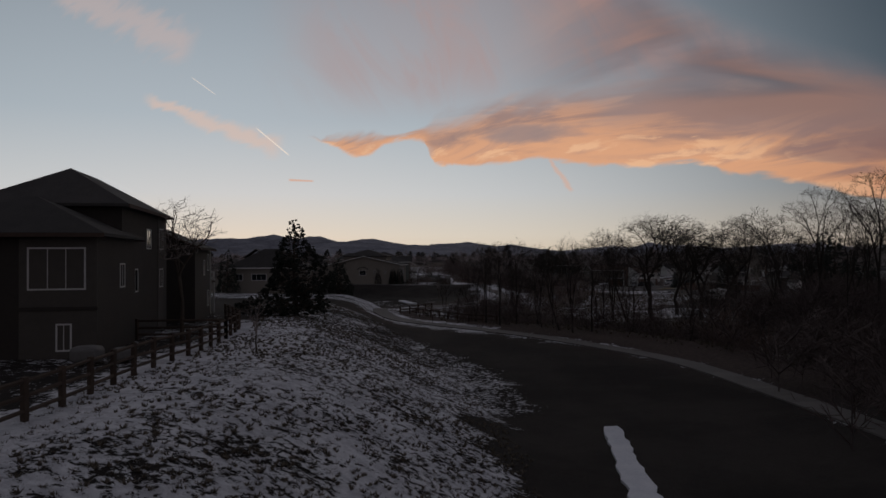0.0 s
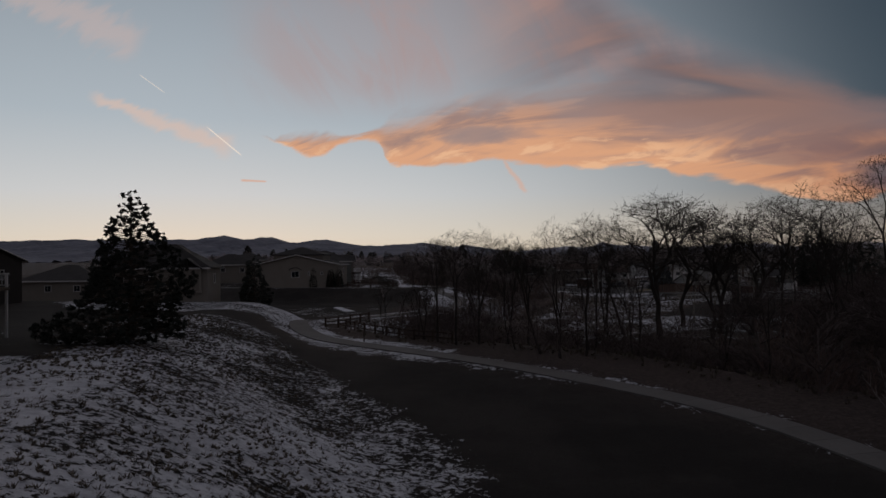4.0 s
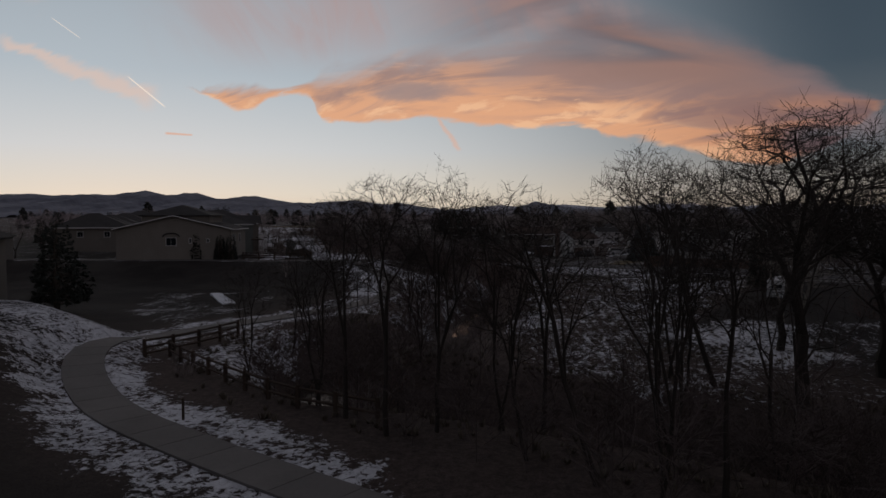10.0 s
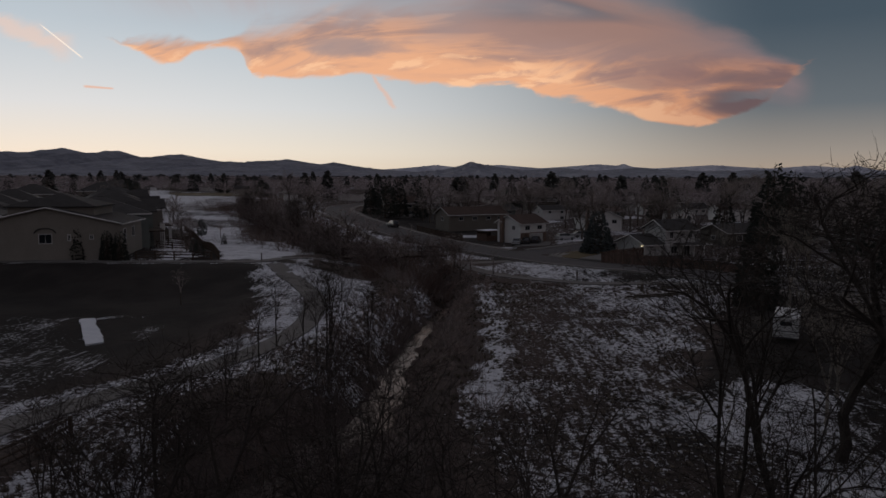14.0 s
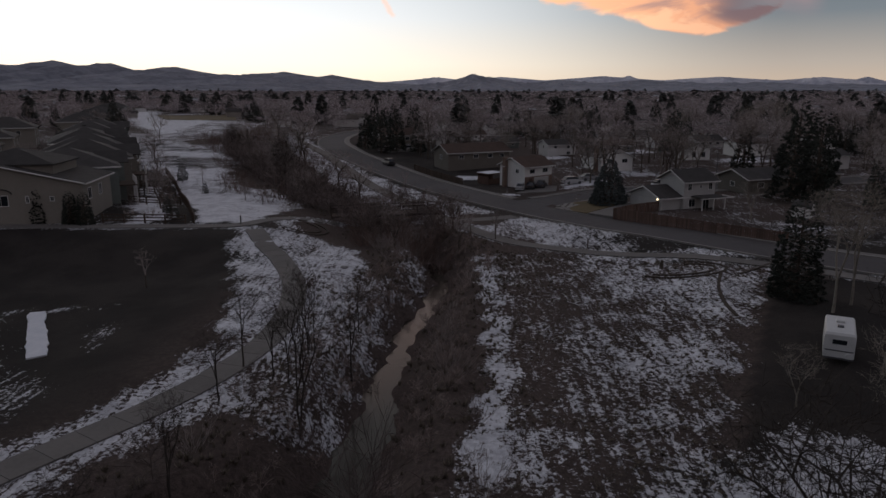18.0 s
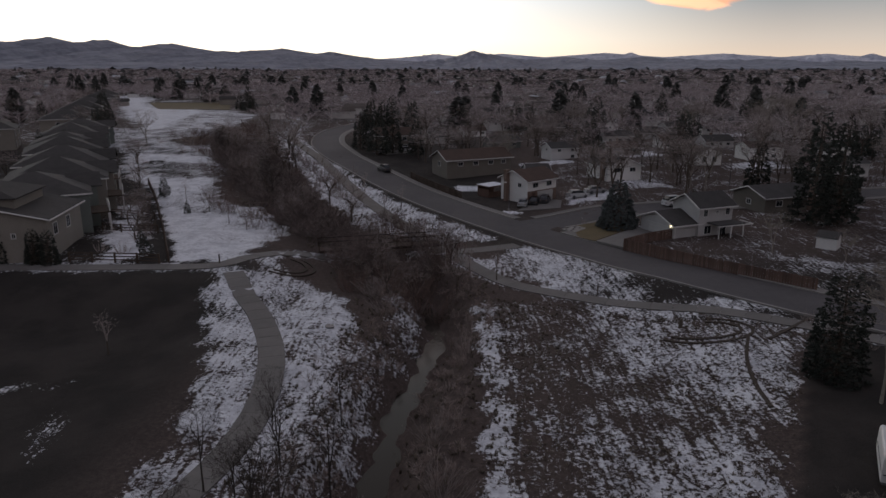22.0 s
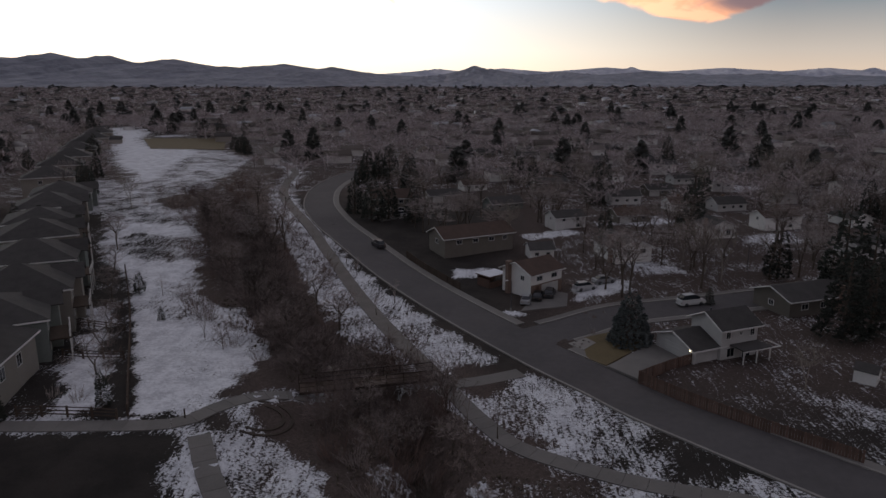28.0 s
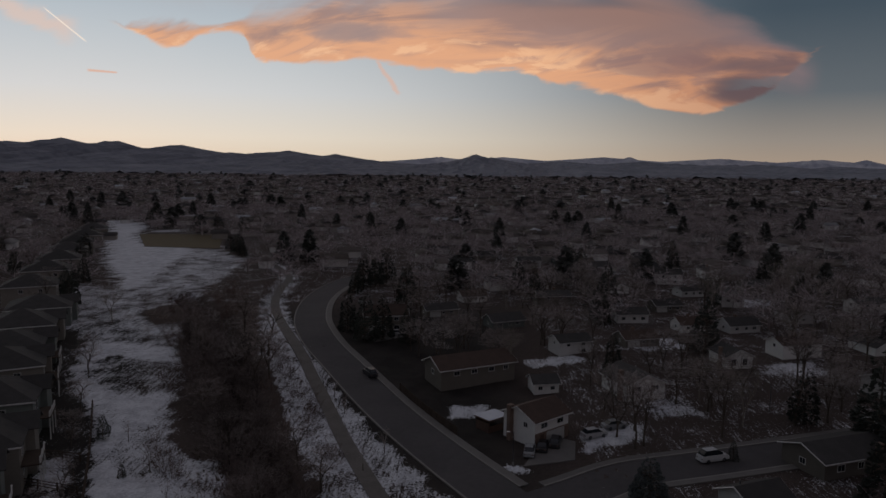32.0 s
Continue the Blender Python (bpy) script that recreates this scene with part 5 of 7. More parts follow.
house("white gabled house with a brick chimney", 47, 203, 108, 9.5, 8.2, 4.2, 1.8, SIDING_WHITE, ROOF, openings=[("left", -1.8, 2.9, 1.5, 1.0), ("left", 2.0, 2.9, 1.5, 1.0), ("front", 0, 2.6, 1.4, 1.0)], chimney=(-3, 4.5, 6.7), z=-1.2)
house("long pale house with a reddish roof", 8, 213, 27, 17, 8, 4.2, 1.7, SIDING_TAN, ROOF_BROWN, openings=[("front", -5, 2.6, 1.4, 1.0), ("front", -1, 2.6, 1.4, 1.0), ("front", 3, 2.6, 1.4, 1.0), ("front", 6.4, 2.6, 1.2, 1.0), ("left", 0, 2.4, 1.3, 1.1)], z=-0.6)
house("beige two-storey house under tall pines", -19, 262, 12, 11, 8, 4.7, 1.8, SIDING_TAN, ROOF_BROWN, openings=UP2, garage=(-2.4, 4.4), z=0.4)
home = house("small white cottage behind the white house", 26, 206, 10, 6.5, 6, 3.0, 1.4, SIDING_WHITE, ROOF, openings=[("front", -1.6, 1.2, 1.2, 1.0), ("front", 1.6, 1.2, 1.2, 1.0)])
home.matrix_world = home.matrix_world @ Matrix.Scale(0.78, 4)
home = house("white two-storey house with a pale roof", 98, 351, -6, 12, 8, 4.9, 1.7, SIDING_WHITE, ROOF, openings=UP2)
home.matrix_world = home.matrix_world @ Matrix.Scale(0.78, 4)
home = house("white gabled house among bare trees", 108, 303, 80, 10, 8, 3.8, 2.0, SIDING_WHITE, ROOF, openings=[("left", -1.8, 2.2, 1.4, 1.0), ("left", 1.8, 2.2, 1.4, 1.0)])
home.matrix_world = home.matrix_world @ Matrix.Scale(0.78, 4)
home = house("grey house with a low roof", 63, 274, 5, 11, 8, 3.2, 1.6, SIDING_GREY, ROOF, openings=LOW)
home.matrix_world = home.matrix_world @ Matrix.Scale(0.78, 4)
house("pale ranch house with a brick chimney", 75.5, 165, 20, 13, 8, 2.9, 1.4, SIDING_TAN, ROOF, openings=LOW, chimney=(3.4, -4.3, 4.6), z=-0.6)
home = house("white gabled house with tall windows", 79, 226, 100, 9, 8, 3.5, 1.9, SIDING_WHITE, ROOF, openings=[("left", -1.7, 0.9, 1.5, 1.9), ("left", 1.7, 0.9, 1.5, 1.9)], chimney=(-2, 4.4, 5.6))
home.matrix_world = home.matrix_world @ Matrix.Scale(0.78, 4)
row = [(37, 236, 20, SIDING_GREY, ROOF), (58, 244, 15, SIDING_TAN, ROOF_BROWN), (20, 268, 25, SIDING_GREEN, ROOF), (40, 300, 10, SIDING_TAN, ROOF), (10, 310, 20, SIDING_WHITE, ROOF_BROWN),
       (95, 262, 15, SIDING_GREY, ROOF), (128, 330, 5, SIDING_TAN, ROOF), (70, 330, 100, SIDING_WHITE, ROOF), (38, 362, 8, SIDING_TAN, ROOF_BROWN), (5, 392, 12, SIDING_WHITE, ROOF),
       (-15, 340, 20, SIDING_GREY, ROOF_BROWN), (140, 385, 90, SIDING_GREY, ROOF), (100, 400, 0, SIDING_TAN, ROOF), (60, 410, 15, SIDING_GREEN, ROOF_BROWN), (170, 300, 10, SIDING_WHITE, ROOF),
       (110, 205, 20, SIDING_GREY, ROOF), (125, 240, 105, SIDING_WHITE, ROOF), (95, 180, 15, SIDING_TAN, ROOF), (155, 260, 10, SIDING_TAN, ROOF), (190, 350, 95, SIDING_WHITE, ROOF_BROWN), (20, 430, 5, SIDING_TAN, ROOF),
       (128, 493, 0, SIDING_WHITE, ROOF), (172, 530, 20, SIDING_WHITE, ROOF), (-8, 450, 10, SIDING_GREY, ROOF), (85, 460, 100, SIDING_TAN, ROOF), (210, 420, 0, SIDING_GREY, ROOF), (240, 480, 10, SIDING_WHITE, ROOF_BROWN)]
row += [(100, 235, 15, SIDING_WHITE, ROOF_BROWN), (80, 292, 10, SIDING_TAN, ROOF), (120, 278, 100, SIDING_GREY, ROOF), (152, 292, 12, SIDING_WHITE, ROOF), (160, 332, 5, SIDING_TAN, ROOF_BROWN), (98, 322, 15, SIDING_GREY, ROOF), (22, 336, 20, SIDING_WHITE, ROOF), (-2, 284, 22, SIDING_TAN, ROOF),
        (138, 182, 20, SIDING_WHITE, ROOF), (152, 208, 15, SIDING_GREY, ROOF_BROWN), (184, 272, 8, SIDING_WHITE, ROOF), (76, 386, 10, SIDING_WHITE, ROOF), (122, 366, 95, SIDING_WHITE, ROOF), (164, 376, 5, SIDING_GREY, ROOF), (80, 262, 12, SIDING_WHITE, ROOF_BROWN), (40, 395, 8, SIDING_GREY, ROOF), (205, 310, 5, SIDING_TAN, ROOF)]
for i, (x, y, turn, wall, roof) in enumerate(row):
    two = i % 3 == 0
    home = house(("two-storey" if two else "low ranch") + " suburban house among bare trees", x, y, turn, 11 + i % 4, 8, 4.5 if two else 2.8, 1.6 + 0.2 * (i % 3), wall, roof, openings=UP2 if two else LOW, chimney=(-2 + i % 4, 1.0, 7.0 if two else 5.4) if i % 2 else None, garage=(-3.0, 4.4) if i % 3 == 1 else None)
    home.matrix_world = home.matrix_world @ Matrix.Scale(0.74, 4)

# tan houses on the built-up side
tan = house("tan stucco house with a wide low gable", -71.2, 115.9, 100, 12, 20, 4.5, 2.3, STUCCO, ROOF, openings=[("left", -0.4, 1.5, 1.9, 1.5), ("left", 2.9, 1.9, 0.5, 1.0), ("left", 6.0, 2.1, 0.6, 0.7), ("front", -3.5, 2.0, 1.4, 1.6), ("front", 1.0, 2.0, 1.4, 1.6)], z=2.5)
bm = bmesh.new()
for k in range(13):
    a = math.pi * k / 12
    b = math.pi * (k + 1) / 12
    if k < 12:
        tube(bm, (-6.08, 0.4 + 1.45 * math.cos(a), 3.1 + 0.7 * math.sin(a)), (-6.08, 0.4 + 1.45 * math.cos(b), 3.1 + 0.7 * math.sin(b)), 0.09, sides=4)
part("window_hood", bm, ROOF, tan, "arched hood over the front window")
part("upper_roof", hip_roof(9, 12, 6.9, 2.0, 0.4), ROOF, tan, "upper hipped roof")
part("upper_wall", boxes((-4.5, -6, 4.6, 4.5, 6, 6.9)), STUCCO, tan)


def deck(root, x, y0, y1, z, reach):
    """A raised timber deck on posts along a wall that faces x, with a rail and a stair."""
    part("deck_floor", boxes((x, y0, z - 0.2, x + reach, y1, z)), WOOD, root, "raised timber deck")
    for y in (y0 + 0.15, (y0 + y1) / 2, y1 - 0.15):
        part("deck_post", boxes((x + reach - 0.25, y - 0.08, -0.8, x + reach - 0.09, y + 0.08, z + 1.0)), TRIM, root, "white deck post")
    part("deck_rail", boxes((x + reach - 0.12, y0, z + 0.9, x + reach - 0.04, y1, z + 1.0), (x + reach - 0.11, y0, z + 0.12, x + reach - 0.05, y1, z + 0.18)), TRIM, root, "white deck rail")
    n = int((y1 - y0) / 0.3)
    for i in range(n):
        yy = y0 + 0.15 + i * (y1 - y0) / n
        part("baluster", boxes((x + reach - 0.1, yy - 0.02, z + 0.18, x + reach - 0.06, yy + 0.02, z + 0.9)), TRIM, root)
    for i in range(int(z / 0.2)):
        part("step", boxes((x + reach - 1.2, y1 + 0.02 + i * 0.28, z - 0.2 * (i + 1) - 0.05, x + reach - 0.1, y1 + 0.30 + i * 0.28, z - 0.2 * (i + 1))), WOOD, root)


BACK = [("right", -3.4, 3.6, 1.7, 1.5), ("right", 2.6, 3.6, 1.7, 1.5), ("right", -3.4, 0.8, 1.2, 1.6), ("right", 2.6, 0.6, 1.7, 2.0), ("front", -2, 3.8, 1.2, 1.2), ("front", 3, 3.8, 1.2, 1.2)]
for i, (x, y) in enumerate(((-71.5, 131), (-77, 149), (-86, 170), (-98, 190), (-108, 211), (-118, 232), (-128, 254))):
    h = house("tan stucco house with dark hipped roofs" if i % 2 else "grey-green house with dark hipped roofs", x + rnd.uniform(-1.5, 1.5), y + rnd.uniform(-1.5, 1.5), 26 + rnd.uniform(-4, 4), rnd.uniform(13, 15), 13, 5.9, rnd.uniform(2.2, 3.3), STUCCO if i % 2 else SIDING_GREEN, ROOF, "hip", openings=BACK, z=1.6)
    part("bay_roof", gable_roof(4, 5, 6.0, 1.5, 0.4), ROOF, h, "small gable over the bay").matrix_local = pose(6.6, 2.6, 0, 0, 0, 0)
    part("bay_wall", gable_body(4, 4.6, 6.0, 1.4), STUCCO if i % 2 else SIDING_GREEN, h).matrix_local = pose(6.3, 2.6, 0)
    part("ridge_cap", tubes(((-0.5, 0, 8.62), (0.5, 0, 8.62), 0.1), sides=6), ROOF, h)
    if i < 5:
        deck(h, 7.0, -6.0, -0.4, 2.9, 2.6)

south = house("large brown house with dark hipped roofs", -26.9, -64.2, 117, 15, 8.5, 9.0, 2.8, SIDING_SHADED, ROOF, "hip", openings=[("front", 5.2, 6.3, 1.5, 1.7), ("front", 5.2, 3.3, 1.5, 1.5), ("front", 0.5, 6.3, 1.5, 1.5), ("front", -4, 3.3, 1.8, 1.6), ("right", -3, 6.3, 1.2, 1.3), ("right", 2, 3.3, 1.2, 1.3)], z=3.5)
part("wall_panel", boxes((3.9, -4.28, -1.0, 7.5, -4.25, 8.9)), SIDING_TAN_SHADED, south, "pale siding on the end bay")
wing = house("brown wing of a house with a triple window", -21.8, -74.8, 27, 9.5, 9, 7.0, 2.4, SIDING_SHADED, ROOF, "hip", openings=[("front", 2.75, 4.0, 2.9, 2.3), ("front", 3.1, 0.7, 0.8, 1.5), ("front", -2.6, 3.9, 1.4, 1.5), ("right", 1.0, 3.9, 1.2, 1.5)], z=3.4)
part("wall_panel", boxes((0.9, -4.53, -0.6, 4.75, -4.5, 2.9), (0.9, -4.53, 3.1, 4.75, -4.5, 6.8)), SIDING_TAN_SHADED, wing, "pale siding round the triple window")
part("belt_course", boxes((0.8, -4.57, 2.9, 4.8, -4.5, 3.1)), SIDING_SHADED, wing, "dull belt course between the storeys")
second = house("brown house with a low gable and a balcony", -34.8, -44.7, 117, 11, 9, 6.9, 1.9, SIDING_SHADED, ROOF, openings=[("front", 3.6, 4.6, 1.4, 1.7), ("front", 0.5, 4.2, 1.0, 1.5), ("right", -3.2, 3.9, 1.3, 1.8), ("front", 3.6, 1.0, 1.4, 1.6)], z=3.2)
for home in (south, wing, second):
    for piece in home.children:
        if piece.name.startswith("fascia"):
            piece.data.materials[0] = ROOF_BROWN
part("corner_board", boxes((5.44, -4.58, 0, 5.58, -4.44, 6.8)), TRIM, second, "white corner board")
deck(second, 5.5, -4.5, -0.4, 3.4, 4.6)
house("dark-roofed brown house with a white barge board", -90, 12, 3, 13, 14, 6.1, 2.4, SIDING_SHADED, ROOF, openings=[("right", 3, 3.4, 1.4, 1.4), ("right", -3, 3.4, 1.4, 1.4), ("front", 2, 3.4, 1.4, 1.4)], z=2.4)
third = house("tan house with steep dark hipped roofs", -62.8, 33.4, 20, 14, 11, 5.0, 3.6, STUCCO, ROOF, "hip", openings=[("front", -1.6, 2.6, 2.8, 1.3), ("front", -5.2, 2.6, 1.4, 1.3), ("right", 0, 2.6, 1.5, 1.5)], z=2.1)
part("chimney_bay", boxes((2.4, -6.0, 1.4, 6.2, -5.5, 5.0)), STUCCO, third, "tan projecting bay")
part("bay_panel", boxes((2.7, -6.05, 1.7, 5.9, -6.0, 4.7)), SIDING_TAN, third, "pale blank panel on the bay")
part("porch_gable", gable_roof(4.2, 3.4, 5.1, 1.2, 0.4), ROOF, third, "low gable over the bay").matrix_local = pose(4.3, -4.4, 0, 0, 0, 90)
for a, b in ((-3, 2), (1.5, 3)):
    part("dormer", gable_roof(3, 4, 0, 1.4, 0.3), ROOF, third, "small dormer gable").matrix_local = pose(a, b - 1.5, 7.0, 0, 0, 90)
for x, y, turn in ((-100, 20, 100), (-105, 60, 20), (-95, -20, 110), (-85, -60, 117), (-115, 100, 0), (-105, 135, 26), (-118, 160, 26), (-130, 185, 26), (-142, 212, 26), (-155, 245, 26), (-150, 285, 26), (-165, 320, 26), (-178, 352, 26), (-192, 384, 26), (-205, 415, 26), (-218, 450, 26), (-235, 490, 26)):
    house("large tan house with a dark roof", x, y, turn, 14, 12, 5.8, 3.0, STUCCO, ROOF, "hip", openings=BACK)

# ------------------------------------------------------------------ fences
def rail_fence(points, label, rails=3, height=1.4, step=2.4):
    """Split-rail fence: a post at each step and rails between."""
    line = bezier(points, step)
    root = tagged(empty("rail_fence", at(*points[0])), label, "fence")
    inv = root.matrix_world.inverted()
    z = ground_height(line[:, 0], line[:, 1])
    P = [inv @ Vector((*p, h)) for p, h in zip(line, z)]
    for i, p in enumerate(P):
        part("post", boxes((p.x - 0.10, p.y - 0.10, p.z - 0.3, p.x + 0.10, p.y + 0.10, p.z + height + 0.08), bevel=0.02), WOOD, root)
        if i:
            q = P[i - 1]
            for k in range(rails):
                h = height * (k + 0.75) / (rails - 0.1)
                part("rail", tubes((q + Vector((0, 0, h)), p + Vector((0, 0, h + rnd.uniform(-0.04, 0.04))), 0.075), sides=6), WOOD, root)
    return root


rail_fence([(0, -105), (-3, -93), (-7, -82), (-10, -72), (-13.5, -63)], "weathered split-rail fence along the snow bank")
rail_fence([(-13.5, -63), (-20, -66)], "weathered split-rail fence between two yards")
rail_fence([(-13.5, -63), (-19, -52), (-27, -42)], "weathered split-rail fence behind the houses")
rail_fence([(-22.6, 30), (-23.6, 25), (-25, 20.8), (-25.9, 18.6)], "weathered rail fence on the creek side of the path", 3, 1.2)
rail_fence([(-24.2, 19.6), (-20.4, 15.6), (-16.6, 12), (-12.8, 8.6), (-8.8, 5.6), (-3, 3)], "weathered rail fence above the creek bank", 2, 1.05)
rail_fence([(-40, 111), (-49.5, 132), (-62, 159), (-75, 185)], "dark rail fence between the yards and the field", 3, 1.3, 2.0)
rail_fence([(-55, 110.5), (-47, 110.5), (-41, 110)], "dark rail fence beside the cross path", 3, 1.2)
for a, b in (((-50, 131), (-60, 131)), ((-57, 146), (-68, 148)), ((-63, 158), (-74, 160))):
    rail_fence([a, b], "dark rail fence between two back yards", 3, 1.2)


def board_fence(points, label, mat=WOOD_RED, height=1.5):
    """Close-boarded fence: every board a piece of its own on shared mesh data."""
    line = bezier(points, 0.30)
    root = tagged(empty("board_fence", at(*points[0])), label, "fence")
    inv = root.matrix_world.inverted()
    z = ground_height(line[:, 0], line[:, 1])
    board = None
    n = normals(line)
    for i in range(len(line)):
        a = math.atan2(n[i, 1], n[i, 0]) - math.pi / 2
        m = inv @ Matrix.Translation((*line[i], z[i] + rnd.uniform(-0.02, 0.02))) @ Matrix.Rotation(a, 4, "Z")
        if board is None:
            board = part("board", boxes((-0.135, -0.012, -0.2, 0.135, 0.012, height), bevel=0.006), mat, root)
            board.matrix_local = m
        else:
            again(board, m, root)
        if i % 8 == 0:
            part("post", boxes((-0.05, 0.02, -0.3, 0.05, 0.12, height + 0.05)), mat, root).matrix_local = m
    return root


board_fence([(43, 134), (33, 127.5)], "reddish close-boarded fence beside the driveway")
board_fence([(33, 127.5), (38, 119.5), (43, 113.5), (48, 108.5), (54, 103)], "reddish close-boarded fence along the street")
board_fence([(5, 178), (-3, 192), (-9, 204)], "dark close-boarded fence along the street", WOOD)

# ------------------------------------------------------------------ footbridge over the creek
bridge = tagged(empty("footbridge", pose(-19 * K, 121 * K, 0.9 * K, 0, 0, math.degrees(math.atan2(5.2, 20)))), "rusty steel footbridge with a timber deck and railings", "bridge")
BL = math.hypot(20, 5.2) * K
RUST = material("rusty_steel", (0.07, 0.05, 0.042), 0.8, (0.045, 0.033, 0.028), 3.0, 0.6, metal=0.3)
plank = None
for i in range(int(BL / 0.2)):
    if plank is None:
        plank = part("plank", boxes((0, -1.2, -0.08, 0.18, 1.2, 0.0)), WOOD, bridge)
    else:
        again(plank, pose(i * 0.2, 0, 0), bridge)
for s in (-1.25, 1.25):
    part("girder", boxes((0, s - 0.08, -0.32, BL, s + 0.08, -0.02)), RUST, bridge)
    part("top_rail", boxes((0, s - 0.05, 1.15, BL, s + 0.05, 1.25), (0, s - 0.04, 0.6, BL, s + 0.04, 0.66)), RUST, bridge)
    for i in range(9):
        part("post", boxes((i * BL / 8.02, s - 0.05, -0.1, i * BL / 8.02 + 0.1, s + 0.05, 1.15)), RUST, bridge)

# ------------------------------------------------------------------ vehicles
def wheel(parent, x, y, r=0.33, w=0.22):
    t = part("wheel", tubes(((x, y - w / 2, r), (x, y + w / 2, r), r), sides=16), RUBBER, parent)
    part("rim", tubes(((x, y - w / 2 - 0.01, r), (x, y + w / 2 + 0.01, r), r * 0.6), sides=10), STEEL, t, "steel wheel rim")


def loft(sections):
    """A closed body through cross-sections of equal point count."""
    bm = bmesh.new()
    rings = [[bm.verts.new(p) for p in s] for s in sections]
    for a, b in zip(rings, rings[1:]):
        for i in range(len(a)):
            j = (i + 1) % len(a)
            bm.faces.new((a[i], a[j], b[j], b[i]))
    bm.faces.new(rings[0][::-1])
    bm.faces.new(rings[-1])
    bmesh.ops.recalc_face_normals(bm, faces=bm.faces)
    return bm


def car(x, y, turn, colour, label, z=None, tall=0.0, long=4.5):
    """A parked car, nose towards its +x."""
    root = tagged(empty("car", at(x, y, 0.06, turn)), label, "car")
    paint = material("car_paint", colour, 0.3, tuple(c * 0.8 for c in colour), 1.0, 0.7, spec=0.6)
    s = long / 4.5
    prof = [(-2.2, 0.35, 0.80), (-2.1, 0.28, 0.98), (-1.2, 0.25, 1.0), (0.0, 0.25, 0.98), (1.0, 0.25, 0.95), (1.9, 0.28, 0.82), (2.25, 0.38, 0.66)]
    part("body", loft([[(px * s, -0.86, lo), (px * s, 0.86, lo), (px * s, 0.89, (lo + hi) / 2), (px * s, 0.80, hi + tall * 0.4), (px * s, -0.80, hi + tall * 0.4), (px * s, -0.89, (lo + hi) / 2)] for px, lo, hi in prof]), paint, root)
    cab = [(-2.0 if tall else -1.7, 0.95, 0.96), (-1.5 if tall else -1.0, 0.95, 1.42), (0.3, 0.95, 1.45), (1.25, 0.93, 0.95)]
    part("cabin", loft([[(px * s, -0.76, lo), (px * s, 0.76, lo), (px * s, 0.62, hi + tall), (px * s, -0.62, hi + tall)] for px, lo, hi in cab]), GLASS, root, "dark glazed cabin")
    part("roof_panel", boxes((-1.5 * s if tall else -1.0 * s, -0.6, 1.43 + tall, 0.35 * s, 0.6, 1.48 + tall), bevel=0.02), paint, root)
    for wx in (-1.35, 1.35):
        for wy in (-0.8, 0.8):
            wheel(root, wx * s, wy)
    for wy in (-0.6, 0.6):
        part("headlight", boxes((2.1 * s, wy - 0.17, 0.58, 2.2 * s, wy + 0.17, 0.72)), GLASS, root)
        part("tail_light", boxes((-2.22 * s, wy - 0.15, 0.65, -2.12 * s, wy + 0.15, 0.8)), BRICK, root)
    part("bumper", boxes((2.1 * s, -0.8, 0.3, 2.3 * s, 0.8, 0.5), (-2.3 * s, -0.8, 0.32, -2.1 * s, 0.8, 0.52), bevel=0.03), paint, root)
    return root


car(19.2, 169.5, 80, (0.35, 0.36, 0.37), "silver hatchback parked on the driveway")
car(22.0, 172, 78, (0.02, 0.02, 0.022), "black saloon car parked on the driveway")
car(24.8, 174, 75, (0.03, 0.03, 0.035), "dark car parked on the driveway", tall=0.15)
car(-17.6, 213.5, 118, (0.02, 0.02, 0.025), "black pickup parked at the kerb", tall=0.25, long=5.0)
car(53, 165.5, 20, (0.6, 0.6, 0.6), "white van parked in the side street", tall=0.5, long=4.9)
car(33, 177, 25, (0.45, 0.45, 0.46), "pale car parked before a house", tall=0.1)
car(38, 181, 22, (0.25, 0.25, 0.26), "grey car parked before a house")
car(-14, 252, 20, (0.4, 0.4, 0.4), "pale car parked in a driveway")
car(-22, 247, 60, (0.3, 0.3, 0.31), "grey car parked in a driveway")


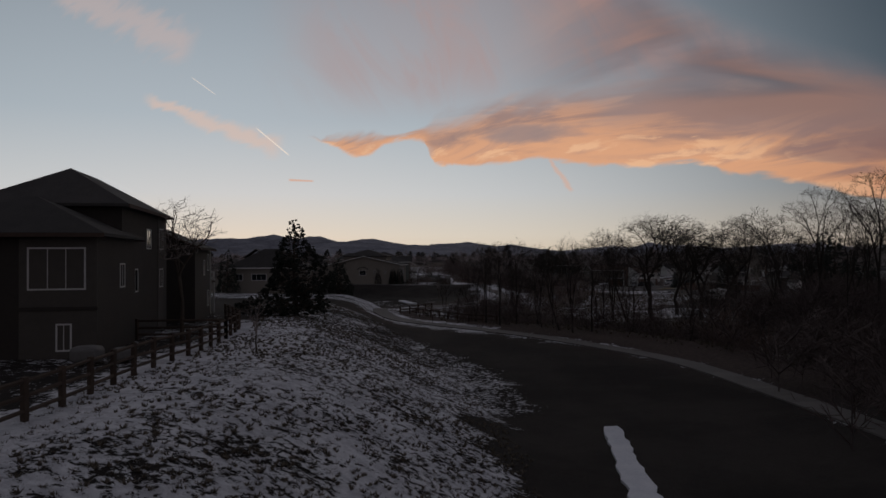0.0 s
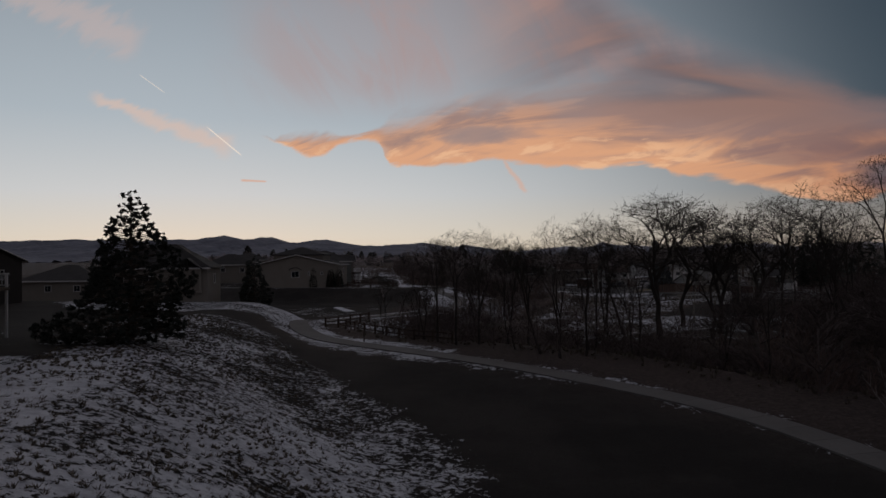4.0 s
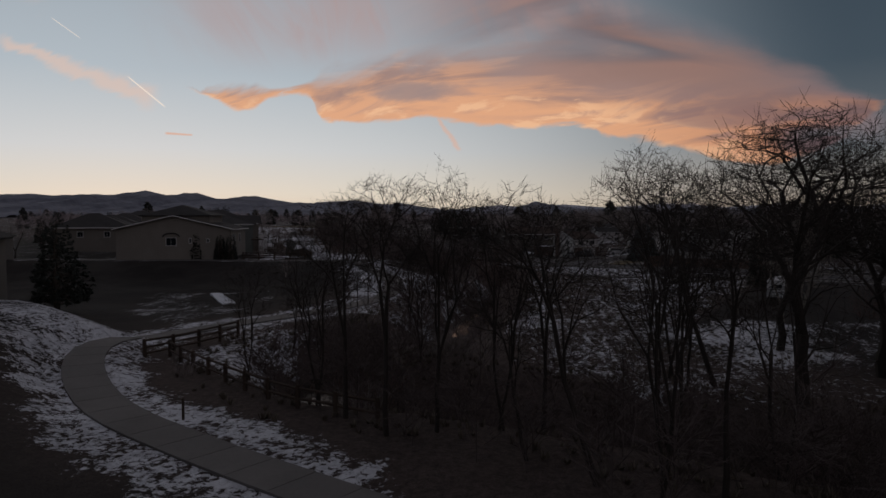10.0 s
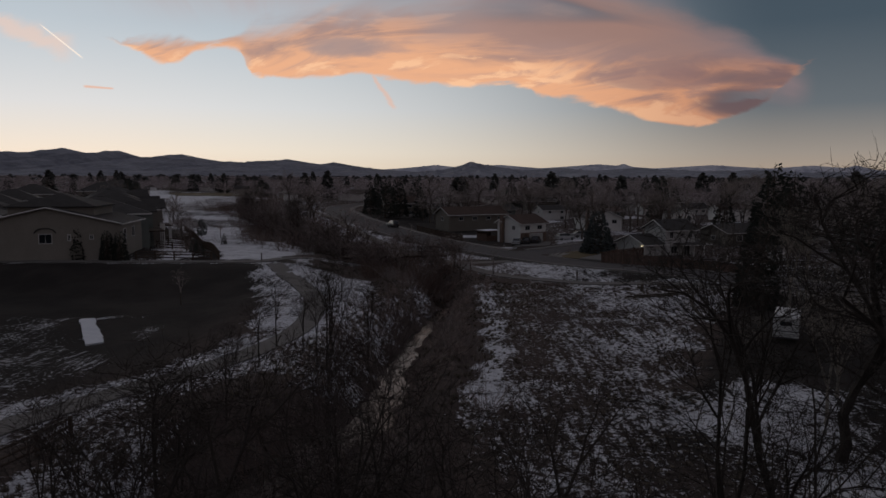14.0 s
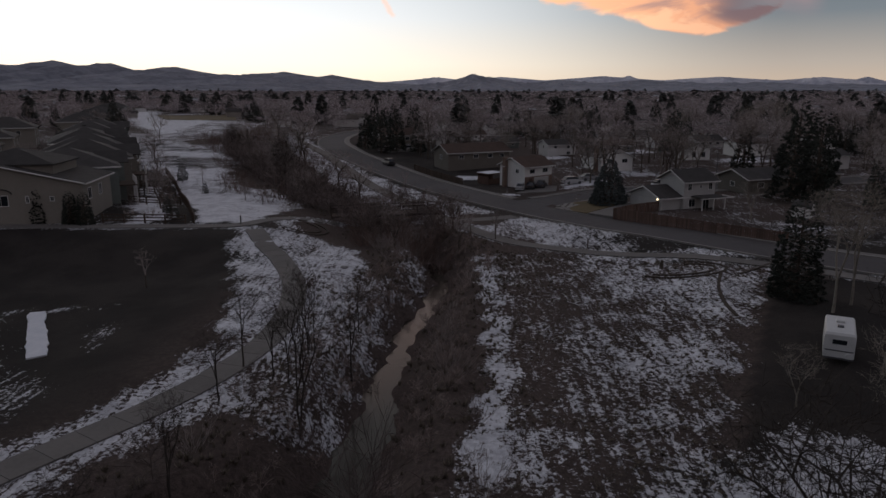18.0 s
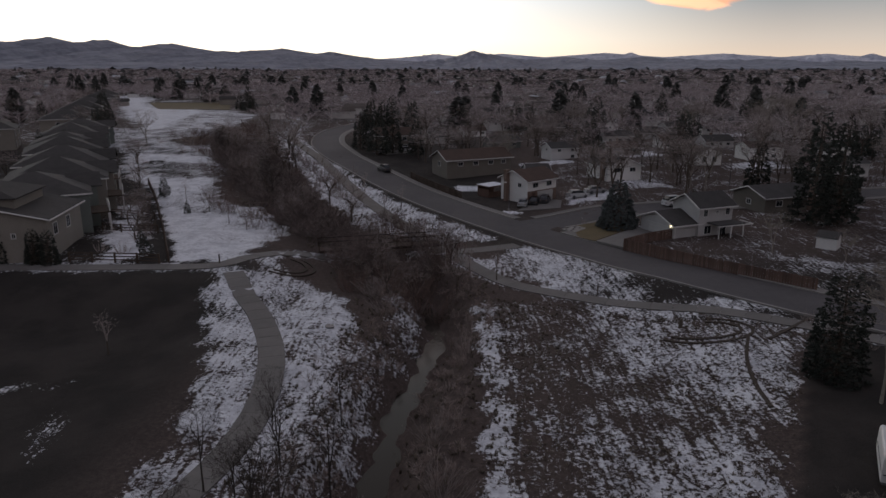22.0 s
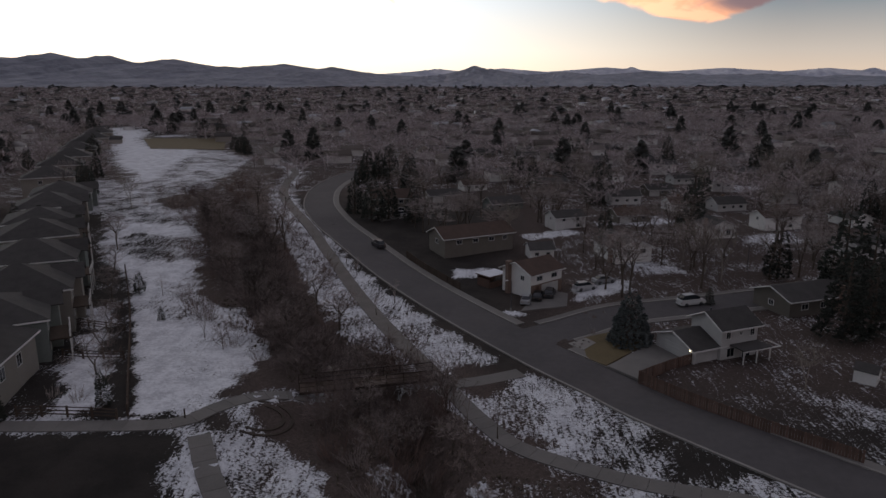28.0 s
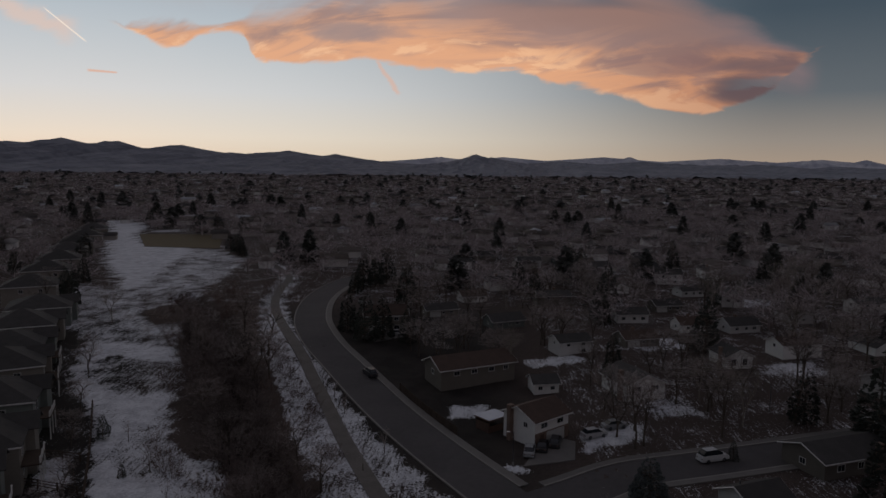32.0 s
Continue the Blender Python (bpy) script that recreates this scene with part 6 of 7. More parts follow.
def trailer(x, y, turn):
    """A travel trailer, its rear towards -y."""
    root = tagged(empty("travel_trailer", at(x, y, 0.02, turn) @ Matrix.Scale(0.82, 4)), "white travel trailer parked on bare ground", "trailer")
    prof = [(-2.9, 0.55, 2.55), (-2.75, 0.5, 2.75), (2.4, 0.5, 2.75), (2.8, 0.7, 2.3), (2.9, 0.9, 1.7)]
    part("body", loft([[(-1.2, py, lo), (1.2, py, lo), (1.2, py, hi - 0.15), (1.08, py, hi), (-1.08, py, hi), (-1.2, py, hi - 0.15)] for py, lo, hi in prof]), WHITE_SHELL, root)
    part("rear_window", boxes((-0.55, -2.93, 1.75, 0.55, -2.86, 2.15), bevel=0.01), GLASS, root, "dark rear window")
    part("stripe", boxes((-1.21, -2.6, 1.15, -1.2, 2.4, 1.3), (1.2, -2.6, 1.15, 1.21, 2.4, 1.3), (-1.1, -2.93, 1.12, 1.1, -2.9, 1.22)), STEEL, root, "grey stripe round the body")
    part("bumper", boxes((-1.15, -3.1, 0.45, 1.15, -2.95, 0.58)), STEEL, root)
    part("spare_wheel", tubes(((0.8, -3.08, 0.75), (0.8, -2.92, 0.75), 0.32), sides=14), WHITE_SHELL, root, "white covered spare wheel")
    part("roof_vent", boxes((-0.25, -1.2, 2.74, 0.25, -0.7, 2.88), bevel=0.03), STEEL, root)
    part("air_conditioner", boxes((-0.35, 0.2, 2.74, 0.35, 1.1, 3.0), bevel=0.05), WHITE_SHELL, root)
    for s in (-1.05, 1.05):
        for py in (-0.4, 0.4):
            t = part("wheel", tubes(((s - 0.1, py, 0.34), (s + 0.1, py, 0.34), 0.34), sides=14), RUBBER, root)
    part("drawbar", tubes(((-0.6, 2.9, 0.5), (0, 4.0, 0.5), 0.05), ((0.6, 2.9, 0.5), (0, 4.0, 0.5), 0.05)), STEEL, root)
    return root


trailer(38.1, 57.7, -27)

# ------------------------------------------------------------------ street furniture and small things
def street_lamp(x, y, turn):
    root = tagged(empty("street_lamp", at(x, y, 0, turn)), "slim grey street lamp at the kerb", "street lamp")
    part("pole", tubes(((0, 0, -0.2), (0, 0, 5.2), 0.08, 0.05)), STEEL, root)
    part("arm", tubes(((0, 0, 5.15), (0.7, 0, 5.3), 0.04, 0.03)), STEEL, root)
    part("lamp_head", boxes((0.55, -0.13, 5.24, 1.1, 0.13, 5.38), bevel=0.03), WHITE_SHELL, root)
    part("base", boxes((-0.16, -0.16, -0.1, 0.16, 0.16, 0.35), bevel=0.03), KERB, root)


street_lamp(15.6, 164.5, 190)
street_lamp(75, 192, 100)
street_lamp(140, 300, 100)

shed = tagged(empty("garden_shed", at(68, 127.5, 0, -40)), "small white gabled garden shed", "shed")
part("wall", gable_body(2.6, 2.4, 1.7, 0.7), SIDING_WHITE, shed)
part("roof", gable_roof(2.6, 2.4, 1.7, 0.7, 0.15, 0.06), ROOF, shed)
part("door", boxes((-1.33, -0.5, 0.1, -1.3, 0.5, 1.7)), TRIM, shed, "white double door")


def flat_piece(name, pts, up, mat, label, category, thick=0.3):
    """A flat paved or planted patch that lies on the ground."""
    c = [(a * K, b * K) for a, b in pts]
    z = [gh(*p) + up + 0.05 for p in c]
    n = len(c)
    V = [(*p, h) for p, h in zip(c, z)] + [(*p, h - thick) for p, h in zip(c, z)]
    F = [tuple(range(n))] + [(i, i + n, (i + 1) % n + n, (i + 1) % n) for i in range(n)]
    return tagged(raw(name, V, F, mat), label, category, kind="structure")


flat_piece("driveway", [(33.2, 128), (29.5, 134.2), (39, 143), (43.5, 134.6)], 0.10, CONCRETE, "pale concrete driveway", "driveway")
flat_piece("driveway", [(17.5, 163.5), (27.5, 166.5), (29, 175), (26.5, 177), (20.8, 172)], 0.10, CONCRETE, "pale concrete driveway with parked cars", "driveway")
flat_piece("driveway", [(-20, 243), (-12, 250), (-16, 257), (-24, 252)], 0.10, CONCRETE, "pale concrete driveway", "driveway")
LAWN = material("dry_lawn", (0.15, 0.115, 0.06), 0.95, (0.10, 0.08, 0.045), 0.5, 0.6, 0.6, 20)
flat_piece("infield", [(-184, 452), (-137, 446), (-160, 522), (-219, 521)], 0.10, LAWN, "tan dirt ball-field infield beyond the snow", "field")
flat_piece("lawn", [(26.5, 138.5), (29.3, 134.6), (38.5, 143.2), (33.5, 150), (28, 148)], 0.06, LAWN, "straw-coloured dry front lawn", "lawn")
flat_piece("rock_bed", [(24.6, 145.2), (26.8, 141.8), (29.6, 145), (28.3, 147.6)], 0.09, KERB, "gravel bed with boulders", "rock bed")
boulder_bm = bmesh.new()
bmesh.ops.create_icosphere(boulder_bm, subdivisions=2, radius=0.3)
for w in boulder_bm.verts:
    w.co *= 0.8 + 0.35 * noise.noise(w.co * 4)
    w.co.z *= 0.7
first = tagged(part("boulder", boulder_bm, ROCK), "rounded grey landscaping boulder", "boulder", "boulders in the rock bed")
first.matrix_world = at(27, 144.5, 0.2)
for a, b, s in ((25.6, 144.6, 0.8), (27.6, 146.2, 1.1), (26.4, 143, 0.9), (28.4, 145.3, 0.7), (26.2, 145.9, 0.9)):
    c = copy_thing(first, at(a, b, 0.2, a * 40))
    c.scale = (s, s, s)

cover_bm = bmesh.new()
bmesh.ops.create_icosphere(cover_bm, subdivisions=3, radius=1.0)
for w in cover_bm.verts:
    w.co = Vector([math.copysign(abs(c) ** 0.55, c) for c in w.co]) * (1 + 0.06 * noise.noise(w.co * 3))
    w.co.x, w.co.y, w.co.z = w.co.x * 0.75, w.co.y * 0.65, max(0.0, w.co.z * 0.45 + 0.5)
tarp = material("grey_tarpaulin", (0.20, 0.195, 0.19), 0.7, (0.13, 0.127, 0.125), 2.0, 0.6, 0.4, 8)
cover = tagged(part("patio_furniture", cover_bm, tarp), "patio furniture under a grey cover beside the house", "furniture")
cover.matrix_world = at(-12.6, -79.6, 0.0, 20)
second_cover = copy_thing(cover, at(-11.3, -77.9, 0.0, 40))
second_cover.scale = (0.8, 0.8, 0.8)

stump = tagged(empty("inlet_post", at(31.4, 90)), "dark dead stump in the snowy field", "stump")
part("stump", tubes(((0, 0, -0.1), (0.05, 0.02, 0.9), 0.22, 0.14), sides=9), BARK, stump)
for x, y in ((-32, 110.5), (3.5, 119), (24, 104)):
    p = tagged(empty("marker_post", at(x, y)), "short dark wooden marker post", "post")
    part("post", boxes((-0.07, -0.07, -0.2, 0.07, 0.07, 1.1), bevel=0.015), WOOD, p)
    part("cap", boxes((-0.09, -0.09, 1.1, 0.09, 0.09, 1.16)), STEEL, p)
post = tagged(empty("marker_post", at(-14.3, 2.2)), "slim marker post beside the path", "post")
part("post", boxes((-0.05, -0.05, -0.2, 0.05, 0.05, 1.0), bevel=0.01), WOOD, post)
manhole = tagged(part("manhole_cover", tubes(((0, 0, 0.02), (0, 0, 0.12), 0.45), sides=20), STEEL), "round dark manhole cover in snow", "manhole cover", kind="")
manhole.matrix_world = at(-11.5, 89)

for pts in ([(-45.0, 72.6), (-43.4, 73), (-35.2, 59.5), (-37.0, 58.6)], [(17.6, -59.2), (18.8, -58.9), (21.6, -76), (20.0, -77)]):
    edge = []
    for (ax, ay), (bx, by) in zip(pts, pts[1:] + pts[:1]):
        steps = max(2, int(math.hypot(bx - ax, by - ay) / 0.9))
        for k in range(steps):
            edge.append((ax + (bx - ax) * k / steps + rnd.uniform(-0.16, 0.16), ay + (by - ay) * k / steps + rnd.uniform(-0.16, 0.16)))
    flat_piece("snow_strip", edge, 0.12, SNOW, "strip of snow on a concrete drain apron", "snow")

MUD = material("muddy_track", (0.075, 0.06, 0.048), 0.95, (0.05, 0.04, 0.033), 1.5, 0.6, 0.6, 10)


def track(points, label):
    """A worn wheel track: a thin strip a little above the ground."""
    line = bezier(points, 0.8)
    ob = ribbon("wheel_track", line, -0.16, 0.16, 0.10, 0.3, MUD, flat=False)
    return tagged(ob, label, "wheel track", kind="structure")


for r in (3.2, 4.4):
    track([(-22.5 + r * math.cos(a), 112.5 + r * math.sin(a) * 1.05) for a in np.linspace(-1.9, 1.9, 12)], "muddy circular wheel track in the snow")
    track([(33.5 + (r + 1.0) * math.cos(a) * 1.1, 88.5 + (r - 0.6) * math.sin(a)) for a in np.linspace(-2.6, 1.3, 12)], "muddy circular wheel track in the snow")
track([(38, 86), (35.5, 80), (34, 74), (33.5, 69)], "muddy wheel track across the snowy field")
track([(40, 85), (48, 92)], "muddy wheel track across the snowy field")

# ------------------------------------------------------------------ trees and thickets
pine = conifer("pine", 40, 10.4, 6.2, 1150, NEEDLE, "large dark pine at the edge of the snow bank", 0.04, 0.45, 0.40, 0.07, 20, 0.8)
pine.matrix_world = at(-23.6, -31.2)
spruce = conifer("spruce", 41, 7.8, 6.6, 800, NEEDLE_BLUE, "dense blue spruce in a front yard", 0.02, 0.55, 0.3, 0.10, 10, 0.15)
spruce.matrix_world = at(35.5, 144.5)

arbor = conifer("arborvitae", 42, 9.6, 5.0, 900, NEEDLE, "tall dense dark evergreen with an oval outline", 0.02, 0.32, 0.5, 0.085, 10, 0.15)
arbor.matrix_world = at(42.3, 75)


def reaching(proto, x, y, top, turn=None):
    """A tree whose tip stands at a given height of the plan."""
    g = gh(x * K, y * K)
    return plant(proto, x * K, y * K, rnd.uniform(0, 6.28) if turn is None else turn, (top * K - g) / TALL[proto.name], 0.05)


reaching(BIG[0], 22.4, 9.0, 18.0, 0.4)
reaching(BIG[1], 27.5, 27.5, 18.6, 2.0)
reaching(SLIM[2], 18.5, 13.5, 16.0, 0.0)
reaching(SLIM[0], 16.0, 15.5, 15.4)
for x, y, k, top in ((31.3, 17.8, 0, 16.6), (34.5, 16.2, 1, 17.1), (29, 11, 1, 14.5)):
    reaching(BIG[k], x, y, top)
for x, y, k, top, turn in ((10.8, -8.3, 0, 14.0, None), (13.5, -6.5, 1, 12.5, None), (8.6, -5.2, 2, 12.6, 0.0), (0.6, 1.5, 0, 13.8, None), (-2.0, 0.5, 1, 13.2, None), (-5.0, 3.5, 1, 12.4, None), (4.2, 2.0, 0, 12.4, None),
                           (6.5, 3.5, 1, 11.5, None), (14, 7, 0, 12.6, None), (19, 3, 0, 12.8, None), (-7.5, 6, 0, 11.2, None), (38, 13.6, 1, 17.6, None), (44.5, 6.5, 2, 18.6, 0.2), (41, 3, 0, 15.5, None), (48.5, 8.8, 1, 21.8, None), (51, 2, 0, 19.5, None),
                           (56, 6, 1, 24, None), (60, -6, 0, 24, None), (55, -14, 0, 21, None), (64, 4, 1, 25, None), (50, -28, 1, 20, None), (58, -32, 0, 22, None), (47, -48, 0, 20, None), (56, -58, 1, 22, None), (66, -20, 1, 24, None),
                           (38, 26, 0, 14, None), (45, 22, 1, 15.5, None), (52, 32, 0, 17, None), (60, 26, 1, 19, None), (55, 48, 0, 15, None), (47, 42, 1, 13, None)):
    reaching(SLIM[k], x, y, top, turn)
for x, y, k, s in ((5.5, -2.5, 2, 0.6), (27, -3, 2, 0.8), (30, -14, 1, 0.6), (16, 12, 2, 0.7), (-8, 46, 0, 0.85), (-15.2, 55.5, 1, 0.5), (-10, 58.5, 0, 0.55), (-6.6, 67.5, 1, 0.4), (-10.3, 52, 1, 0.42), (-15, 48, 2, 0.5), (-6, 58, 1, 0.6), (-12, 53, 2, 0.5), (-17, 30, 2, 0.5), (-14, 36, 0, 0.5), (-12, 22, 1, 0.7), (-16, 16, 0, 0.6), (-3, 20, 0, 0.6)):
    grown(SLIM[k], x, y, s)
for x, y, k, s in ((30, 34, 0, 0.8), (43.8, 69.5, 0, 0.95), (34, 40, 1, 0.7), (30, 48, 1, 0.45), (47, 72, 0, 0.9), (57, 124, 1, 0.66), (66, 118, 1, 0.5), (90, 130, 0, 1.2), (120, 255, 0, 1.2)):
    grown(PALE[k], x, y, s)
for x, y, s in ((74, 146, 1.45), (80, 148, 1.3), (75, 234, 1.2), (-23, 243, 1.15), (-18, 247, 1.2), (-30, 255, 1.1), (-10, 243, 1.0), (53, 269, 0.9), (78, 105, 1.0), (85, 118, 1.2), (-120, 432, 1.0), (-15, 300, 1.2), (62, 305, 1.3), (30, 330, 1.2), (110, 385, 1.3), (140, 350, 1.2)):
    grown(FIRS[int(x) % 2 if s > 1 else 0], x, y, s)
for x, y, s in ((86, 170, 1.6), (88.5, 164, 1.45), (57, 166, 0.35), (76, 240, 1.1), (54, 278, 1.2), (58, 369, 1.3), (63, 372, 1.2)):
    grown(FIRS[1 if s > 1.3 else 0], x, y, s)
for x, y, s in ((-37, 316, 0.9), (-35, 326, 1.1), (-31, 334, 1.0), (-38, 338, 0.8), (-27, 342, 1.15), (-33, 347, 0.9)):
    grown(FIRS[0 if s < 1 else 1], x, y, s)
for x, y, s in ((140, 326, 1.0), (145, 330, 1.1), (137, 333, 0.9), (150, 322, 1.0)):
    grown(PALE[0], x, y, s)
for x, y, s in ((-65.4, 110.3, 1.35), (-59.8, 109.6, 1.15), (-57.2, 109.2, 1.15)):
    grown(FIRS[2], x, y, s)
for x, y, s in ((-47.5, 118.5, 0.25), (-64, 168, 0.4), (-75, 152, 0.35), (-44.5, 113, 0.3), (-47.5, 38, 0.75), (-50, 42, 0.85)):
    grown(FIRS[1], x, y, s)
for x, y in ((-2, 133), (3, 129.5), (10, 110), (6, 114), (-18, 152), (-12, 160), (-41, 143), (-36, 138), (-49, 155), (-59, 168), (-36, 83), (-5.5, -71.7), (-20, 188), (-24, 198), (-9, 168)):
    grown(SMALL[1], x, y, rnd.uniform(0.75, 1.1))
grown(TREES[0], -45, 205, 1.1)
grown(PALE[1], -106, 256, 1.1)
grown(TREES[1], -23.7, -54.8, 0.85)
grown(FIRS[0], -53, 153, 0.25)
for x, y, k, s in ((-47, 225, 0, 1.15), (-52, 216, 2, 1.1), (-42, 207, 0, 1.0), (-57, 236, 1, 1.1), (-18, 151, 2, 0.75), (-24, 160, 0, 0.8), (-8, 117, 1, 0.6), (-3, 112, 2, 0.6), (3, 119, 0, 0.55), (-11, 129, 1, 0.65), (-15, 136, 2, 0.7), (4, 108, 2, 0.5), (-6, 104, 0, 0.5)):
    grown(TREES[k], x, y, s)
grown(PALE[1], 34, 40, 0.75)
for x, y, k, s in ((-92, 262, 1, 1.1), (-87, 255, 0, 1.0), (-98, 268, 1, 1.2), (-84, 266, 1, 1.0), (-79, 248, 0, 1.0), (-90, 246, 1, 0.9), (-103, 262, 1, 1.0), (-82, 258, 2, 0.8), (-95, 274, 1, 1.0), (-88, 282, 1, 1.1), (-84, 292, 0, 1.0), (-80, 304, 1, 1.1), (-88, 326, 1, 1.2), (-92, 345, 1, 1.1)):
    grown(BUSHES[k], x, y, s)
for i in range(22):
    s = i / 21
    grown(FIRS[i % 2], -118 - 165 * s - rnd.uniform(4, 12), 262 + 340 * s, rnd.uniform(0.6, 1.05))
for i in range(26):
    s = i / 25
    grown(TREES[i % 3], -122 - 160 * s - rnd.uniform(6, 26), 262 + 340 * s, rnd.uniform(0.6, 0.9))
for x, y, s in ((-128, 440, 0.8), (-120, 425, 0.9), (-112, 410, 0.8), (-150, 532, 1.0), (-170, 540, 1.1), (-190, 552, 1.0), (-215, 560, 1.1), (-235, 575, 1.1)):
    grown(FIRS[1], x, y, s)
for x, y, k, s in ((14.6, 183, 0, 0.6), (16.2, 186.5, 0, 0.55), (12.5, 186, 2, 0.45), (27.5, 179, 0, 0.5), (30.5, 181, 3, 1.3), (44, 149, 3, 1.2), (30, 150, 3, 0.9)):
    grown(BUSHES[k], x, y, s)

for i in range(4, len(CREEK_LINE)):
    x, y = CREEK_LINE[i] / K
    north, southern = y > 126, y < 12
    for _ in range(1):
        if southern and rnd.random() < 0.75:
            continue
        d = rnd.uniform(4.5, 17 if north else 13) * rnd.choice((-1, 1))
        n = normals(CREEK_LINE)[i]
        bx, by = x + n[0] * d, y + n[1] * d
        if 40 < by < 112 and bx > 6:
            continue
        if away(PATH_MAIN, np.array([bx * K]), np.array([by * K]))[0][0] < 3.2 or away(TRAIL_LINE, np.array([bx * K]), np.array([by * K]))[0][0] < 2.5 or away(PATH_CROSS, np.array([bx * K]), np.array([by * K]))[0][0] < 2.5:
            continue
        if away(ROAD_LINE, np.array([bx * K]), np.array([by * K]))[0][0] < 6:
            continue
        grown(rnd.choice(BUSHES[:3] if north or southern else BUSHES[1:2] + BUSHES[3:]), bx, by, rnd.uniform(0.7, 1.15))
WOODS = [(-24, 128), (-12, 134), (-23, 152), (-35, 178), (-46, 205), (-56, 232), (-72, 262), (-84, 262), (-70, 222), (-58, 196), (-46, 172), (-34, 150)]
for x0, y0, x1, y1, k, m in ((20, -5, 46, 3, 4, 2), (32, -60, 56, -14, 16, 2), (-14, 10, 0, 34, 7, 1), (42, 12, 52, 50, 4, 1), (-14, 111, 3, 120, 12, 2), (-14, 127, -1, 136, 10, 2), (-12, 98, 4, 116, 16, 2), (-12, 46, -4, 84, 12, 3), (44, 78, 52, 92, 6, 3), (-90, 236, -60, 258, 12, 3), (-100, 262, -60, 320, 20, 1)):
    for _ in range(k):
        x, y = rnd.uniform(x0, x1), rnd.uniform(y0, y1)
        if away(PATH_MAIN, np.array([x * K]), np.array([y * K]))[0][0] > 3:
            grown(BUSHES[m if m == 3 else rnd.choice((0, 1, 2))], x, y, rnd.uniform(0.7, 1.2))

for x, y, k, s in ((-48.5, 121, 1, 0.8), (-50.5, 126, 1, 0.9), (-52.5, 131, 0, 0.8), (-56, 138, 1, 0.9), (-58, 143, 1, 0.8), (-60.5, 149, 0, 0.8), (-53, 116, 3, 1.3), (-49, 115, 3, 1.5), (-58, 128, 1, 0.7), (-66, 158, 1, 0.9), (-70, 168, 1, 0.8), (-74, 177, 1, 0.9), (-80, 190, 0, 0.8), (-63, 140, 3, 1.4)):
    grown(BUSHES[k], x, y, s)
for x, y, s in ((-51, 124, 0.55), (-55, 134, 0.6), (-59.5, 146, 0.5), (-68, 164, 0.6), (-86, 204, 0.7), (-92, 216, 0.6), (-76, 182, 0.6)):
    grown(TREES[0], x, y, s)
# street and yard trees of the suburb
HOUSES = [(o.matrix_world.translation.x, o.matrix_world.translation.y) for o in scene.objects if o.name.split(".")[0] in ("house", "garage")]
n = 0
while n < 225:
    y = rnd.uniform(110, 340)
    x = rnd.uniform(-20, 0.66 * y + 25)
    p = (np.array([x * K]), np.array([y * K]))
    if y < 150 and x < 72 or y < 162 and x < 82 or y < 200 and x < 30 or y < 260 and x < 5 - (y - 200) * 0.4:
        continue
    if away(ROAD_LINE, *p)[0][0] < 8 or away(SIDE_LINE, *p)[0][0] < 7 or min(math.hypot(x * K - a, y * K - b) for a, b in HOUSES) < 7.5:
        continue
    if any(abs(x * K - a) < 6.5 and -19 < y * K - b < 0 for a, b in HOUSES):
        continue
    grown(rnd.choice(TREES * 7 + PALE + FIRS[:2]), x, y, rnd.uniform(0.7, 1.1))
    n += 1
for _ in range(26):
    while True:
        x, y = rnd.uniform(-85, -8), rnd.uniform(126, 265)
        if within(WOODS, np.array([x]), np.array([y]))[0]:
            break
    grown(rnd.choice(TREES + SLIM[:2]), x, y, rnd.uniform(0.6, 0.9))
n = 0
while n < 45:
    y = rnd.uniform(-60, 480)
    x = -62 - rnd.uniform(0, 60) - max(0, y - 108) * 0.52
    if min(math.hypot(x * K - a, y * K - b) for a, b in HOUSES) < 8.5:
        continue
    grown(rnd.choice(TREES + FIRS[:2]), x, y, rnd.uniform(0.55, 0.95))
    n += 1


# ------------------------------------------------------------------ the suburb running out to the hills
def random_material(name, stops, rough=0.95):
    m = bpy.data.materials.new(name)
    m.use_nodes = True
    N = Nodes(m.node_tree)
    out = N.add("ShaderNodeOutputMaterial")
    b = N.add("ShaderNodeBsdfPrincipled")
    N.link(b.outputs[0], out.inputs[0])
    r = N.add("ShaderNodeNewGeometry").outputs["Random Per Island"]
    N.link(N.ramp(r, stops), b.inputs["Base Color"])
    b.inputs["Roughness"].default_value = rough
    b.inputs["Specular IOR Level"].default_value = 0.2
    return m


def strew(name, V, F, places, mat, label, category):
    """Many small copies of one shape in one mesh. Places: x, y, z, turn, width, height."""
    V, F, P = np.array(V, float), np.array(F, int), np.array(places, float)
    c, s = np.cos(P[:, 3])[:, None], np.sin(P[:, 3])[:, None]
    X = (V[:, 0] * c - V[:, 1] * s) * P[:, 4:5] + P[:, 0:1]
    Y = (V[:, 0] * s + V[:, 1] * c) * P[:, 4:5] + P[:, 1:2]
    Z = V[:, 2] * P[:, 5:6] + P[:, 2:3]
    co = np.stack([X, Y, Z], -1).reshape(-1, 3)
    k = F.shape[1]
    idx = (F[None] + (np.arange(len(P)) * len(V))[:, None, None]).reshape(-1, k)
    me = bpy.data.meshes.new(name)
    me.vertices.add(len(co))
    me.vertices.foreach_set("co", co.ravel())
    me.loops.add(idx.size)
    me.loops.foreach_set("vertex_index", idx.ravel().astype(np.int32))
    me.polygons.add(len(idx))
    me.polygons.foreach_set("loop_start", np.arange(0, idx.size, k, dtype=np.int32))
    me.update(calc_edges=True)
    me.materials.append(mat)
    return tagged(new(name, me), label, category, kind="stuff")


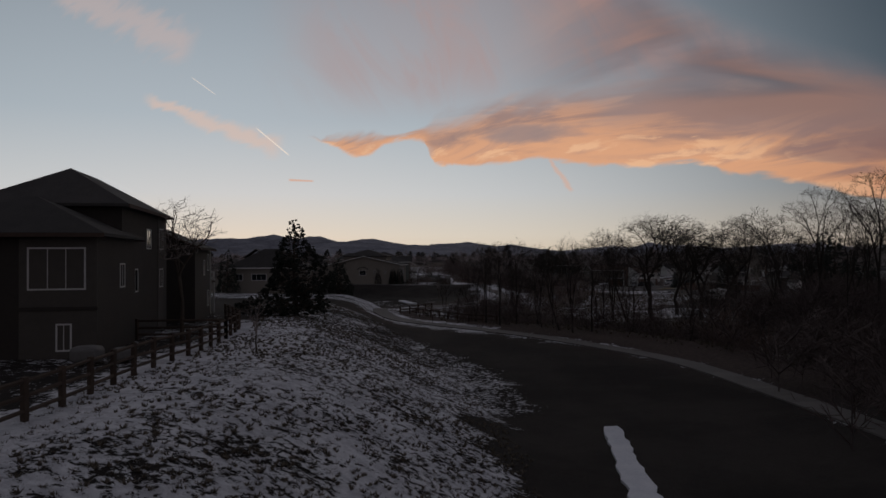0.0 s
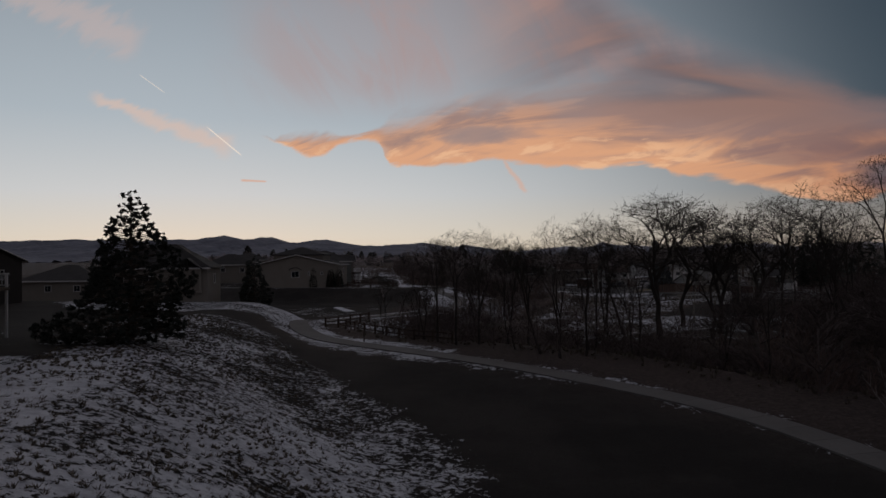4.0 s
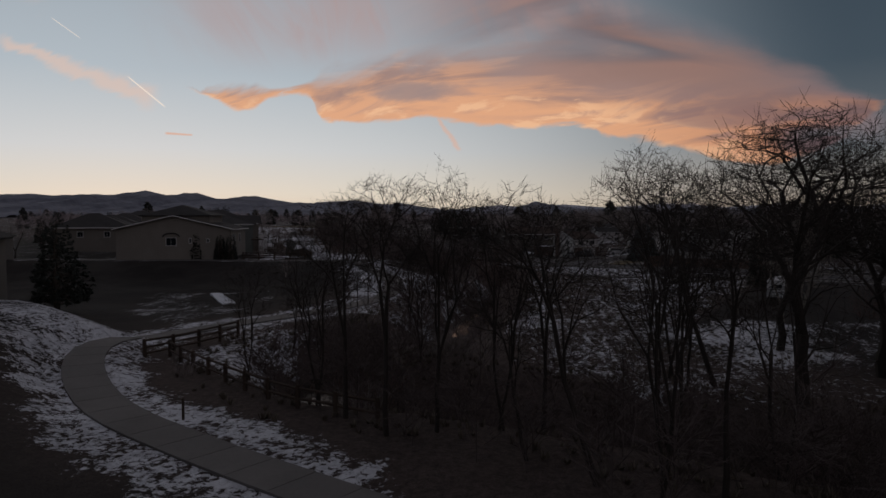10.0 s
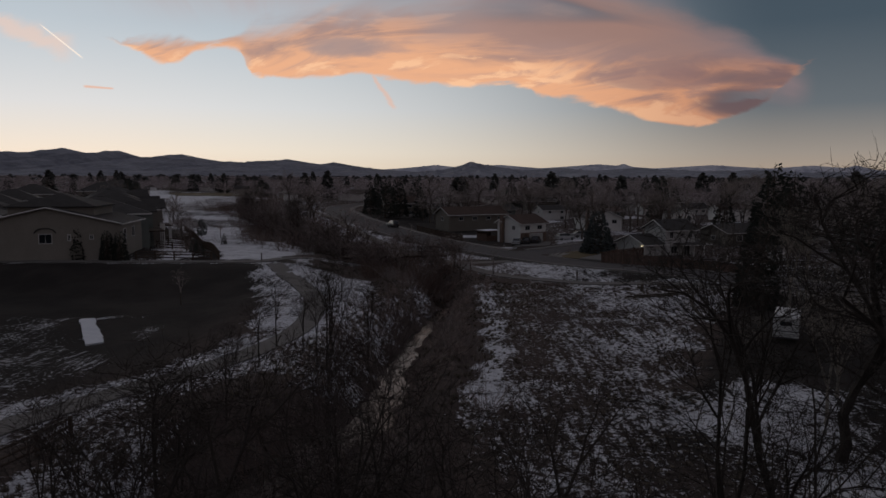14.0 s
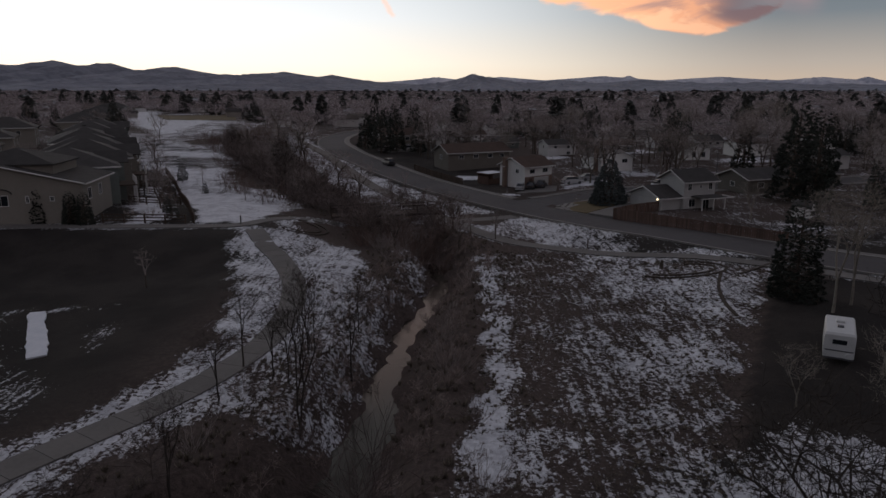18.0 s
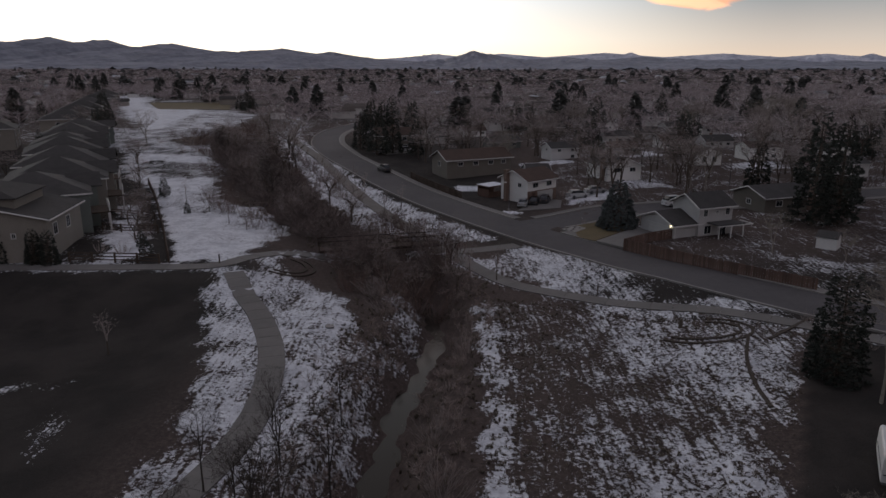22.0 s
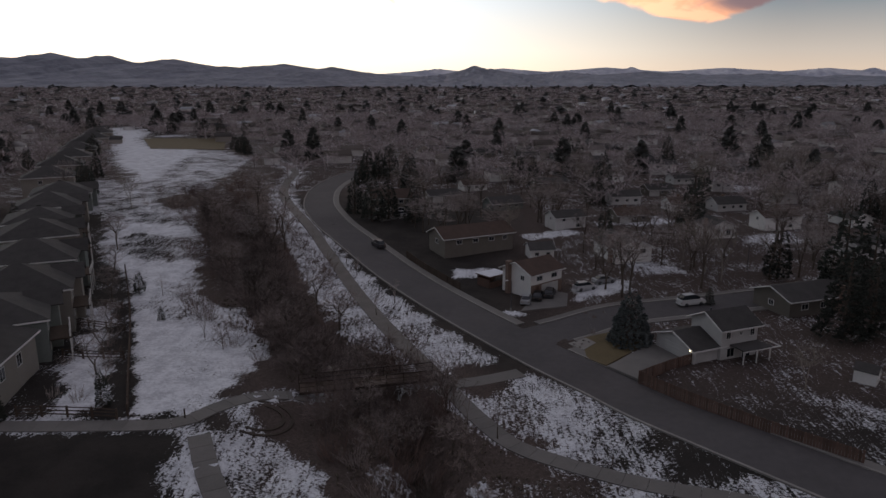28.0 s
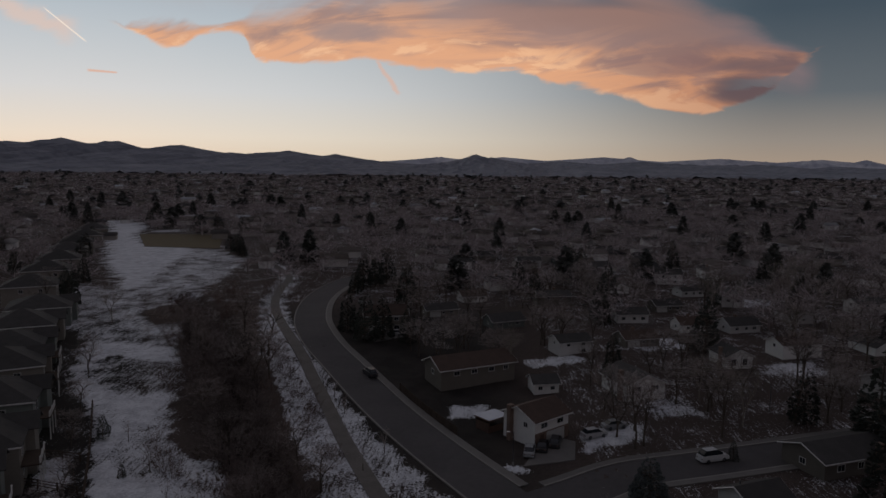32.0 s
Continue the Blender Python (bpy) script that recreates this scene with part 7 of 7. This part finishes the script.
def puff(limbs, boughs, twigs, width, seed, low=0.3, flare=0.8):
    """A far leafless tree: a stem, limbs, boughs on the limbs and twigs on the boughs, all as thin blades."""
    rng = random.Random(seed)
    V, F = [], []

    def blade(o, t, w0, w1):
        d = (t - o).normalized()
        q = d.orthogonal().normalized()
        q.rotate(Matrix.Rotation(rng.uniform(0, 6.28), 3, d))
        k = len(V)
        V.extend([o - q * w0, o + q * w0, t + q * w1, t - q * w1])
        F.append((k, k + 1, k + 2, k + 3))

    def off(d, s):
        return (d + Vector((rng.gauss(0, 1), rng.gauss(0, 1), rng.gauss(0, 0.7))) * s).normalized()

    blade(Vector((0, 0, -0.05)), Vector((0, 0, 0.5)), width * 1.6, width)
    for _ in range(limbs):
        a = rng.uniform(0, 6.28)
        o = Vector((0, 0, rng.uniform(low * 0.6, 0.5)))
        d = Vector((math.cos(a) * flare, math.sin(a) * flare, rng.uniform(0.3, 1.2))).normalized()
        t = o + d * rng.uniform(0.22, 0.36)
        blade(o, t, width, width * 0.7)
        for _ in range(boughs):
            o2 = o + (t - o) * rng.uniform(0.35, 1.0)
            d2 = off(d, 0.55)
            t2 = o2 + d2 * rng.uniform(0.12, 0.24)
            blade(o2, t2, width * 0.7, width * 0.45)
            for _ in range(twigs):
                o3 = o2 + (t2 - o2) * rng.uniform(0.3, 1.0)
                t3 = o3 + off(d2, 0.6) * rng.uniform(0.07, 0.16)
                blade(o3, t3, width * 0.45, width * 0.3)
    return V, F


def cone_tree(seed, sprays=34, shape=0.6):
    """A far conifer: broad sprays round an upright axis, wide below and rounded above."""
    rng = random.Random(seed)
    V, F = [], []
    for i in range(sprays):
        s = (i + rng.random()) / sprays
        a, r = rng.uniform(0, 6.28), 0.30 * (1 - s) ** shape + 0.02
        c = Vector((math.cos(a) * r * 0.55, math.sin(a) * r * 0.55, 0.06 + 0.9 * s))
        d = Vector((math.cos(a), math.sin(a), rng.uniform(-0.5, 0.7))).normalized()
        q = d.orthogonal().normalized()
        q.rotate(Matrix.Rotation(rng.uniform(0, 6.28), 3, d))
        L, w = (0.10 + r * 0.55) * (34 / sprays) ** 0.35, (0.06 + r * 0.3) * (34 / sprays) ** 0.45
        k = len(V)
        V += [c - d * L * 0.8, c + q * w, c + d * L, c - q * w]
        F.append((k, k + 1, k + 2, k + 3))
    return V, F


gen = np.random.default_rng(4)


def far_places(count, lo, hi, w0, w1, h0, h1, keep=None):
    out = []
    while len(out) < count:
        y = math.sqrt(gen.uniform(lo * lo, hi * hi))
        x = gen.uniform(-0.74 * y - 30, 0.70 * y + 30)
        if keep and not keep(x, y):
            continue
        out.append((x, y, 0, gen.uniform(0, 6.28), gen.uniform(w0, w1), gen.uniform(h0, h1)))
    P = np.array(out)
    P[:, 2] = ground_height(P[:, 0], P[:, 1])
    return P


OPEN_LAND = [(-275, 600), (-178, 385), (-130, 290), (-112, 250), (-60, 225), (-50, 260), (-72, 320), (-96, 345), (-90, 400), (-110, 445), (-190, 520)]
road_far = ROAD_LINE[::4]


def not_open(x, y):
    if within(OPEN_LAND, np.array([x / K]), np.array([y / K]))[0]:
        return False
    return np.min(np.hypot(road_far[:, 0] - x, road_far[:, 1] - y)) > 9


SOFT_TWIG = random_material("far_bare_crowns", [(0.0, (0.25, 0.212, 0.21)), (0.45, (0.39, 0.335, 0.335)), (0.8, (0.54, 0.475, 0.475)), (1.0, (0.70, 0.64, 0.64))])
THICKET = random_material("far_thicket_stems", [(0.0, (0.12, 0.095, 0.088)), (0.5, (0.17, 0.138, 0.128)), (1.0, (0.24, 0.20, 0.185))])
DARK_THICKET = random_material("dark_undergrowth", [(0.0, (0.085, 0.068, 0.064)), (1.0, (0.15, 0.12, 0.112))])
SCRUB = random_material("bank_scrub_stems", [(0.0, (0.20, 0.155, 0.14)), (0.5, (0.28, 0.225, 0.20)), (1.0, (0.38, 0.32, 0.29))])
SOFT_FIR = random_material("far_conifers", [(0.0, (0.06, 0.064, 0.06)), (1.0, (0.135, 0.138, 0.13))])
# paler copy of the conifer colours, with the haze of distance put in
HAZED_FIR = random_material("distant_conifers", [(0.0, (0.085, 0.09, 0.088)), (1.0, (0.15, 0.152, 0.15))])
FAR_WALL = random_material("far_house_walls", [(0.0, (0.26, 0.235, 0.21)), (0.5, (0.46, 0.43, 0.40)), (0.8, (0.74, 0.72, 0.70)), (1.0, (0.84, 0.83, 0.82))])
FAR_ROOF = random_material("far_house_roofs", [(0.0, (0.045, 0.043, 0.045)), (0.6, (0.09, 0.075, 0.065)), (0.9, (0.16, 0.14, 0.13)), (0.96, (0.34, 0.35, 0.37)), (1.0, (0.5, 0.52, 0.56))])
def filled(poly, count, w0, w1, h0, h1):
    xs, ys = [p[0] for p in poly], [p[1] for p in poly]
    out = []
    while len(out) < count:
        x, y = gen.uniform(min(xs), max(xs)), gen.uniform(min(ys), max(ys))
        if within(poly, np.array([x]), np.array([y]))[0]:
            out.append((x * K, y * K, 0, gen.uniform(0, 6.28), gen.uniform(w0, w1), gen.uniform(h0, h1)))
    P = np.array(out)
    P[:, 2] = ground_height(P[:, 0], P[:, 1])
    return P


spots = np.vstack([far_places(430, 300, 700, 8, 11, 3.6, 5.4, not_open), far_places(1900, 650, 1950, 8, 13, 3.8, 6, not_open)])
spots[:, 3] = np.round(spots[:, 3] / 1.5708) * 1.5708 + 0.3

def clear_of_houses(P, gap):
    """Leaves out trees that stand in or before a house."""
    d = np.min(np.hypot(P[:, None, 0] - spots[None, :430, 0], (P[:, None, 1] - spots[None, :430, 1] + 5) * 0.8), axis=1)
    return P[d > gap]


for k in range(3):
    strew("creek_thicket", *puff(12, 4, 3, 0.008, 40 + k, 0.05, 0.7), filled(WOODS, 95, 5, 8, 4.5, 8), THICKET, "dense leafless reddish-brown creek thicket", "thicket")
UNDER = [(34, -66), (60, -66), (75, -30), (78, 20), (72, 60), (58, 62), (52, 34), (46, 14), (36, 2), (27, 0), (30, -20)]
SOUTH_BANK = [(-14, 8), (-6, 0), (4, -8), (14, -14), (26, -12), (34, -6), (30, 6), (20, 6), (8, 12), (-4, 18), (-12, 22)]
NORTH_BANK = [(-15, 24), (-8, 24), (-6, 40), (-8, 60), (-13, 48), (-18, 36)]
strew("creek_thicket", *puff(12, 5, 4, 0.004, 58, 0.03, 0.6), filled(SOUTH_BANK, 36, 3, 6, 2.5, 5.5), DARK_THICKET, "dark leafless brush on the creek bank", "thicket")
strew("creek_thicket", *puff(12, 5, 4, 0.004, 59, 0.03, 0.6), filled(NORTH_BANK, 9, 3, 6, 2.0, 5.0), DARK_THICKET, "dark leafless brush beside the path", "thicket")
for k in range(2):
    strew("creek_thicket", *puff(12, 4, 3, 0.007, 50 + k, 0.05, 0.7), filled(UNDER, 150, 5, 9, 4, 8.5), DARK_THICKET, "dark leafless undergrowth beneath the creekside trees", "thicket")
BEND_WOODS = [(-12, 9), (-5, 3), (4, -3), (16, -9), (30, -17), (40, -32), (48, -50), (62, -62), (78, -40), (72, 0), (52, 10), (38, 6), (24, 4), (10, 11), (0, 20), (-4, 28), (-9, 32), (-11, 20)]
LOOP_WOODS = [(-10, 15), (-4, 7), (5, 9), (1, 26), (-6, 33)]
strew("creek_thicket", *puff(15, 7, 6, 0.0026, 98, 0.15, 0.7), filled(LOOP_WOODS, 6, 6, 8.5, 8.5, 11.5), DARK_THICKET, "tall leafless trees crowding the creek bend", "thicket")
BRIDGE_WOODS = [(-15, 108), (-8, 112), (2, 112), (5, 121), (-4, 136), (-20, 134), (-24, 127), (-14, 122)]
strew("creek_thicket", *puff(13, 5, 4, 0.0045, 61, 0.05, 0.7), filled(BRIDGE_WOODS, 55, 4.5, 7.5, 3.5, 7), THICKET, "leafless reddish-brown trees crowding the footbridge", "thicket")
EAST_WOODS = [(24, 5), (36, 3), (52, -6), (72, -12), (84, 10), (72, 26), (52, 24), (38, 18), (30, 14)]
for k in range(2):
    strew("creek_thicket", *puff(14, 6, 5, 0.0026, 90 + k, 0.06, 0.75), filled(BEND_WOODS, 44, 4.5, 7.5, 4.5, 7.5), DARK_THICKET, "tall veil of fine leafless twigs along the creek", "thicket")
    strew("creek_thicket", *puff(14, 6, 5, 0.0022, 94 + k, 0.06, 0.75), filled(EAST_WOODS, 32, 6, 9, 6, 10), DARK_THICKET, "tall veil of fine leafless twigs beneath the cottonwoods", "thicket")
for k in range(4):
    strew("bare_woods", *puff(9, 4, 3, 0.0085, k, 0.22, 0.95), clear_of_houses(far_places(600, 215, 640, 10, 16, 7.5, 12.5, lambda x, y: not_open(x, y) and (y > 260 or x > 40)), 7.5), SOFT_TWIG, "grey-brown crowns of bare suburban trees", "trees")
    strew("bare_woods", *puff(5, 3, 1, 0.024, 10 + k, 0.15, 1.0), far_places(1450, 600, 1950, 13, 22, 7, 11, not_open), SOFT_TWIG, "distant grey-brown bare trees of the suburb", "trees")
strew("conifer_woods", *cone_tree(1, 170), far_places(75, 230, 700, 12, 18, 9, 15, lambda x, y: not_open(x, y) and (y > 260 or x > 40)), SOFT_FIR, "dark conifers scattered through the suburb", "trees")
strew("conifer_woods", *cone_tree(2), far_places(240, 600, 1950, 13, 22, 7, 12, not_open), HAZED_FIR, "distant dark conifers among bare trees", "trees")
WALL_V = [(-.5, -.35, -.1), (.5, -.35, -.1), (.5, .35, -.1), (-.5, .35, -.1), (-.5, -.35, .6), (.5, -.35, .6), (.5, .35, .6), (-.5, .35, .6)]
WALL_F = [(0, 1, 5, 4), (1, 2, 6, 5), (2, 3, 7, 6), (3, 0, 4, 7)]
ROOF_V = [(-.55, -.4, .57), (.55, -.4, .57), (.55, .4, .57), (-.55, .4, .57), (-.55, 0, .95), (.55, 0, .95)]
ROOF_F = [(0, 1, 5, 4), (2, 3, 4, 5), (1, 2, 5, 5), (3, 0, 4, 4)]
ROOF_F = [f if f[2] != f[3] else (f[0], f[1], f[2], f[2]) for f in ROOF_F]
strew("far_houses", WALL_V, WALL_F, spots, FAR_WALL, "pale walls of distant suburban houses", "houses")
strew("far_roofs", ROOF_V + [(-.55, 0, .57), (.55, 0, .57)], [(0, 1, 5, 4), (2, 3, 4, 5), (0, 4, 3, 6), (1, 7, 2, 5)], spots, FAR_ROOF, "dark roofs of distant suburban houses", "roofs")


# ------------------------------------------------------------------ grass standing out of the snow
def tuft(blades, seed):
    rng = random.Random(seed)
    V, F = [], []
    for _ in range(blades):
        a, r = rng.uniform(0, 6.28), rng.uniform(0.05, 0.5)
        o = Vector((math.cos(a) * r * 0.6, math.sin(a) * r * 0.6, -0.15))
        t = o + Vector((math.cos(a) * rng.uniform(0.1, 0.5), math.sin(a) * rng.uniform(0.1, 0.5), rng.uniform(0.6, 1.1)))
        s = Vector((-math.sin(a), math.cos(a), 0)) * 0.10
        k = len(V)
        V += [o - s, o + s, t]
        F.append((k, k + 1, k + 2))
    return V, F


DEAD_GRASS = random_material("dead_grass_blades", [(0.0, (0.10, 0.085, 0.068)), (0.6, (0.15, 0.127, 0.10)), (1.0, (0.22, 0.19, 0.15))])
BANK = [(-4, -128), (-4, -95), (-9, -75), (-16, -55), (-25, -38), (-40, -20), (-38, -2), (-22, -6), (-6, -28), (6, -52), (14, -72), (18, -92), (20, -128)]
FLATS = [(8, 101), (28, 99), (46, 88), (35, 67), (28, 54), (23, 41), (32, 28), (22, 8), (6, 16), (3, 36), (6, 52), (7, 71)]
for k in range(2):
    strew("grass_tufts", *tuft(14, 60 + k), filled(BANK, 4600, 0.15, 0.36, 0.07, 0.18), DEAD_GRASS, "dead grass tufts standing out of the snow", "grass")
    strew("grass_tufts", *tuft(12, 70 + k), filled(FLATS, 1500, 0.25, 0.6, 0.08, 0.22), DEAD_GRASS, "dead grass tufts in the mown field", "grass")
scrub = []
for _ in range(300):
    y = gen.uniform(36, 112)
    i = int(np.argmin(np.abs(CREEK_LINE[:, 1] / K - y)))
    p = CREEK_LINE[i] + np.array([gen.choice((-1, 1)) * gen.uniform(1.9, 6.2), gen.uniform(-1, 1)])
    scrub.append((p[0], p[1], 0, gen.uniform(0, 6.28), gen.uniform(1.0, 2.2), gen.uniform(0.8, 1.9)))
scrub = np.array(scrub)
scrub[:, 2] = ground_height(scrub[:, 0], scrub[:, 1])
strew("bank_scrub", *puff(9, 4, 3, 0.009, 99, 0.02, 0.7), scrub, SCRUB, "low reddish leafless scrub on the creek banks", "shrubs")
creek_band = []
nc = normals(CREEK_LINE)
for _ in range(3000):
    i = int(gen.integers(8, len(CREEK_LINE) - 60))
    d = gen.uniform(1.6, 8.5) * gen.choice((-1, 1))
    p = CREEK_LINE[i] + nc[i] * d + gen.uniform(-1, 1, 2)
    creek_band.append((p[0], p[1], 0, gen.uniform(0, 6.28), gen.uniform(0.3, 0.7), gen.uniform(0.2, 0.5)))
creek_band = np.array(creek_band)
creek_band[:, 2] = ground_height(creek_band[:, 0], creek_band[:, 1])
keep_off = np.minimum(away(PATH_MAIN, creek_band[:, 0], creek_band[:, 1])[0], away(PATH_CROSS, creek_band[:, 0], creek_band[:, 1])[0]) > 2.0
strew("bank_grass", *tuft(14, 80), creek_band[keep_off], DEAD_GRASS, "tall dead grass on the creek banks", "grass")

for p in TREES + PALE + BIG + SLIM + SMALL + BUSHES + FIRS:
    retire(p)
